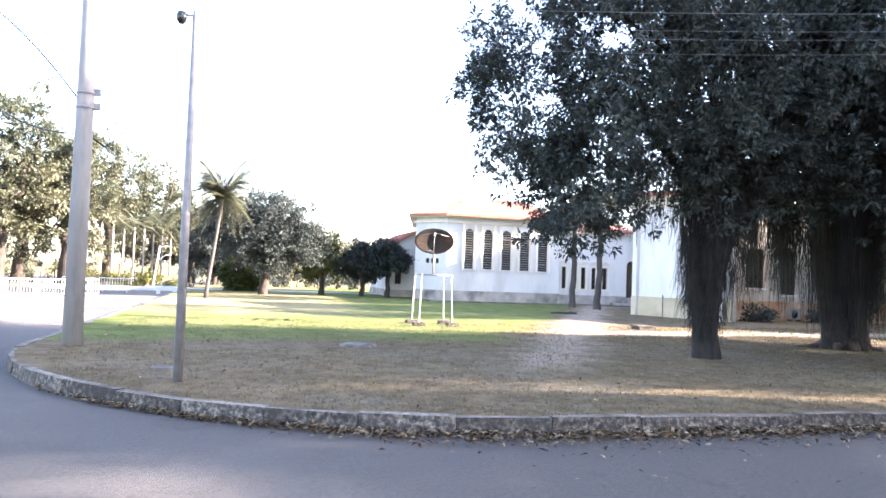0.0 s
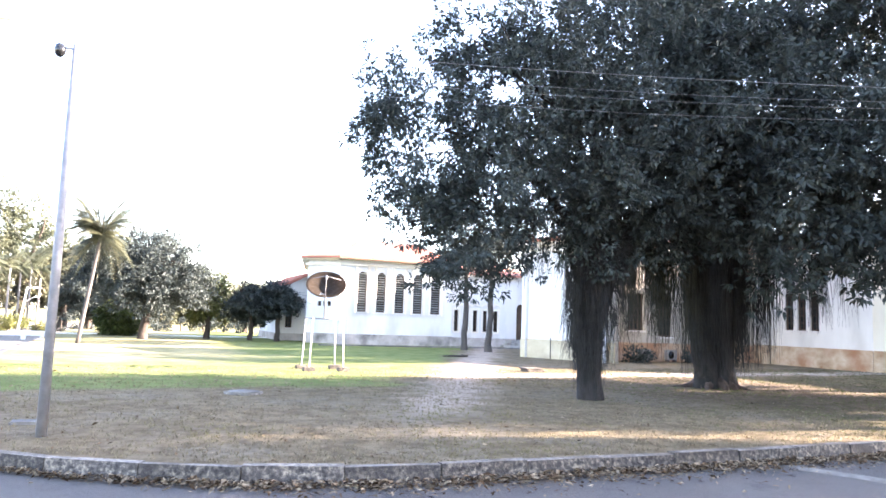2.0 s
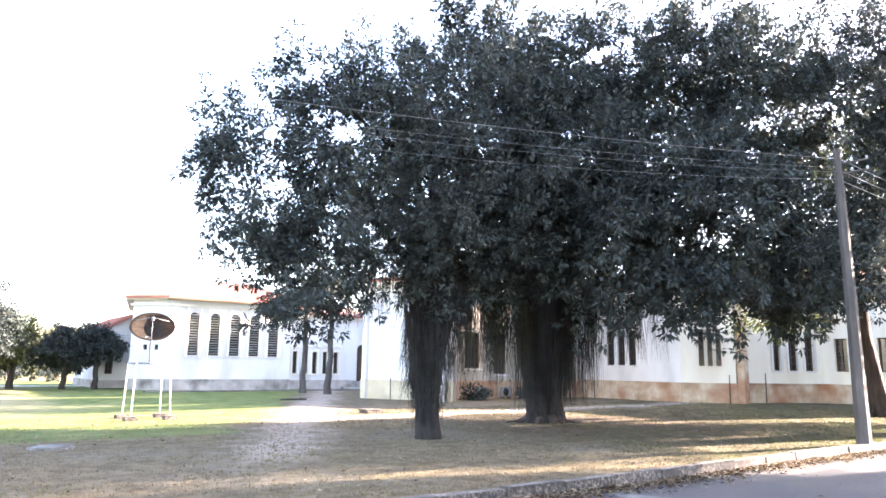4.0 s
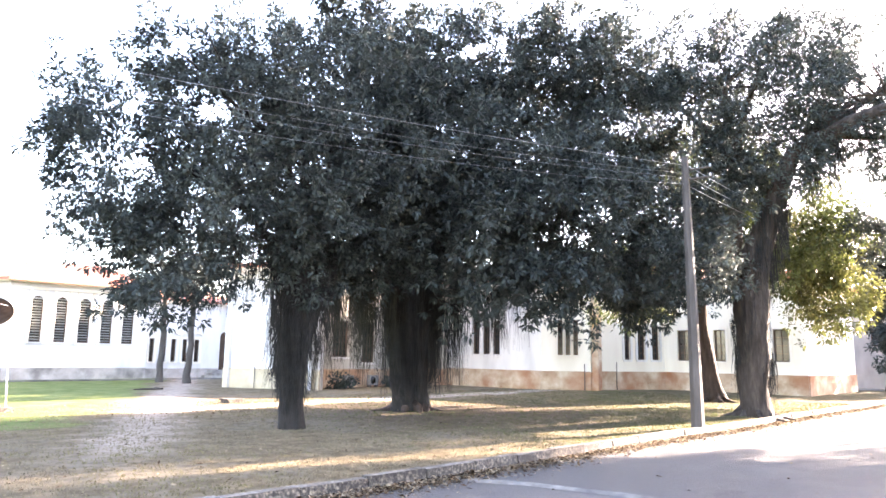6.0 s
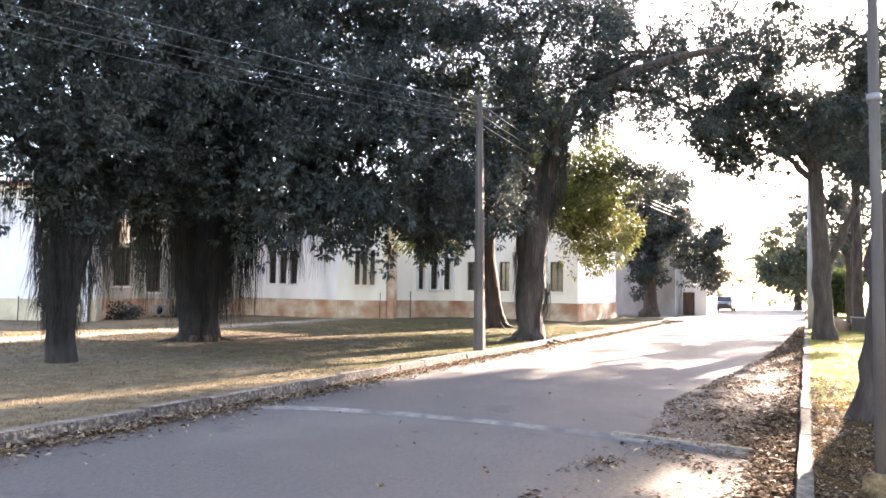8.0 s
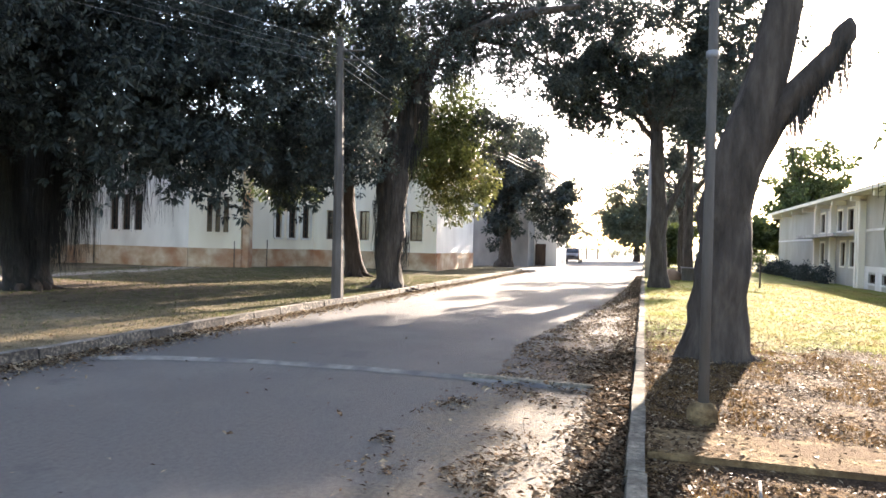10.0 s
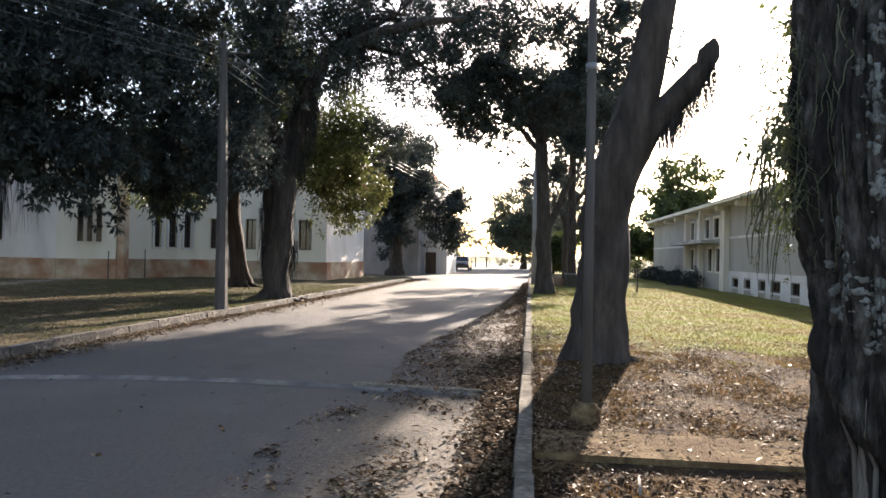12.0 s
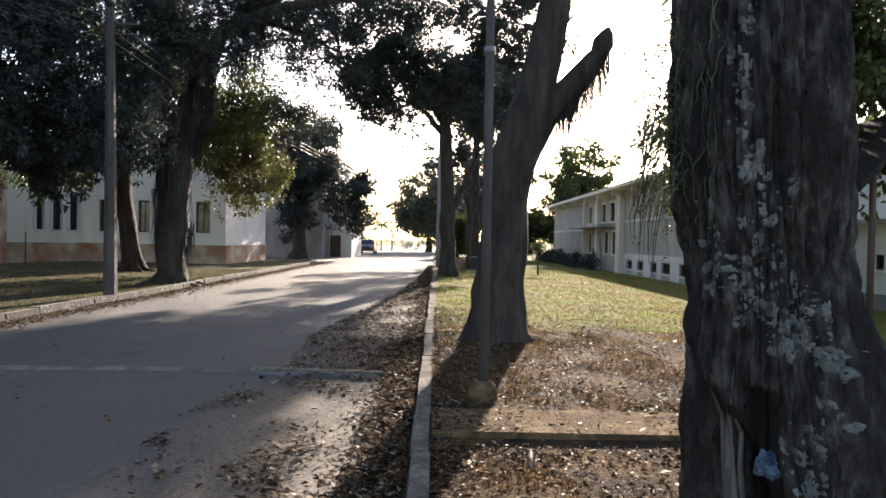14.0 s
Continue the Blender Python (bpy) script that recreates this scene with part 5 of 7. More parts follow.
t7 = tree("slim_tree", "slim dark tree beside the kerb", "trees on the verge")
trunk_mesh(t7, [flare((28.3, -0.85, 0.1), (28.3, -0.6, 6.0), 0.30, 0.22, seed=19), flare((28.3, -0.75, 2.2), (28.2, -1.9, 5.0), 0.14, 0.08, spread=1.0, seed=20)], BARK, 17)
limbs(t7, [(28.3, -0.6, 5.6)], [(28.2, 2.0, 7.4), (28.4, 0.6, 9.4), (28, -1.4, 8.4), (29.5, 1.2, 8.6)], 0.13, BARK, 27, 6)
crown("crown", thick([((28.3, 1.5, 7.7), (1.8, 1.5, 1.7), 420), ((28.2, 3.0, 7.9), (1.5, 1.2, 1.2), 150), ((28.4, -0.2, 9.6), (2.4, 2.4, 2.0), 620), ((28.2, -2.2, 7.4), (1.9, 1.6, 2.0), 420), ((27.6, -3.3, 9.9), (2.0, 1.8, 1.5), 380), ((28.6, 2.2, 9.8), (1.8, 1.6, 1.3), 260)], 1.6), 14, 0.18, 0.037, 0.15, LEAF, t7, 38, shell=0.25, each=13)

# Trees added behind the others, crowns placed to shade the near road.
for kx, ky, kz, ks, kn in ((42.5, -2.6, 5.6, 171, 300), (48.0, -2.6, 5.6, 172, 300), (37.6, -2.4, 8.8, 173, 1250)):
    tv = tree("verge_shade_tree", "tall dark-leaved tree added on the verge to shade the road", "trees on the verge")
    trunk_mesh(tv, [flare((kx, ky, 0.0), (kx + 0.1, ky + 0.1, kz - 1.5), 0.26, 0.17, seed=ks)], BARK, ks, sides=12)
    limbs(tv, [(kx + 0.1, ky + 0.1, kz - 1.8)], [(kx - 1.5, ky - 0.8, kz), (kx + 1.6, ky + 0.5, kz + 0.3), (kx, ky + 1.5, kz + 0.8), (kx + 0.3, ky - 1.4, kz + 1.0)], 0.11, BARK, ks, 5)
    crown("crown", [((kx, ky, kz + 0.2), (3.2, 3.0, 1.8), kn), ((kx + 0.8, ky + 0.8, kz + 1.2), (2.2, 2.2, 1.4), int(kn * 0.36))], 13, 0.22, 0.05, 0.3, LEAF, tv, ks, shell=0.25)
    settle(tv, (kx, ky, 0.1))

BOLE = mat("old_rough_bark", [(0.32, (0.008, 0.007, 0.006)), (0.46, (0.030, 0.025, 0.021)), (0.58, (0.075, 0.064, 0.055)), (0.76, (0.17, 0.155, 0.14))], 15, 14, 0.95, 1.0, 30, stretch=(1, 1, 0.45), second=(0.022, 0.018, 0.015), second_scale=4.0, second_at=(0.46, 0.62), dist=0.06)

# lichen-covered trunk close to the camera
t8 = tree("lichen_tree", "old tree with lichen patches and a dark hollow", "trees on the verge")


def dent(th, z):
    """How deep the hollow is cut: 1 at its heart."""
    hz = max(0.0, 1 - ((z - 0.3) / 0.62) ** 2)
    return hz ** 0.4 * math.exp(-((th - 153 + 9 * (z - 0.5) - 2.5 * math.sin(9 * z)) / (12.5 - 5 * max(z - 0.45, 0))) ** 4) if hz > 0 else 0.0


def bole(th, z):
    """The near trunk's surface, from the angle round it (degrees) and the height."""
    a = radians(th)
    cx, cy = 3.70 - 0.035 * z, -1.975 + 0.072 * z
    back = 0.5 - 0.5 * math.cos(radians(th - 64))
    r = 0.385 - 0.018 * z + 0.12 * back * math.exp(-z / 0.35) + 0.03 * math.exp(-((z - 2.1) / 0.4) ** 2) - 0.03 * math.exp(-((z - 1.3) / 0.3) ** 2)
    low = max(0.0, 1.5 - z)
    r += 0.32 * low * math.exp(-((th - 240) / 36.0) ** 2)
    r += 0.035 * math.sin(3 * a + 0.6 * z) * math.exp(-0.15 * z) * back
    p = Vector((math.cos(a), math.sin(a), z * 0.3 + 0.35 * math.sin(a + z)))
    r += 0.05 * (0.35 - abs(noise.noise(p * 3.1)))
    p = Vector((math.cos(a) * 1.3, math.sin(a) * 1.3, z * 0.45))
    r += 0.055 * noise.noise(p * 2.1) + 0.03 * noise.noise(Vector((p.x * 6, p.y * 6, p.z * 1.6)))
    ridge = abs(noise.noise(Vector((p.x * 8.5 + 3, p.y * 8.5, p.z * 2.0))))
    r -= 0.034 * max(0.0, 0.3 - ridge) / 0.3
    r += 0.022 * noise.noise(Vector((p.x * 11, p.y * 11, z * 5))) + 0.012 * noise.noise(Vector((p.x * 26, p.y * 26, z * 14)))
    r -= 0.02 * max(0.0, 0.16 - abs(noise.noise(Vector((p.x * 15 + 7, p.y * 15, z * 3.2))))) / 0.16
    if 66 < th < 186:
        lip = 1.28 - (th - 80) * 0.0098 + 0.05 * math.sin(th * 0.11) + 0.04 * noise.noise(Vector((th * 0.09, z * 3, 2)))
        u = min(max((lip - z) / 0.07, 0), 1)
        fade = min(max((th - 70) / 25, 0), 1) * min(max((186 - th) / 14, 0), 1)
        r += fade * (0.035 * math.exp(-((z - lip - 0.09) / 0.09) ** 2) - 0.075 * u * u * (3 - 2 * u))
    r -= 0.2 * dent(th, z)
    return Vector((cx + r * math.cos(a), cy + r * math.sin(a), z))


NT8, NZ8 = 280, 290
zs8 = np.linspace(-0.15, 3.7, NZ8)
raw("trunk", [bole(360 * k / NT8, z) for z in zs8 for k in range(NT8)],
    [(i * NT8 + k, i * NT8 + (k + 1) % NT8, (i + 1) * NT8 + (k + 1) % NT8, (i + 1) * NT8 + k) for i in range(NZ8 - 1) for k in range(NT8)], BOLE, t8, "", True)
trunk_mesh(t8, [flare((3.58, -1.80, 3.45), (3.9, -2.1, 5.4), 0.33, 0.2, spread=1.0, seed=22), flare((3.57, -1.78, 3.4), (3.3, -1.2, 5.2), 0.22, 0.12, spread=1.0, seed=23)], BARK, 18, sides=20).name = "upper_stem"
limbs(t8, [(3.9, -2.1, 5.2), (3.3, -1.2, 5.0)], [(4.6, -3.0, 7.2), (3.0, -0.6, 7.0), (4.0, -2.0, 7.8), (2.6, -2.4, 7.0)], 0.12, BARK, 28, 5)
crown("crown", [((3.7, -1.9, 7.4), (2.2, 2.2, 1.2), 400)], 15, 0.16, 0.036, 0.36, LEAF, t8, 39, shell=0.2)


def lichen(th, z, size, seed):
    """A lobed crust of lichen lying on the trunk."""
    rnd = random.Random(seed)
    bm = bmesh.new()
    n = 22
    ph, ph2, sq = rnd.uniform(0, 6), rnd.uniform(0, 6), rnd.uniform(0.7, 1.5)

    def skin(t2, z2, lift):
        p = bole(t2, z2)
        return p + (p - Vector((3.7 - 0.035 * z2, -1.975 + 0.072 * z2, z2))).normalized() * lift

    mid_v = bm.verts.new(skin(th, z, 0.006))
    ring = []
    for k in range(n):
        a = 2 * math.pi * k / n
        s = size * (0.8 + 0.2 * math.sin(2 * a + ph) + 0.08 * math.sin(5 * a + ph2) + rnd.uniform(-0.11, 0.11))
        t2, z2 = th + math.degrees(s * math.cos(a) / 0.42), z + s * sq * math.sin(a)
        t3, z3 = th + math.degrees(0.5 * s * math.cos(a) / 0.42), z + 0.5 * s * sq * math.sin(a)
        ring.append((bm.verts.new(skin(t2, z2, 0.004 + rnd.uniform(-0.003, 0.003))), bm.verts.new(skin(t2, z2, -0.01)), bm.verts.new(skin(t3, z3, 0.005 + rnd.uniform(-0.002, 0.003)))))
    for k in range(n):
        a, b = ring[k], ring[(k + 1) % n]
        bm.faces.new((mid_v, a[2], b[2]))
        bm.faces.new((a[2], a[0], b[0], b[2]))
        bm.faces.new((a[0], a[1], b[1], b[0]))
    bmesh.ops.recalc_face_normals(bm, faces=bm.faces[:])
    part("lichen_patch", bm, LICHEN, t8, smooth=True)


rl = random.Random(5)
seeds = [(rl.gauss(151, 3) - 3 * (z - 2.2), z, 0.035) for z in (2.78, 2.66, 2.52, 2.36, 2.2, 2.05, 1.95, 1.86)]
seeds += [(th, 1.52 - (th - 118) * 0.0052 + rl.gauss(0, 0.09), 0.055) for th in np.linspace(118, 204, 25)]
seeds += [(rl.gauss(160, 6), z, 0.05) for z in (1.78, 1.7, 1.6, 1.5)]
seeds += [(rl.gauss(184, 5), z, 0.045) for z in (0.82, 0.74, 0.66, 0.58, 0.5, 0.4)]
for k, (th, z, w) in enumerate(seeds):
    for j in range(10):
        lichen(th + math.degrees(rl.gauss(0, w) / 0.42), z + rl.gauss(0, w), 0.004 + 0.02 * rl.random() ** 2.0 if j else rl.uniform(0.024, 0.05), 300 + 10 * k + j)
rw = random.Random(12)
for k in range(9):
    th = 120 + 2.4 * k + rw.uniform(-1, 1) if k < 7 else 168 + 3 * (k - 7)
    top = rw.uniform(0.6, 1.05) if k < 7 else 0.45
    pts = [bole(th + 1.2 * math.sin(j * 1.1 + k), -0.05 + (top + 0.05) * j / 7) for j in range(8)]
    pts = [p + (p - Vector((3.7, -2.0, p.z))).normalized() * rw.uniform(0.0, 0.02) for p in pts]
    r = rw.uniform(0.009, 0.022)
    tube("dead_wood_strip", pts, [r * rw.uniform(0.7, 1.3) * (1 - (j / 7) ** 3) + 0.002 for j in range(8)], PALEWOOD, t8, "grey splintered dead wood", 6, 0.6, k, False)
# Lining of the hollow: the cavity's shade is put in as near-black.
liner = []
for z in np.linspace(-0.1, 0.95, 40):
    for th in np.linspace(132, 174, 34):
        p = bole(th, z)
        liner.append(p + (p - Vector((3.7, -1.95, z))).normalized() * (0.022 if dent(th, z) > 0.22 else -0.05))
raw("hollow", liner, [(i * 34 + k, i * 34 + k + 1, (i + 1) * 34 + k + 1, (i + 1) * 34 + k) for i in range(39) for k in range(33)], HOLLOW, t8, "near-black lining giving the hollow its darkness", True)

# trailing epiphyte stems on the trunk's shoulder
rv = random.Random(8)
chunks, knots, outs = [], [], []
for k in range(95):
    th, z = rv.gauss(78, 12), rv.uniform(1.75, 2.6)
    p = bole(th, z)
    o = (p - Vector((3.6, -1.8, z))).normalized()
    ln, out = 0.06 + 0.4 * rv.random() ** 2, rv.uniform(0.01, 0.17)
    w = Vector((rv.uniform(-0.09, 0.09), rv.uniform(-0.09, 0.09), 0))
    c = [p, p + o * out * 0.6 + Vector((0, 0, 0.05)), p + o * out + w * 0.3 + Vector((0, 0, -ln * 0.15)), p + o * out * 1.3 + w * 0.7 + Vector((0, 0, -ln * 0.55)), p + o * out * 1.2 + w + Vector((0, 0, -ln))]
    chunks.append(tube_data(c, [0.0026, 0.0024, 0.002, 0.0015, 0.0008], 4))
    if k % 2:
        knots += [c[2], c[3], c[4]]
        outs += [o, o, o]
for k in range(34):
    th, z = rv.gauss(72, 9), rv.uniform(1.72, 2.25)
    p = bole(th, z)
    o = (p - Vector((3.6, -1.8, z))).normalized()
    ln, out = rv.uniform(0.16, 0.42), rv.uniform(0.05, 0.2)
    w = Vector((rv.uniform(-0.05, 0.05), rv.uniform(-0.05, 0.05), 0))
    c = [p, p + o * out * 0.6 + Vector((0, 0, 0.06)), p + o * out + w * 0.3, p + o * out * 1.2 + w * 0.7 + Vector((0, 0, -ln * 0.5)), p + o * out * 1.15 + w + Vector((0, 0, -ln))]
    chunks.append(tube_data(c, [0.0026, 0.003, 0.0034, 0.003, 0.001], 4))
for k in range(22):
    th, z = rv.uniform(92, 150), rv.uniform(1.85, 2.75)
    bend, ph, fall = rv.uniform(-10, 10), rv.uniform(0, 6), rv.uniform(0.18, 0.42)
    pts = []
    for j in range(10):
        zz = z - fall * j / 9
        p = bole(th + bend * (j / 9) ** 2 + 1.6 * math.sin(j * 0.55 + ph), zz)
        pts.append(p + (p - Vector((3.6, -1.8, zz))).normalized() * 0.014)
    chunks.append(tube_data(pts, [0.0024] * 9 + [0.001], 5))
v, f = merge(chunks)
tagged(raw("epiphyte", v, f, LEAF_HANG, t8, "thin trailing green stems", True), kind="stuff")
v = leaf_arrays(np.array(knots), np.array(outs), 4, 0.026, 0.006, 0.03, np.random.default_rng(4))
tagged(fast_mesh("leafy_spray", v, np.arange(len(v)).reshape(-1, 4), LEAF_OLIVE, t8, "sparse small leaves"), kind="stuff")

for ob, foot in ((hall, (13, 41, 0)), (annex, (8.2, 45, 0)), (wing, (20, 41, 0)), (block, (30, 22, 0)), (grey, (58, 12, 0)), (end, (60, 7.4, 0)), (south, (45, -14, -0.2)), (shed, (17, -15, -0.2)),
                 (t1, (8.75, 12.25, 0.14)), (t2, (13.9, 14.1, 0.16)), (t3, (20.85, 7.4, 0.14)), (t4, (26.65, 10.9, 0.16)), (t5, (50.2, 9.4, 0.1)), (t6, (10.45, -1.22, 0.1)), (t7, (28.3, -0.85, 0.1)), (t8, (3.72, -2.05, 0.08))):
    settle(ob, foot)


# ---- things on the lawn and verge ----
# slim steel pole with a dome camera
pole1 = empty("camera_pole", "slim galvanised steel pole with a dome camera on top", "pole", (-0.85, 9.55, 0.1))
tube("shaft", [(0, 0, 0), (0.0, 0, 2.4), (0.0, 0, 4.78)], [0.062, 0.052, 0.035], GALV, pole1, sides=14)
tube("arm", [(0, 0, 4.72), (-0.17, 0.0, 4.72)], 0.015, GALV, pole1)
tube("camera_dome", [(-0.17, 0, 4.60), (-0.17, 0, 4.64), (-0.17, 0, 4.69), (-0.17, 0, 4.75)], [0.03, 0.062, 0.07, 0.05], GLASS, pole1, "dark camera dome", sides=14)

# stout tapered utility pole
pole2 = empty("utility_pole", "stout tapered grey concrete utility pole with cables", "pole", (-2.93, 13.42, 0.1))
tube("shaft", [(0, 0, 0), (0, 0, 4.5), (0, 0, 9.0)], [0.165, 0.14, 0.115], POLE, pole2, sides=20)
for z in (4.15, 4.4, 6.1):
    tube("pole_band", [(0, 0, z), (0, 0, z + 0.05)], 0.165 - 0.0056 * z + 0.008, GALV, pole2, sides=20)
    box("bracket", 0.12, -0.03, z, 0.24, 0.03, z + 0.12, GALV, pole2)
tube("crossarm", [(-0.9, 0, 6.35), (0.9, 0, 6.35)], 0.04, OLDPOLE, pole2)

# old pole in the kerb by the trees
pole3 = empty("old_pole", "old weathered square utility pole leaning beside the kerb", "pole", (15.95, 6.85, 0.1))
tube("shaft", [(0, 0, 0), (0.02, 0.05, 3.3), (0.05, 0.12, 6.38)], [0.15, 0.115, 0.085], OLDPOLE, pole3, sides=6, smooth=False)
for z in (5.82, 6.05):
    tube("insulator_arm", [(0.05, 0.10, z), (0.2, -0.2, z + 0.04), (0.3, -0.42, z + 0.06)], 0.026, OLDPOLE, pole3)
    for k in (0.45, 0.95):
        tube("insulator", [(0.05 + 0.25 * k, 0.10 - 0.52 * k, z + 0.06), (0.05 + 0.25 * k, 0.10 - 0.52 * k, z + 0.14)], [0.03, 0.022], LOUVRE, pole3, sides=8)

# wires
def wires(name, label, spans, r=0.011):
    w = empty(name, label, "cable", spans[0][0])
    for a, b, sag, *own in spans:
        ob = tube("wire", bent(a, b, sag, 14), own[0] if own else r, WIRE if name != "service_wires" else GLASS, None, sides=5)
        ob.parent, ob.matrix_parent_inverse = w, Matrix.Translation(-Vector(spans[0][0]))
    return w


wires("overhead_wires", "thin sagging overhead wires between poles", [
    ((-2.9, 13.3, 6.25), (16.0, 6.95, 6.28), 0.22, 0.0048), ((-2.9, 13.3, 6.05), (16.0, 6.95, 6.08), 0.32, 0.0028), ((-2.9, 13.3, 5.95), (16.0, 6.95, 5.98), 0.36, 0.0028), ((-2.9, 13.3, 5.8), (16.0, 6.95, 5.82), 0.45, 0.0028)])
wires("road_wires", "thin overhead wires running along the road", [
    ((16.0, 6.95, 6.30), (39.5, 7.6, 6.95), 0.35), ((16.0, 6.95, 6.03), (39.5, 7.6, 6.75), 0.35), ((16.0, 6.95, 5.80), (39.5, 7.6, 6.55), 0.35), ((39.5, 7.6, 6.95), (60, 6.9, 7.6), 0.1), ((39.5, 7.6, 6.75), (60, 6.9, 7.3), 0.1), ((39.5, 7.6, 6.55), (60, 6.9, 7.0), 0.1)], 0.011)
wires("service_wires", "loose service cables hanging from the utility pole", [((-3.0, 13.36, 4.36), (-5.42, 15.0, 6.64), -0.2), ((-5.42, 15.0, 6.64), (-9.0, 17.5, 8.6), 0.1), ((-3.0, 13.37, 3.82), (-4.5, 14.3, 4.28), 0.12), ((-4.5, 14.3, 4.28), (-9.5, 17.0, 4.7), 0.1), ((-2.77, 13.42, 3.75), (-5.57, 52.0, 2.5), -1.0)], 0.015)

# satellite dish on its stand
dish = empty("satellite_dish", "rusty mesh satellite dish on a white steel stand with concrete feet", "satellite dish", (5.0, 19.65, 0.15))
for x in (-0.43, 0.43):
    for y in (-0.42, 0.42):
        k = 1.0 + 0.12
        tube("leg", [(x * k, y * k, 0.0), (x, y, 1.45)], 0.021, WHITE_STEEL, dish, sides=8)
        box("footing", x * k - 0.16, y * k - 0.14, -0.1, x * k + 0.16, y * k + 0.14, 0.13, KERB, dish, bevel=0.02)
for y in (-0.42, 0.42):
    tube("top_rail", [(-0.47, y, 1.45), (0.47, y, 1.45)], 0.024, GALV, dish)
for x in (-0.43, 0.43, 0.0):
    tube("top_rail", [(x, -0.45, 1.45), (x, 0.45, 1.45)], 0.028, GALV, dish)
tube("mast", [(0, 0, 1.45), (0, 0, 2.15)], 0.03, GALV, dish)
tilt = Matrix.Translation((0, 0, 2.33)) @ Euler((radians(43), 0, radians(-14))).to_matrix().to_4x4()
verts, faces = [], []
NR, NA, DR = 8, 40, 0.55
for i in range(NR + 1):
    for k in range(NA):
        r, a = DR * (i + 0.02) / NR, 2 * math.pi * k / NA
        verts.append(tilt @ Vector((r * math.cos(a), r * math.sin(a), 0.55 * r * r - 0.05)))
for i in range(NR):
    for k in range(NA):
        k2 = (k + 1) % NA
        if not (i in (4, 5) and 27 <= k <= 29 and (k + i) % 3):
            faces.append((i * NA + k, i * NA + k2, (i + 1) * NA + k2, (i + 1) * NA + k))
bowl = raw("bowl", verts, faces, RUST, dish, "rusty brown mesh bowl with torn patches", True)
so = bowl.modifiers.new("thickness", "SOLIDIFY")
so.thickness = 0.012
for k in range(12):
    a = 2 * math.pi * k / 12
    tube("rib", [tilt @ Vector((r * math.cos(a), r * math.sin(a), 0.55 * r * r - 0.046)) for r in (0.03, 0.2, 0.38, 0.55)], 0.009, OLDPOLE, dish, sides=5)
tube("rim", [tilt @ Vector((DR * math.cos(a), DR * math.sin(a), 0.55 * DR * DR - 0.05)) for a in np.linspace(0, 2 * math.pi, 41)], 0.014, RUST, dish, sides=6)
feed = tilt @ Vector((0, 0, 0.42))
for k in range(3):
    a = 2 * math.pi * k / 3 + 0.5
    tube("feed_strut", [tilt @ Vector((0.5 * math.cos(a), 0.5 * math.sin(a), 0.09)), feed], 0.008, GALV, dish, sides=5)
tube("feed_horn", [feed, tilt @ Vector((0, 0, 0.32))], 0.035, GALV, dish)

# flat covers and stones on the lawn
cover = empty("manhole_cover", "round concrete manhole cover sunk in the grass", "manhole cover", (2.05, 13.8, 0.16))
tube("ring", [(0, 0, -0.06), (0, 0, 0.035)], 0.36, KERB_TOP, cover, sides=28)
tube("lid", [(0, 0, 0.03), (0, 0, 0.05)], 0.29, JOINTC, cover, sides=28)
plate = box("concrete_plate", -0.2, -0.14, -0.03, 0.2, 0.14, 0.04, JOINTC, bevel=0.012)
plate.location = (-1.1, 10.55, 0.15)
tagged(plate, "small pale concrete slab lying in the dry grass", "slab")
stump = empty("inspection_box", "low concrete inspection box with a loose lid", "inspection box", (11.57, 19.25, 0.16))
box("body", -0.3, -0.25, -0.05, 0.3, 0.25, 0.09, KERB, stump, bevel=0.02)
box("lid", -0.34, -0.22, 0.092, 0.24, 0.28, 0.14, KERB, stump, bevel=0.015)

log = empty("fallen_branch", "dark fallen branch lying on the far lawn", "branch", (12.6, 27.2, 0.17))
tube("stem", [(-0.55, 0.1, 0.03), (-0.2, 0.0, 0.05), (0.2, 0.04, 0.04), (0.55, -0.05, 0.05)], [0.02, 0.035, 0.04, 0.03], BARK, log, sides=7)
tube("twig", [(0.2, 0.04, 0.05), (0.35, 0.2, 0.1), (0.6, 0.3, 0.06)], [0.02, 0.014, 0.006], BARK, log, sides=6)

# lamp post on the verge
post = empty("lamp_post", "thin grey metal post in a concrete footing", "post", (6.62, -0.77, 0.1))
tube("shaft", [(0, 0, 0.0), (0.1, 0.0, 2.0), (0.24, 0.0, 5.2)], [0.046, 0.042, 0.038], OLDPOLE, post, sides=14)
tube("footing", [(0, 0, -0.1), (0, 0, 0.04), (0, 0, 0.13), (0.01, 0, 0.17), (0.01, 0, 0.185)], [0.15, 0.135, 0.125, 0.10, 0.055], PATHC, post, sides=14, wobble=0.3, seed=4)
tube("clamp", [(0.16, 0, 3.15), (0.165, 0, 3.21)], 0.055, GALV, post, sides=12)

# concrete path slab across the verge
slab = box("path_slab", 5.5, -14, 0.0, 6.25, -0.31, 0.125, PATHC, bevel=0.01)
tagged(slab, "narrow concrete path crossing the leafy verge", "path", kind="structure")

# shallow gutter strip across the road
bm = bmesh.new()
gl = [(7.55, 6.4), (7.95, 5.6), (8.2, 4.5), (8.33, 3.1), (8.27, 1.7), (8.05, 0.15)]
lft = [bm.verts.new((x - 0.12, y, 0.004)) for x, y in gl]
mid = [bm.verts.new((x, y, 0.035)) for x, y in gl]
rgt = [bm.verts.new((x + 0.12, y, 0.004)) for x, y in gl]
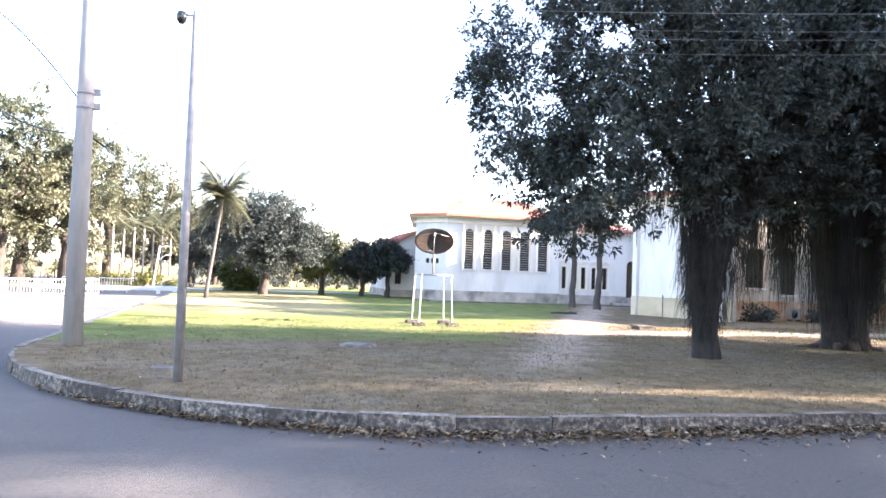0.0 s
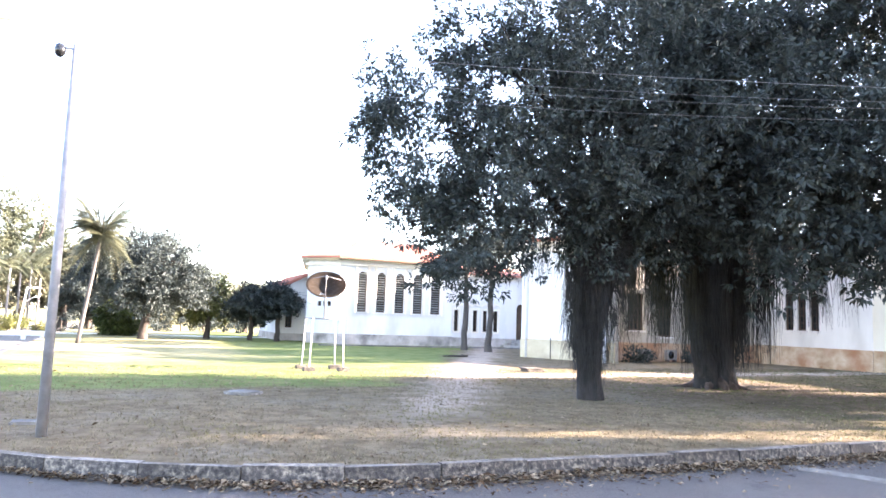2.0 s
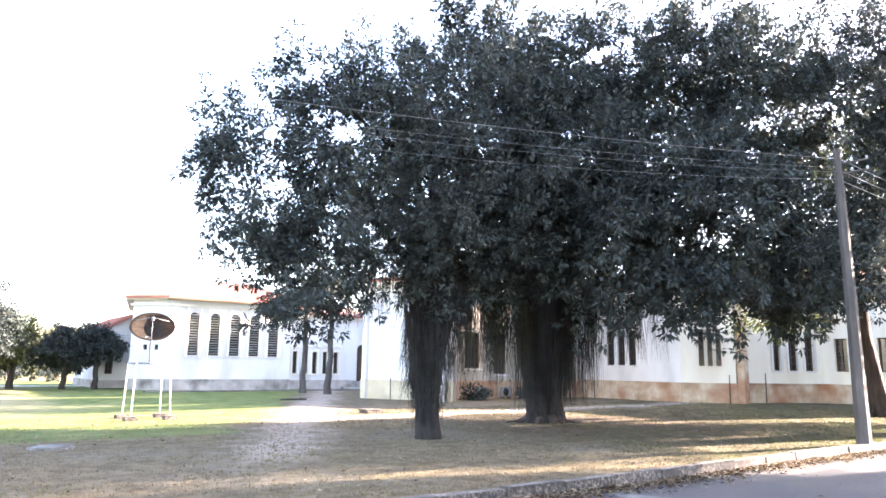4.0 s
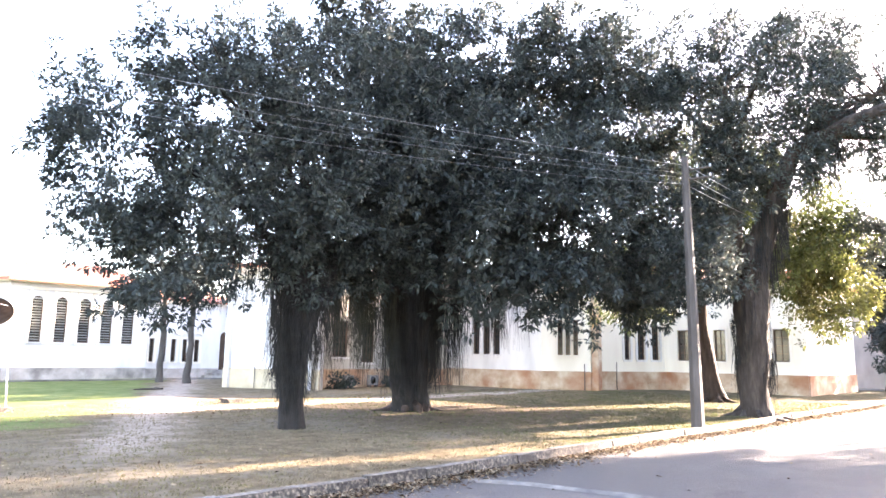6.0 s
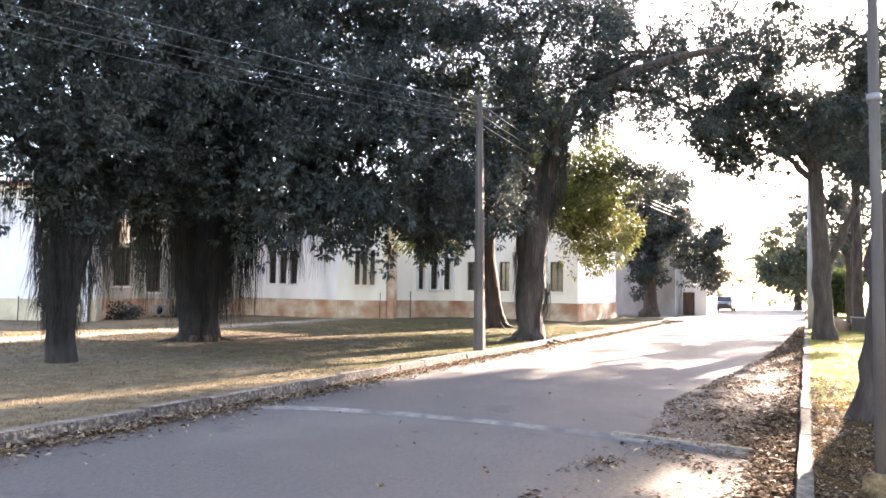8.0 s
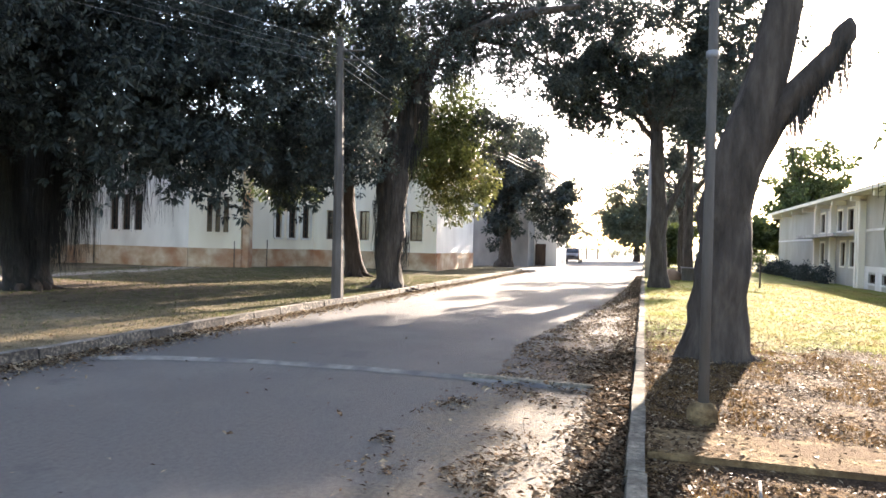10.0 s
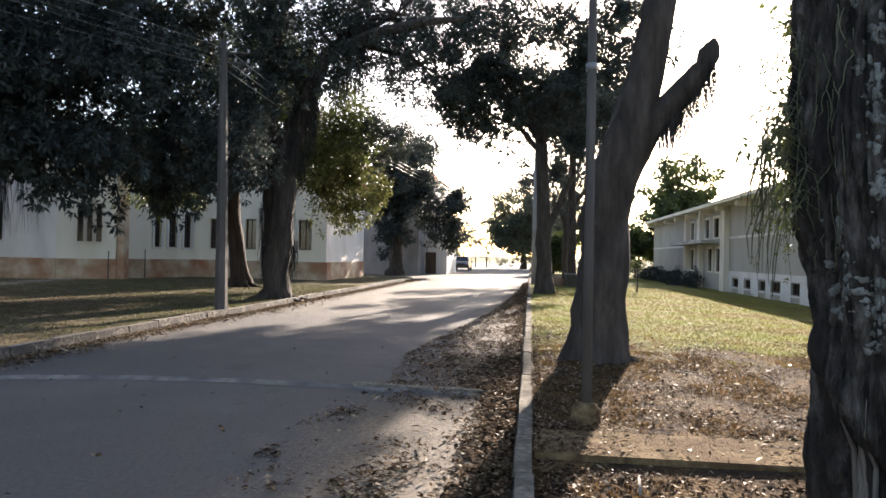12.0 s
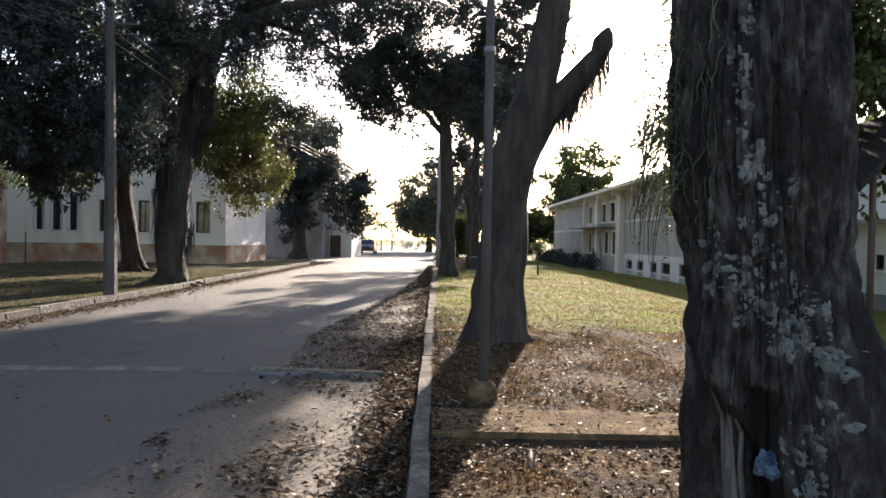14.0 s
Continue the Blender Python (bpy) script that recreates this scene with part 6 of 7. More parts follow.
for k in range(len(gl) - 1):
    bm.faces.new((lft[k], mid[k], mid[k + 1], lft[k + 1]))
    bm.faces.new((mid[k], rgt[k], rgt[k + 1], mid[k + 1]))
for f in bm.faces:
    if f.normal.z < 0:
        f.normal_flip()
joint = part("road_joint", bm, JOINTC)
kerb_run(joint, [(8.2, 1.75), (8.16, 1.25), (8.12, 0.7), (8.07, 0.1)], 1, 0.055, 0.13, 6, KERB_PALE, KERB_PALE)
tagged(joint, "raised pale concrete strip across the asphalt", "road joint", kind="structure")


# ---- parked car far down the road ----
def car(x, y, rz):
    c = empty("parked_car", "dark silver car parked beside the far building", "car", (x, y, 0))
    c.rotation_euler = (0, 0, rz)
    prof = [(-2.0, 0.35), (-2.02, 0.75), (-1.75, 0.9), (-1.15, 0.98), (-0.55, 1.42), (0.7, 1.45), (1.35, 1.0), (1.95, 0.92), (2.02, 0.6), (2.0, 0.35)]
    bm = bmesh.new()
    rows = []
    for yy, k in ((-0.78, 0.0), (-0.72, 1.0), (0.72, 1.0), (0.78, 0.0)):
        rows.append([bm.verts.new((px, yy * (1 if pz < 1 else 0.86), 0.35 + (pz - 0.35) * (1 if k else 0.93))) for px, pz in prof])
    for a, b in zip(rows, rows[1:]):
        for i in range(len(prof) - 1):
            bm.faces.new((a[i], a[i + 1], b[i + 1], b[i]))
    bm.faces.new(rows[0])
    bm.faces.new(rows[-1][::-1])
    bmesh.ops.recalc_face_normals(bm, faces=bm.faces[:])
    part("body", bm, CARPAINT, c)
    ws = [(-1.12, -0.58, 1.02), (-1.12, 0.58, 1.02), (-0.6, 0.54, 1.405), (-0.6, -0.54, 1.405)]
    ws += [(x - 0.025, y, z + 0.03) for x, y, z in ws]
    raw("windscreen", ws, [(4, 5, 6, 7), (3, 2, 1, 0), (0, 1, 5, 4), (1, 2, 6, 5), (2, 3, 7, 6), (3, 0, 4, 7)], GLASS, c)
    box("bumper", -2.1, -0.74, 0.32, -1.95, 0.74, 0.55, OLDPOLE, c, bevel=0.03)
    box("grille", -2.06, -0.3, 0.62, -2.0, 0.3, 0.76, GLASS, c)
    for yy in (-0.58, 0.58):
        tube("headlight", [(-2.06, yy, 0.74), (-1.95, yy, 0.74)], 0.09, LOUVRE, c, sides=12)
        for xx in (-1.25, 1.3):
            w = tube("wheel", [(xx, yy * 1.12, 0.31), (xx, yy * 1.38, 0.31)], 0.31, GLASS, c, sides=18)
            tube("rim", [(xx, yy * 1.385, 0.31), (xx, yy * 1.39, 0.31)], 0.18, GALV, w, sides=12)
    return c


car(72.0, 6.6, 0.0)

# ---- far trees and palms ----
def broad_tree(x, y, h, r, material, seed, label, leaf=0.3, clumps=420, trunk_h=None, name="broad_tree", group="far trees"):
    t = empty(name, label, "tree", (0, 0, 0), group)
    th = trunk_h or h * 0.35
    trunk_mesh(t, [flare((x, y, -0.1), (x + 0.1, y, th + 0.6), 0.045 * h, 0.03 * h, seed=seed)], BARK, seed, sides=9)
    rnd = random.Random(seed)
    tg = [(x + rnd.uniform(-0.6, 0.6) * r, y + rnd.uniform(-0.6, 0.6) * r, th + (h - th) * rnd.uniform(0.3, 0.8)) for k in range(5)]
    limbs(t, [(x + 0.05, y, th)], tg, 0.02 * h, BARK, seed, 4)
    zc = (th * 0.8 + h) / 2
    blobs = [((x, y, zc), (r * 0.85, r * 0.85, (h - th * 0.8) / 2), clumps // 2)]
    for k in range(5):
        a = 2 * math.pi * k / 5 + seed
        blobs.append(((x + 0.5 * r * math.cos(a), y + 0.5 * r * math.sin(a), zc + rnd.uniform(-0.3, 0.2) * (h - th)), (r * 0.5, r * 0.5, (h - th) * 0.28), clumps // 8))
    crown("crown", blobs, 12, leaf, leaf * 0.26, leaf * 1.3, material, t, seed, shell=0.5, bough=0.2 * r, each=10)
    settle(t, (x, y, 0.0))
    return t


broad_tree(0.62, 40.2, 5.7, 3.25, LEAF, 51, "round dark-leaved tree on the far lawn", 0.15, 4200, trunk_h=2.2)
broad_tree(4.0, 43.0, 4.0, 1.6, LEAF_YELLOW, 52, "small yellow-green tree beside the round tree", 0.22, 380)
broad_tree(6.35, 42.2, 3.6, 1.5, LEAF, 53, "small dark tree beside the annex", 0.15, 900, trunk_h=1.5)
broad_tree(7.75, 41.6, 3.75, 1.25, LEAF, 54, "small dark tree beside the annex", 0.15, 640, trunk_h=1.7)
for k, (x, y, h, r, m) in enumerate([(-14.6, 47, 12.0, 3.6, LEAF_FAR), (-11.6, 50, 11.0, 3.0, LEAF_FAR), (-19.5, 44, 10, 4, LEAF_FAR), (-12, 66, 12.5, 4.0, LEAF_FAR), (-8.6, 68, 10.5, 3.0, LEAF_FAR), (-5.5, 70, 8.0, 3.0, LEAF_FAR),
                                     (-3.0, 60, 5.6, 2.4, LEAF), (-24, 54, 12, 5, LEAF_FAR), (-17, 60, 13, 4.5, LEAF_FAR), (2.0, 66, 4.4, 2.6, LEAF_FAR), (6.5, 68, 4.6, 2.6, LEAF_FAR), (-0.6, 46, 2.2, 1.1, LEAF_OLIVE), (-17.2, 44, 6.4, 1.8, LEAF_YELLOW), (10, 70, 4.2, 2.4, LEAF_FAR), (-6.5, 75, 6.5, 3.4, LEAF)]):
    broad_tree(x, y, h, r, m, 60 + k, "tall hazy tree at the edge of the park", 0.26, 1050, name="park_tree", trunk_h=0.22 * h)
for k, (x, y, h, r) in enumerate([(98, -4.5, 10, 4.0), (76, -15.6, 12.5, 4.2), (71, -13.2, 6.6, 3.2), (80, -19, 8, 4), (60, -7.5, 4.0, 1.6), (62, -2.2, 3.4, 1.2), (18.5, -9.2, 9.5, 3.0), (110, 24, 7, 4), (112, 14, 4, 3)]):
    broad_tree(x, y, h, r, LEAF_OLIVE, 80 + k, "dark tree beyond the end of the road", 0.26 if x < 20 else 0.42, 1500 if x < 20 else 700, name="distant_tree")


broad_tree(90, 0.6, 9.8, 5.0, LEAF_FAR, 190, "broad dark tree beyond the end of the road", 0.34, 2200, name="distant_tree", trunk_h=2.6)


def shrub_row(name, label, pts, r, h, material, seed):
    """A run of low shrubs, one leafy mass with stems."""
    t = empty(name, label, "hedge")
    blobs = [((x, y, z + h * 0.5), (r, r, h * 0.55), 60) for x, y, z in pts]
    crown("foliage", blobs, 10, 0.16, 0.045, 0.2, material, t, seed, shell=0.2, bough=0.35, each=10)
    for x, y, z in pts:
        tube("stem", [(x, y, z - 0.1), (x, y, z + h * 0.5)], [0.05, 0.03], BARK, t, sides=6)
    settle(t, pts[0])


shrub_row("park_hedge", "clipped green hedge in front of the palm row", [(-10.5 + 0.8 * k, 52.5 + 0.25 * k, 0) for k in range(7)], 0.7, 0.9, LEAF_YELLOW, 131)
shrub_row("park_shrubs", "dark shrubs below the park trees", [(-19 + 1.25 * k, 53.5 + 0.5 * (k % 3), 0) for k in range(8)], 1.1, 1.7, LEAF_FAR, 132)
shrub_row("park_thicket", "dark thicket under the tall park trees", [(-27 + 2.4 * k, 60 + 0.9 * (k % 3), 0) for k in range(9)], 2.0, 3.6, LEAF, 136)
shrub_row("road_end_hedge", "hazy green scrub beyond the end of the road", [(97 + 1.5 * (k % 3), -6 + 2.3 * k, 0) for k in range(22)], 1.8, 2.3 , LEAF_FAR, 137)
shrub_row("lawn_shrubs", "dark shrubs behind the far lawn", [(-4.5 + 1.6 * k, 57 + 0.8 * (k % 2), 0) for k in range(9)], 1.2, 1.5, LEAF, 133)
shrub_row("wall_hedge", "dark hedge along the south building", [(47 + 1.5 * k, -10.4, -0.2) for k in range(16)], 0.8, 1.0, LEAF, 134)
shrub_row("recess_shrubs", "dark shrubs in front of the recess", [(19.9, 24.5, 0.1), (23.4, 24.7, 0.1)], 0.35, 0.6, LEAF, 135)


def palm(x, y, h, seed, lean=(0, 0), fronds=16, ln=1.7, label="slender palm with drooping fronds", name="palm", bark=POLE):
    p = empty(name, label, "palm tree", (0, 0, 0), "palms")
    rnd = random.Random(seed)
    top = Vector((x + lean[0], y + lean[1], h))
    tube("trunk", bent((x, y, -0.1), top, 0, 6), [0.10, 0.085, 0.08, 0.076, 0.074, 0.072, 0.07], bark, p, sides=10)
    vs, fs = [], []
    for k in range(fronds):
        a = 2 * math.pi * k / fronds + rnd.uniform(-0.2, 0.2)
        up = rnd.uniform(-0.5, 2.4)
        d = Vector((math.cos(a), math.sin(a), 0))
        side = Vector((-d.y, d.x, 0))
        spine = [top + d * ln * t + Vector((0, 0, ln * (up * t - 1.0 * t * t))) for t in np.linspace(0, 1, 9)]
        for i in range(1, 9):
            for s in (-1, 1):
                for o in (0.0, 0.33, 0.66):
                    b = spine[i - 1].lerp(spine[i], o)
                    l = 0.58 * math.sin(math.pi * (i + o) / 9.6 + 0.25) * ln / 1.7
                    tip = b + side * s * l + d * 0.16 + Vector((0, 0, -0.5 * l))
                    w = d * 0.034
                    n0 = len(vs)
                    vs += [b - w, b + w, tip + w * 0.3, tip - w * 0.3]
                    fs.append((n0, n0 + 1, n0 + 2, n0 + 3))
        v, f = tube_data(spine, [0.02 - 0.0018 * i for i in range(9)], 4)
        n0 = len(vs)
        vs += v
        fs += [tuple(i + n0 for i in q) for q in f]
    raw("frond_crown", vs, fs, LEAF_FAR, p)
    settle(p, (x, y, 0.0))
    return p


palm(-2.05, 34.0, 4.85, 91, (0.6, 0.1), fronds=46, ln=1.45, bark=OLDPOLE)
for k in range(8):
    palm(-10.4 + 0.52 * k, 54.5 + 1.3 * k, 4.6, 92 + k, label="pale-trunked palm in a long row", fronds=12, ln=1.6, name="row_palm")
for k, (x, y, h) in enumerate([(92, 8.4, 3.6), (93, 6.9, 3.4), (95, 5.6, 6.2)]):
    palm(x, y, h, 105 + k, label="small palm at the end of the road", fronds=22, ln=1.9, bark=BARK, name="distant_palm")


# ---- barriers, benches, posts and other things far off ----
def barrier(x, y, rz, w=1.6, h=0.78):
    b = empty("crowd_barrier", "white steel crowd barrier with upright bars", "barrier", (x, y, 0.0), "barriers across the side road")
    b.rotation_euler = (0, 0, rz)
    for z in (0.12, h):
        tube("rail", [(-w / 2, 0, z), (w / 2, 0, z)], 0.022, WHITEPAINT, b)
    for k in range(13):
        xx = -w / 2 + w * k / 12
        tube("bar", [(xx, 0, 0.12), (xx, 0, h)], 0.011 if 0 < k < 12 else 0.022, WHITEPAINT, b, sides=6)
    for xx in (-w / 2 + 0.2, w / 2 - 0.2):
        tube("foot", [(xx, -0.25, 0.02), (xx, 0, 0.12), (xx, 0.25, 0.02)], 0.018, WHITEPAINT, b)


for k in range(4):
    barrier(-10.6 + 1.0 * k, 33.2 + 1.0 * k, 0.75)
barrier(-7.2, 42.0, 0.2)
barrier(-8.9, 41.6, 0.15)
bench = empty("concrete_bench", "low white concrete bench beside the side road", "bench", (-4.5, 41.5, 0))
box("seat", -0.6, -0.2, 0.34, 0.6, 0.2, 0.44, WHITEPAINT, bench, bevel=0.015)
for xx in (-0.42, 0.42):
    box("leg", xx - 0.09, -0.17, -0.05, xx + 0.09, 0.17, 0.336, WHITEPAINT, bench, bevel=0.01)
edge_n = box("far_kerb", -13, 46.9, 0, 34, 47.1, 0.22, WHITEPAINT, bevel=0.02)
tagged(edge_n, "low white-painted kerb behind the far lawn", "kerb", kind="structure")
lamp = empty("street_lamp", "leaning white street lamp with two curved arms", "street lamp", (-6.55, 52, 0))
tube("shaft", [(0, 0, 0), (0.35, 0, 2.9)], [0.07, 0.045], WHITEPAINT, lamp)
tube("arm", [(0.2, 0, 1.9), (0.8, 0, 2.3), (1.1, 0, 2.3)], 0.025, WHITEPAINT, lamp)
tube("arm", [(0.33, 0, 2.8), (0.7, 0, 2.9), (0.95, 0, 2.88)], 0.03, WHITEPAINT, lamp)
box("lamp_head", 0.9, -0.08, 2.82, 1.2, 0.08, 2.9, GALV, lamp, bevel=0.02)

pole4 = empty("verge_pole", "pale concrete pole beside the kerb", "pole", (38.6, -0.45, 0.1))
tube("shaft", [(0, 0, -0.1), (0, 0, 3.5), (0, 0, 7.2)], [0.16, 0.13, 0.1], POLE, pole4, sides=12)
bin_ = empty("waste_skip", "grey metal skip beside an orange sand heap", "skip", (36.2, -2.5, 0.1))
bm = box_bm(-0.55, -0.5, 0.0, 0.55, 0.5, 0.62, 0.02)
for v in bm.verts:
    if v.co.z < 0.3:
        v.co.x *= 0.8
part("tub", bm, OLDPOLE, bin_)
tube("lid_rail", [(-0.57, -0.5, 0.64), (0.57, -0.5, 0.64), (0.57, 0.5, 0.64), (-0.57, 0.5, 0.64), (-0.57, -0.5, 0.64)], 0.025, GALV, bin_)
bm = bmesh.new()
bmesh.ops.create_uvsphere(bm, u_segments=20, v_segments=10, radius=0.6)
for v in bm.verts:
    v.co.z = max(v.co.z, -0.1) * 0.9 + 0.08 * noise.noise(v.co * 4)
heap = part("sand_heap", bm, DIRT, None, smooth=True)
heap.location = (36.4, -1.5, 0.1)
tagged(heap, "small orange heap of sand on the grass", "sand heap")
stake = empty("staked_sapling", "thin young sapling tied to a stake", "sapling", (32.6, -5.0, 0.05))
tube("stem", [(0, 0, -0.05), (0.03, 0, 0.8), (0, 0, 1.5)], [0.025, 0.02, 0.01], BARK, stake)
tube("stake", [(0.06, 0.03, -0.05), (0.06, 0.03, 1.0)], 0.02, PALEWOOD, stake)
crown("foliage", [((0, 0, 1.4), (0.45, 0.45, 0.35), 40)], 10, 0.11, 0.03, 0.14, LEAF_OLIVE, stake, 140, shell=0.1, bough=0.2, each=8)

# dark shelter behind the lichen tree
hut = empty("garden_shelter", "small open shelter with a dark tiled roof", "shelter", (16.3, -10.6, -0.15))
hut.scale = (1.0, 1.0, 1.45)
for xx, yy in ((-1.0, 1.0), (1.0, 1.0), (-1.0, -1.0), (1.0, -1.0)):
    tube("post", [(xx, yy, -0.1), (xx, yy, 2.3)], 0.07, WOODDARK, hut, sides=8)
ROOFDARK = mat("mossy_dark_tiles", [(0.3, (0.012, 0.010, 0.008)), (0.7, (0.04, 0.032, 0.026))], 5, 6, 0.95, 0.6, 20)
for sg in (-1, 1):
    bm = bmesh.new()
    q = [(-1.5, 1.55 * sg, 2.1), (1.5, 1.55 * sg, 2.1), (1.5, 0, 3.3), (-1.5, 0, 3.3)]
    hi = [bm.verts.new(v) for v in q]
    lo = [bm.verts.new((v[0], v[1], v[2] - 0.1)) for v in q]
    bm.faces.new(hi)
    bm.faces.new(lo[::-1])
    for k in range(4):
        bm.faces.new((hi[k], lo[k], lo[(k + 1) % 4], hi[(k + 1) % 4]))
    bmesh.ops.recalc_face_normals(bm, faces=bm.faces[:])
    part("roof_plane", bm, ROOFDARK, hut)
tube("beam", [(-1.0, 1.0, 2.2), (1.0, 1.0, 2.2)], 0.06, WOODDARK, hut)
tube("beam", [(-1.0, -1.0, 2.2), (1.0, -1.0, 2.2)], 0.06, WOODDARK, hut)

# blue rag stuffed in the hollow, white stick on the ground
bm = bmesh.new()
bmesh.ops.create_icosphere(bm, subdivisions=4, radius=0.048)
for v in bm.verts:
    n1 = abs(noise.noise(v.co * 20)) * 2 - 0.5 + 0.8 * noise.noise(v.co * 45)
    v.co *= 1 + 0.5 * n1
    v.co.z *= 1.25
rag = part("blue_rag", bm, RAG, None, smooth=False)
rag.location = Vector((3.36, -1.79, 0.58))
tagged(rag, "crumpled pale blue rag stuffed in the tree's hollow", "rag")
stick = tube("white_stick", [(4.72, -0.95, 0.12), (4.98, -0.98, 0.14)], 0.009, JOINTC)
tagged(stick, "short white stick lying in the leaves", "stick")


# ---- leaf litter ----
def litter(name, label, n, place, size, seed, z0=0.008, lift=0.03, pale=0.22):
    rng = np.random.default_rng(seed)
    p = place(rng, n)
    n = len(p)
    a = rng.uniform(0, 2 * math.pi, n)
    d = np.stack([np.cos(a), np.sin(a), rng.normal(size=n) * 0.25], 1)
    s = np.stack([-np.sin(a), np.cos(a), rng.normal(size=n) * 0.35], 1)
    ln = (size * np.exp(rng.normal(size=n) * 0.38))[:, None]
    c = np.concatenate([p[:, :2], (p[:, 2] + z0 + rng.uniform(0, lift, n))[:, None]], 1)
    up = np.array([0, 0, 1.0])
    v = np.stack([c - d * ln, c + s * ln * 0.38 + up * ln * 0.18, c + d * ln, c - s * ln * 0.38 + up * ln * 0.18], 1).reshape(-1, 3)
    ob = fast_mesh(name, v, np.arange(len(v)).reshape(-1, 4), LITTER)
    ob.data.materials.append(LITTER_PALE)
    ob.data.polygons.foreach_set("material_index", (rng.uniform(0, 1, n) < pale).astype(np.int32))
    return tagged(ob, label, "leaves", kind="stuff")


def clustered(p, rng, floor):
    """Thin out evenly strewn points so that they lie in drifts."""
    d = np.array([noise.noise(Vector((a * 1.6, b * 1.6, 9.0))) + 0.6 * noise.noise(Vector((a * 5, b * 5, 2.0))) for a, b in p[:, :2]])
    return p[rng.uniform(0, 1, len(p)) < np.clip(0.5 + 1.3 * d, floor, 1)]


def along_north(rng, n):
    pts = np.array(resample(EDGE[4:], 0.1))
    pts = pts[pts[:, 0] > -2.5]
    i = (len(pts) * rng.uniform(0, 1, n) ** 1.15).astype(int).clip(0, len(pts) - 2)
    t = pts[i + 1] - pts[i]
    t /= np.linalg.norm(t, axis=1, keepdims=True)
    nrm = np.stack([t[:, 1], -t[:, 0]], 1)
    off = rng.exponential(0.16, (n, 1)) * np.clip((pts[i, :1] + 1.5) / 4, 0.12, 1)
    q = pts[i] + nrm * (0.02 + off) + t * rng.uniform(-0.1, 0.1, (n, 1))
    keep = rng.uniform(0, 1, n) < np.clip((q[:, 0] + 2.5) / 4.5, 0.05, 1)
    return np.concatenate([q, np.zeros((n, 1))], 1)[keep]


def along_south(rng, n):
    x = np.where(rng.uniform(0, 1, n) < 0.12, rng.uniform(-9, 2.4, n), 2 + 40 * rng.uniform(0, 1, n) ** 1.7)
    w = np.interp(x, [2, 7.4, 8.2, 11, 15, 20, 30, 42], [1.9, 1.9, 1.5, 1.75, 1.4, 0.9, 0.45, 0.25])
    y = np.where(rng.uniform(0, 1, n) < np.where(x < 8, 0.5, 0.3), rng.exponential(0.13, n), w * rng.uniform(0, 1, n) ** 1.15)
    heap = np.array([noise.noise(Vector((p * 1.1, q * 1.8, 4.0))) for p, q in zip(x, y)])
    keep = (y < 0.4) | (x > 7.9) | (heap > 0.12) | (rng.uniform(0, 1, n) < 0.06)
    x, y = x[keep], y[keep] - 0.13
    return clustered(np.stack([x, y, np.where(y < 0.25, 0.02, 0.0)], 1), rng, 0.24)


def on_verge(rng, n):
    x = np.where(rng.uniform(0, 1, n) < 0.12, rng.uniform(-9, 2.4, n), 2.2 + 15 * rng.uniform(0, 1, n) ** 1.35)
    y = -0.32 - 10 * rng.uniform(0, 1, n) ** 1.5
    on_slab = (x > 5.48) & (x < 6.27)
    edge = np.array([13.0 + 4.5 * noise.noise(Vector((a * 0.6, b * 0.9, 5))) + 2.0 * noise.noise(Vector((a * 2, b * 2.5, 5))) for a, b in zip(x, y)])
    keep = (rng.uniform(0, 1, n) < np.clip((edge - x) / 4.0 + 0.5, 0.06, 1)) & ~(on_slab & (rng.uniform(0, 1, n) < np.where(y > -1.1, 0.3, 0.78)))
    x, y, on_slab = x[keep], y[keep], on_slab[keep]
    z = np.array([verge_height(a, b) for a, b in zip(x, y)])
    return clustered(np.stack([x, y, np.where(on_slab, np.maximum(z, 0.122), z)], 1), rng, 0.3)


def on_lawn(rng, n):
    x = rng.uniform(-3, 30, n)
    y = 6.9 + 14 * rng.uniform(0, 1, n) ** 1.5
    keep = (x - KC[0]) ** 2 + (y - KC[1]) ** 2 < (KR - 0.3) ** 2
    keep |= ((x > KC[0]) & (y > 7.05)) | ((y > KC[1]) & (x > -3.4))
    x, y = x[keep], y[keep]
    return np.stack([x, y, np.array([lawn_height(a, b) for a, b in zip(x, y)])], 1)


def on_road(rng, n):
    x = 2.0 + 22 * rng.uniform(0, 1, n) ** 1.4
    return np.stack([x, rng.uniform(0.3, 6.4, n), 0 * x], 1)


litter("gutter_leaves", "dry brown leaves heaped along the kerb", 22000, along_north, 0.028, 201, lift=0.06, pale=0.5)
litter("verge_gutter_leaves", "dry brown leaves drifted over the road's edge", 125000, along_south, 0.021, 202, lift=0.03)
litter("kerb_drift", "thick drift of dry leaves against the kerb", 19000, lambda rng, n: np.stack([-3.0 + 14 * rng.uniform(0, 1, n), -0.13 + rng.exponential(0.12, n), 0.01 + 0 * rng.uniform(0, 1, n)], 1), 0.027, 206, lift=0.06, pale=0.08)
litter("verge_leaves", "dry brown leaves scattered over the verge", 190000, on_verge, 0.0175, 203, pale=0.19)
litter("lawn_leaves", "sparse dry leaves lying on the lawn", 3800, on_lawn, 0.022, 204, pale=0.4)
litter("road_leaves", "few dry leaves scattered over the asphalt", 240, on_road, 0.026, 205)


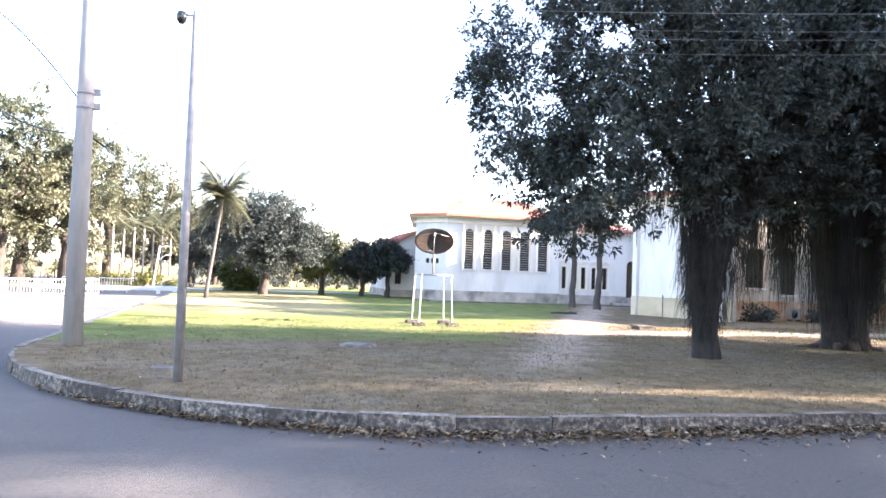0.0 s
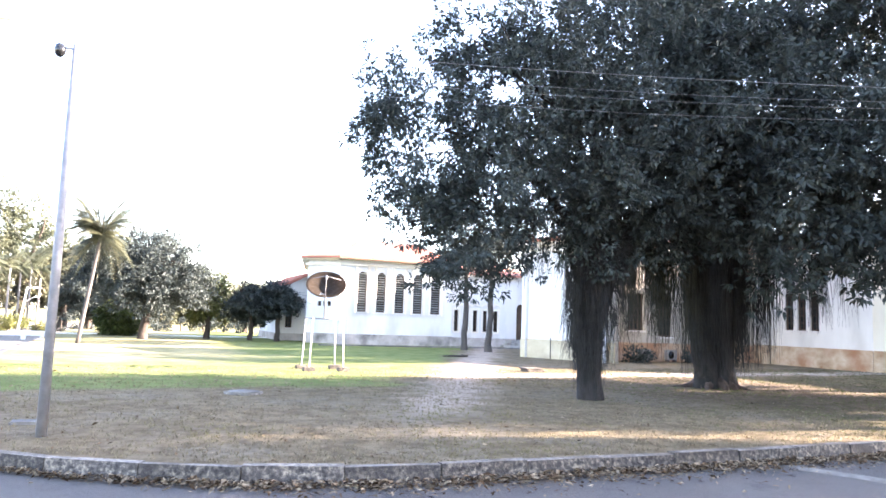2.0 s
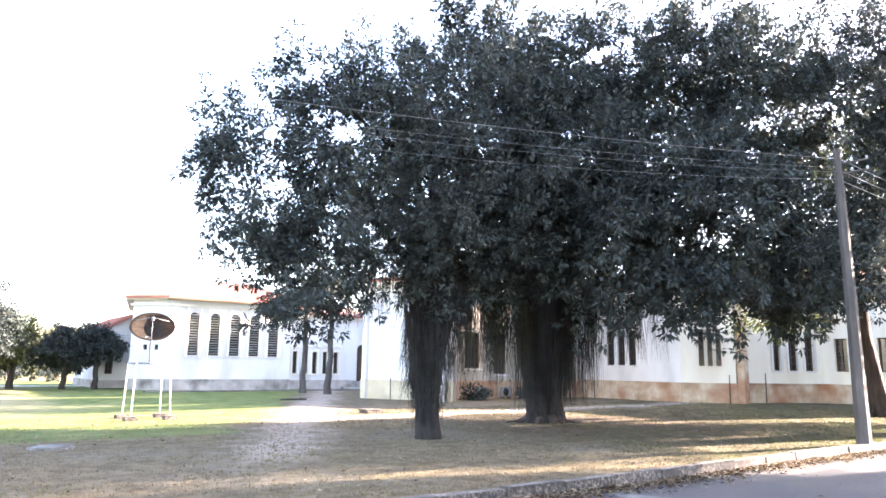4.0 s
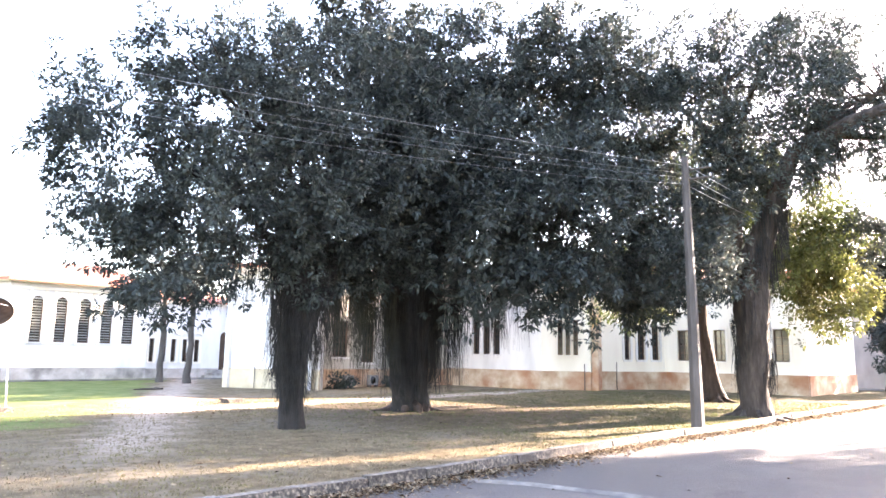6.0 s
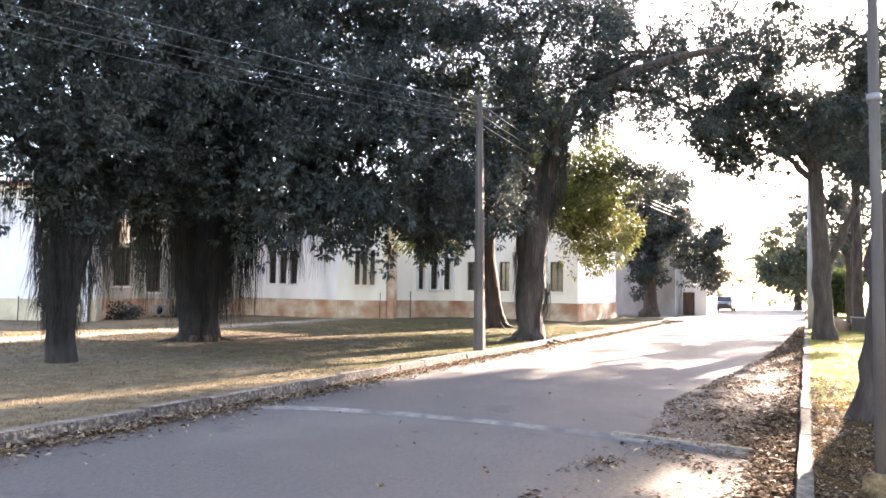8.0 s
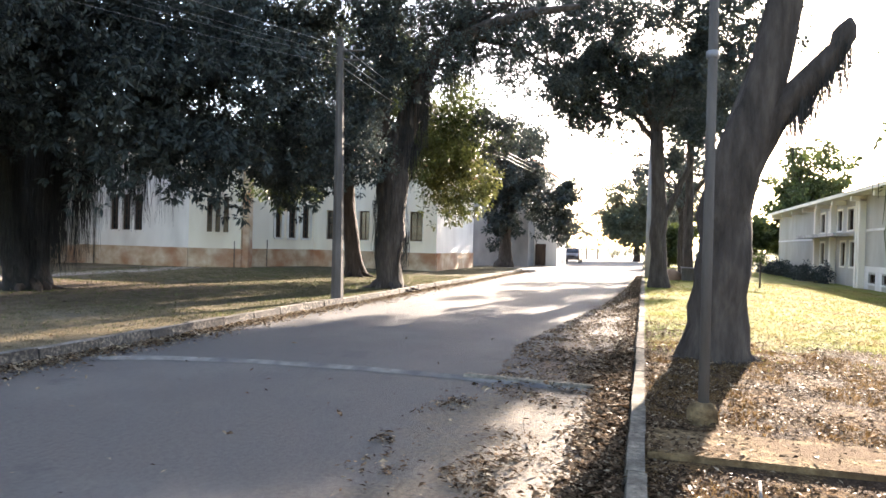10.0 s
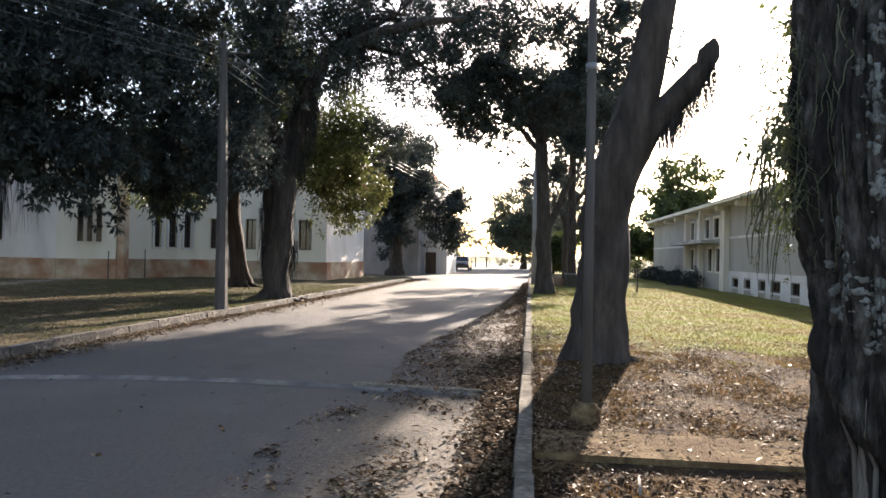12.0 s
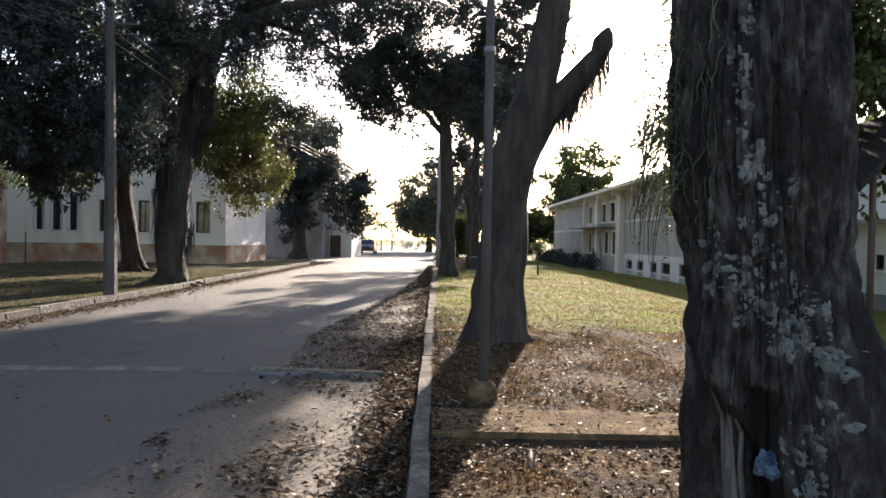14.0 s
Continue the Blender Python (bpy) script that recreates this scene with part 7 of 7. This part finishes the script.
# ---- grass ----
def tufts(name, label, p, height, seed, material):
    rng = np.random.default_rng(seed)
    p = np.repeat(p, 3, 0)
    n = len(p)
    p[:, :2] += rng.normal(size=(n, 2)) * 0.02
    a = rng.uniform(0, 2 * math.pi, n)
    w = np.stack([np.cos(a), np.sin(a), 0 * a], 1) * 0.006
    lean = np.concatenate([rng.normal(size=(n, 2)) * 0.5, np.ones((n, 1))], 1) * (height * rng.uniform(0.5, 1.3, n))[:, None]
    v = np.stack([p - w, p + w, p + lean + w * 0.2, p + lean - w * 0.2], 1).reshape(-1, 3)
    return tagged(fast_mesh(name, v, np.arange(len(v)).reshape(-1, 4), material), label, "grass", kind="stuff")


rg = np.random.default_rng(77)
lawn_at = on_lawn(rg, 42000)
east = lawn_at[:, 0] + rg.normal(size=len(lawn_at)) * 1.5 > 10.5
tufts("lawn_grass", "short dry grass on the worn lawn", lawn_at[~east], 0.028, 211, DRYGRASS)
tufts("shaded_grass", "short olive grass, darkened for the shade of the trees", lawn_at[east], 0.028, 213, SHADEGRASS)
gx, gy = 9.5 + 30 * rg.uniform(0, 1, 45000) ** 1.5, -0.35 - 10 * rg.uniform(0, 1, 45000)
gk = rg.uniform(0, 1, 45000) < np.clip((gx - np.array([12.4 + 4.5 * noise.noise(Vector((a * 0.6, b * 0.9, 5))) + 2.0 * noise.noise(Vector((a * 2, b * 2.5, 5))) for a, b in zip(gx, gy)])) / 3.0 + 0.5, 0.03, 1)
gx, gy = gx[gk], gy[gk]
tufts("verge_grass", "short sunlit grass on the verge", np.stack([gx, gy, np.array([verge_height(a, b) for a, b in zip(gx, gy)])], 1), 0.03, 212, GRASS)
STRAW = mat("rusty_straw", [(0.3, (0.095, 0.056, 0.024)), (0.7, (0.22, 0.142, 0.062))], 1.6, 5, 0.85, 0.0, island=0.4, transl=0.3, spec=0.1)
sx_, sy_ = 2.4 + 9.5 * rg.uniform(0, 1, 26000), -0.35 - 6.5 * rg.uniform(0, 1, 26000) ** 1.3
sk = np.array([noise.noise(Vector((a * 0.9, b * 1.3, 7))) + 0.5 * noise.noise(Vector((a * 3, b * 3, 1))) for a, b in zip(sx_, sy_)]) > 0.02
sk &= (sx_ < 5.45) | (sx_ > 6.3)
sx_, sy_ = sx_[sk], sy_[sk]
tufts("verge_straw", "short rust-brown dry grass between the fallen leaves", np.stack([sx_, sy_, np.array([verge_height(a, b) for a, b in zip(sx_, sy_)])], 1), 0.026, 214, STRAW)
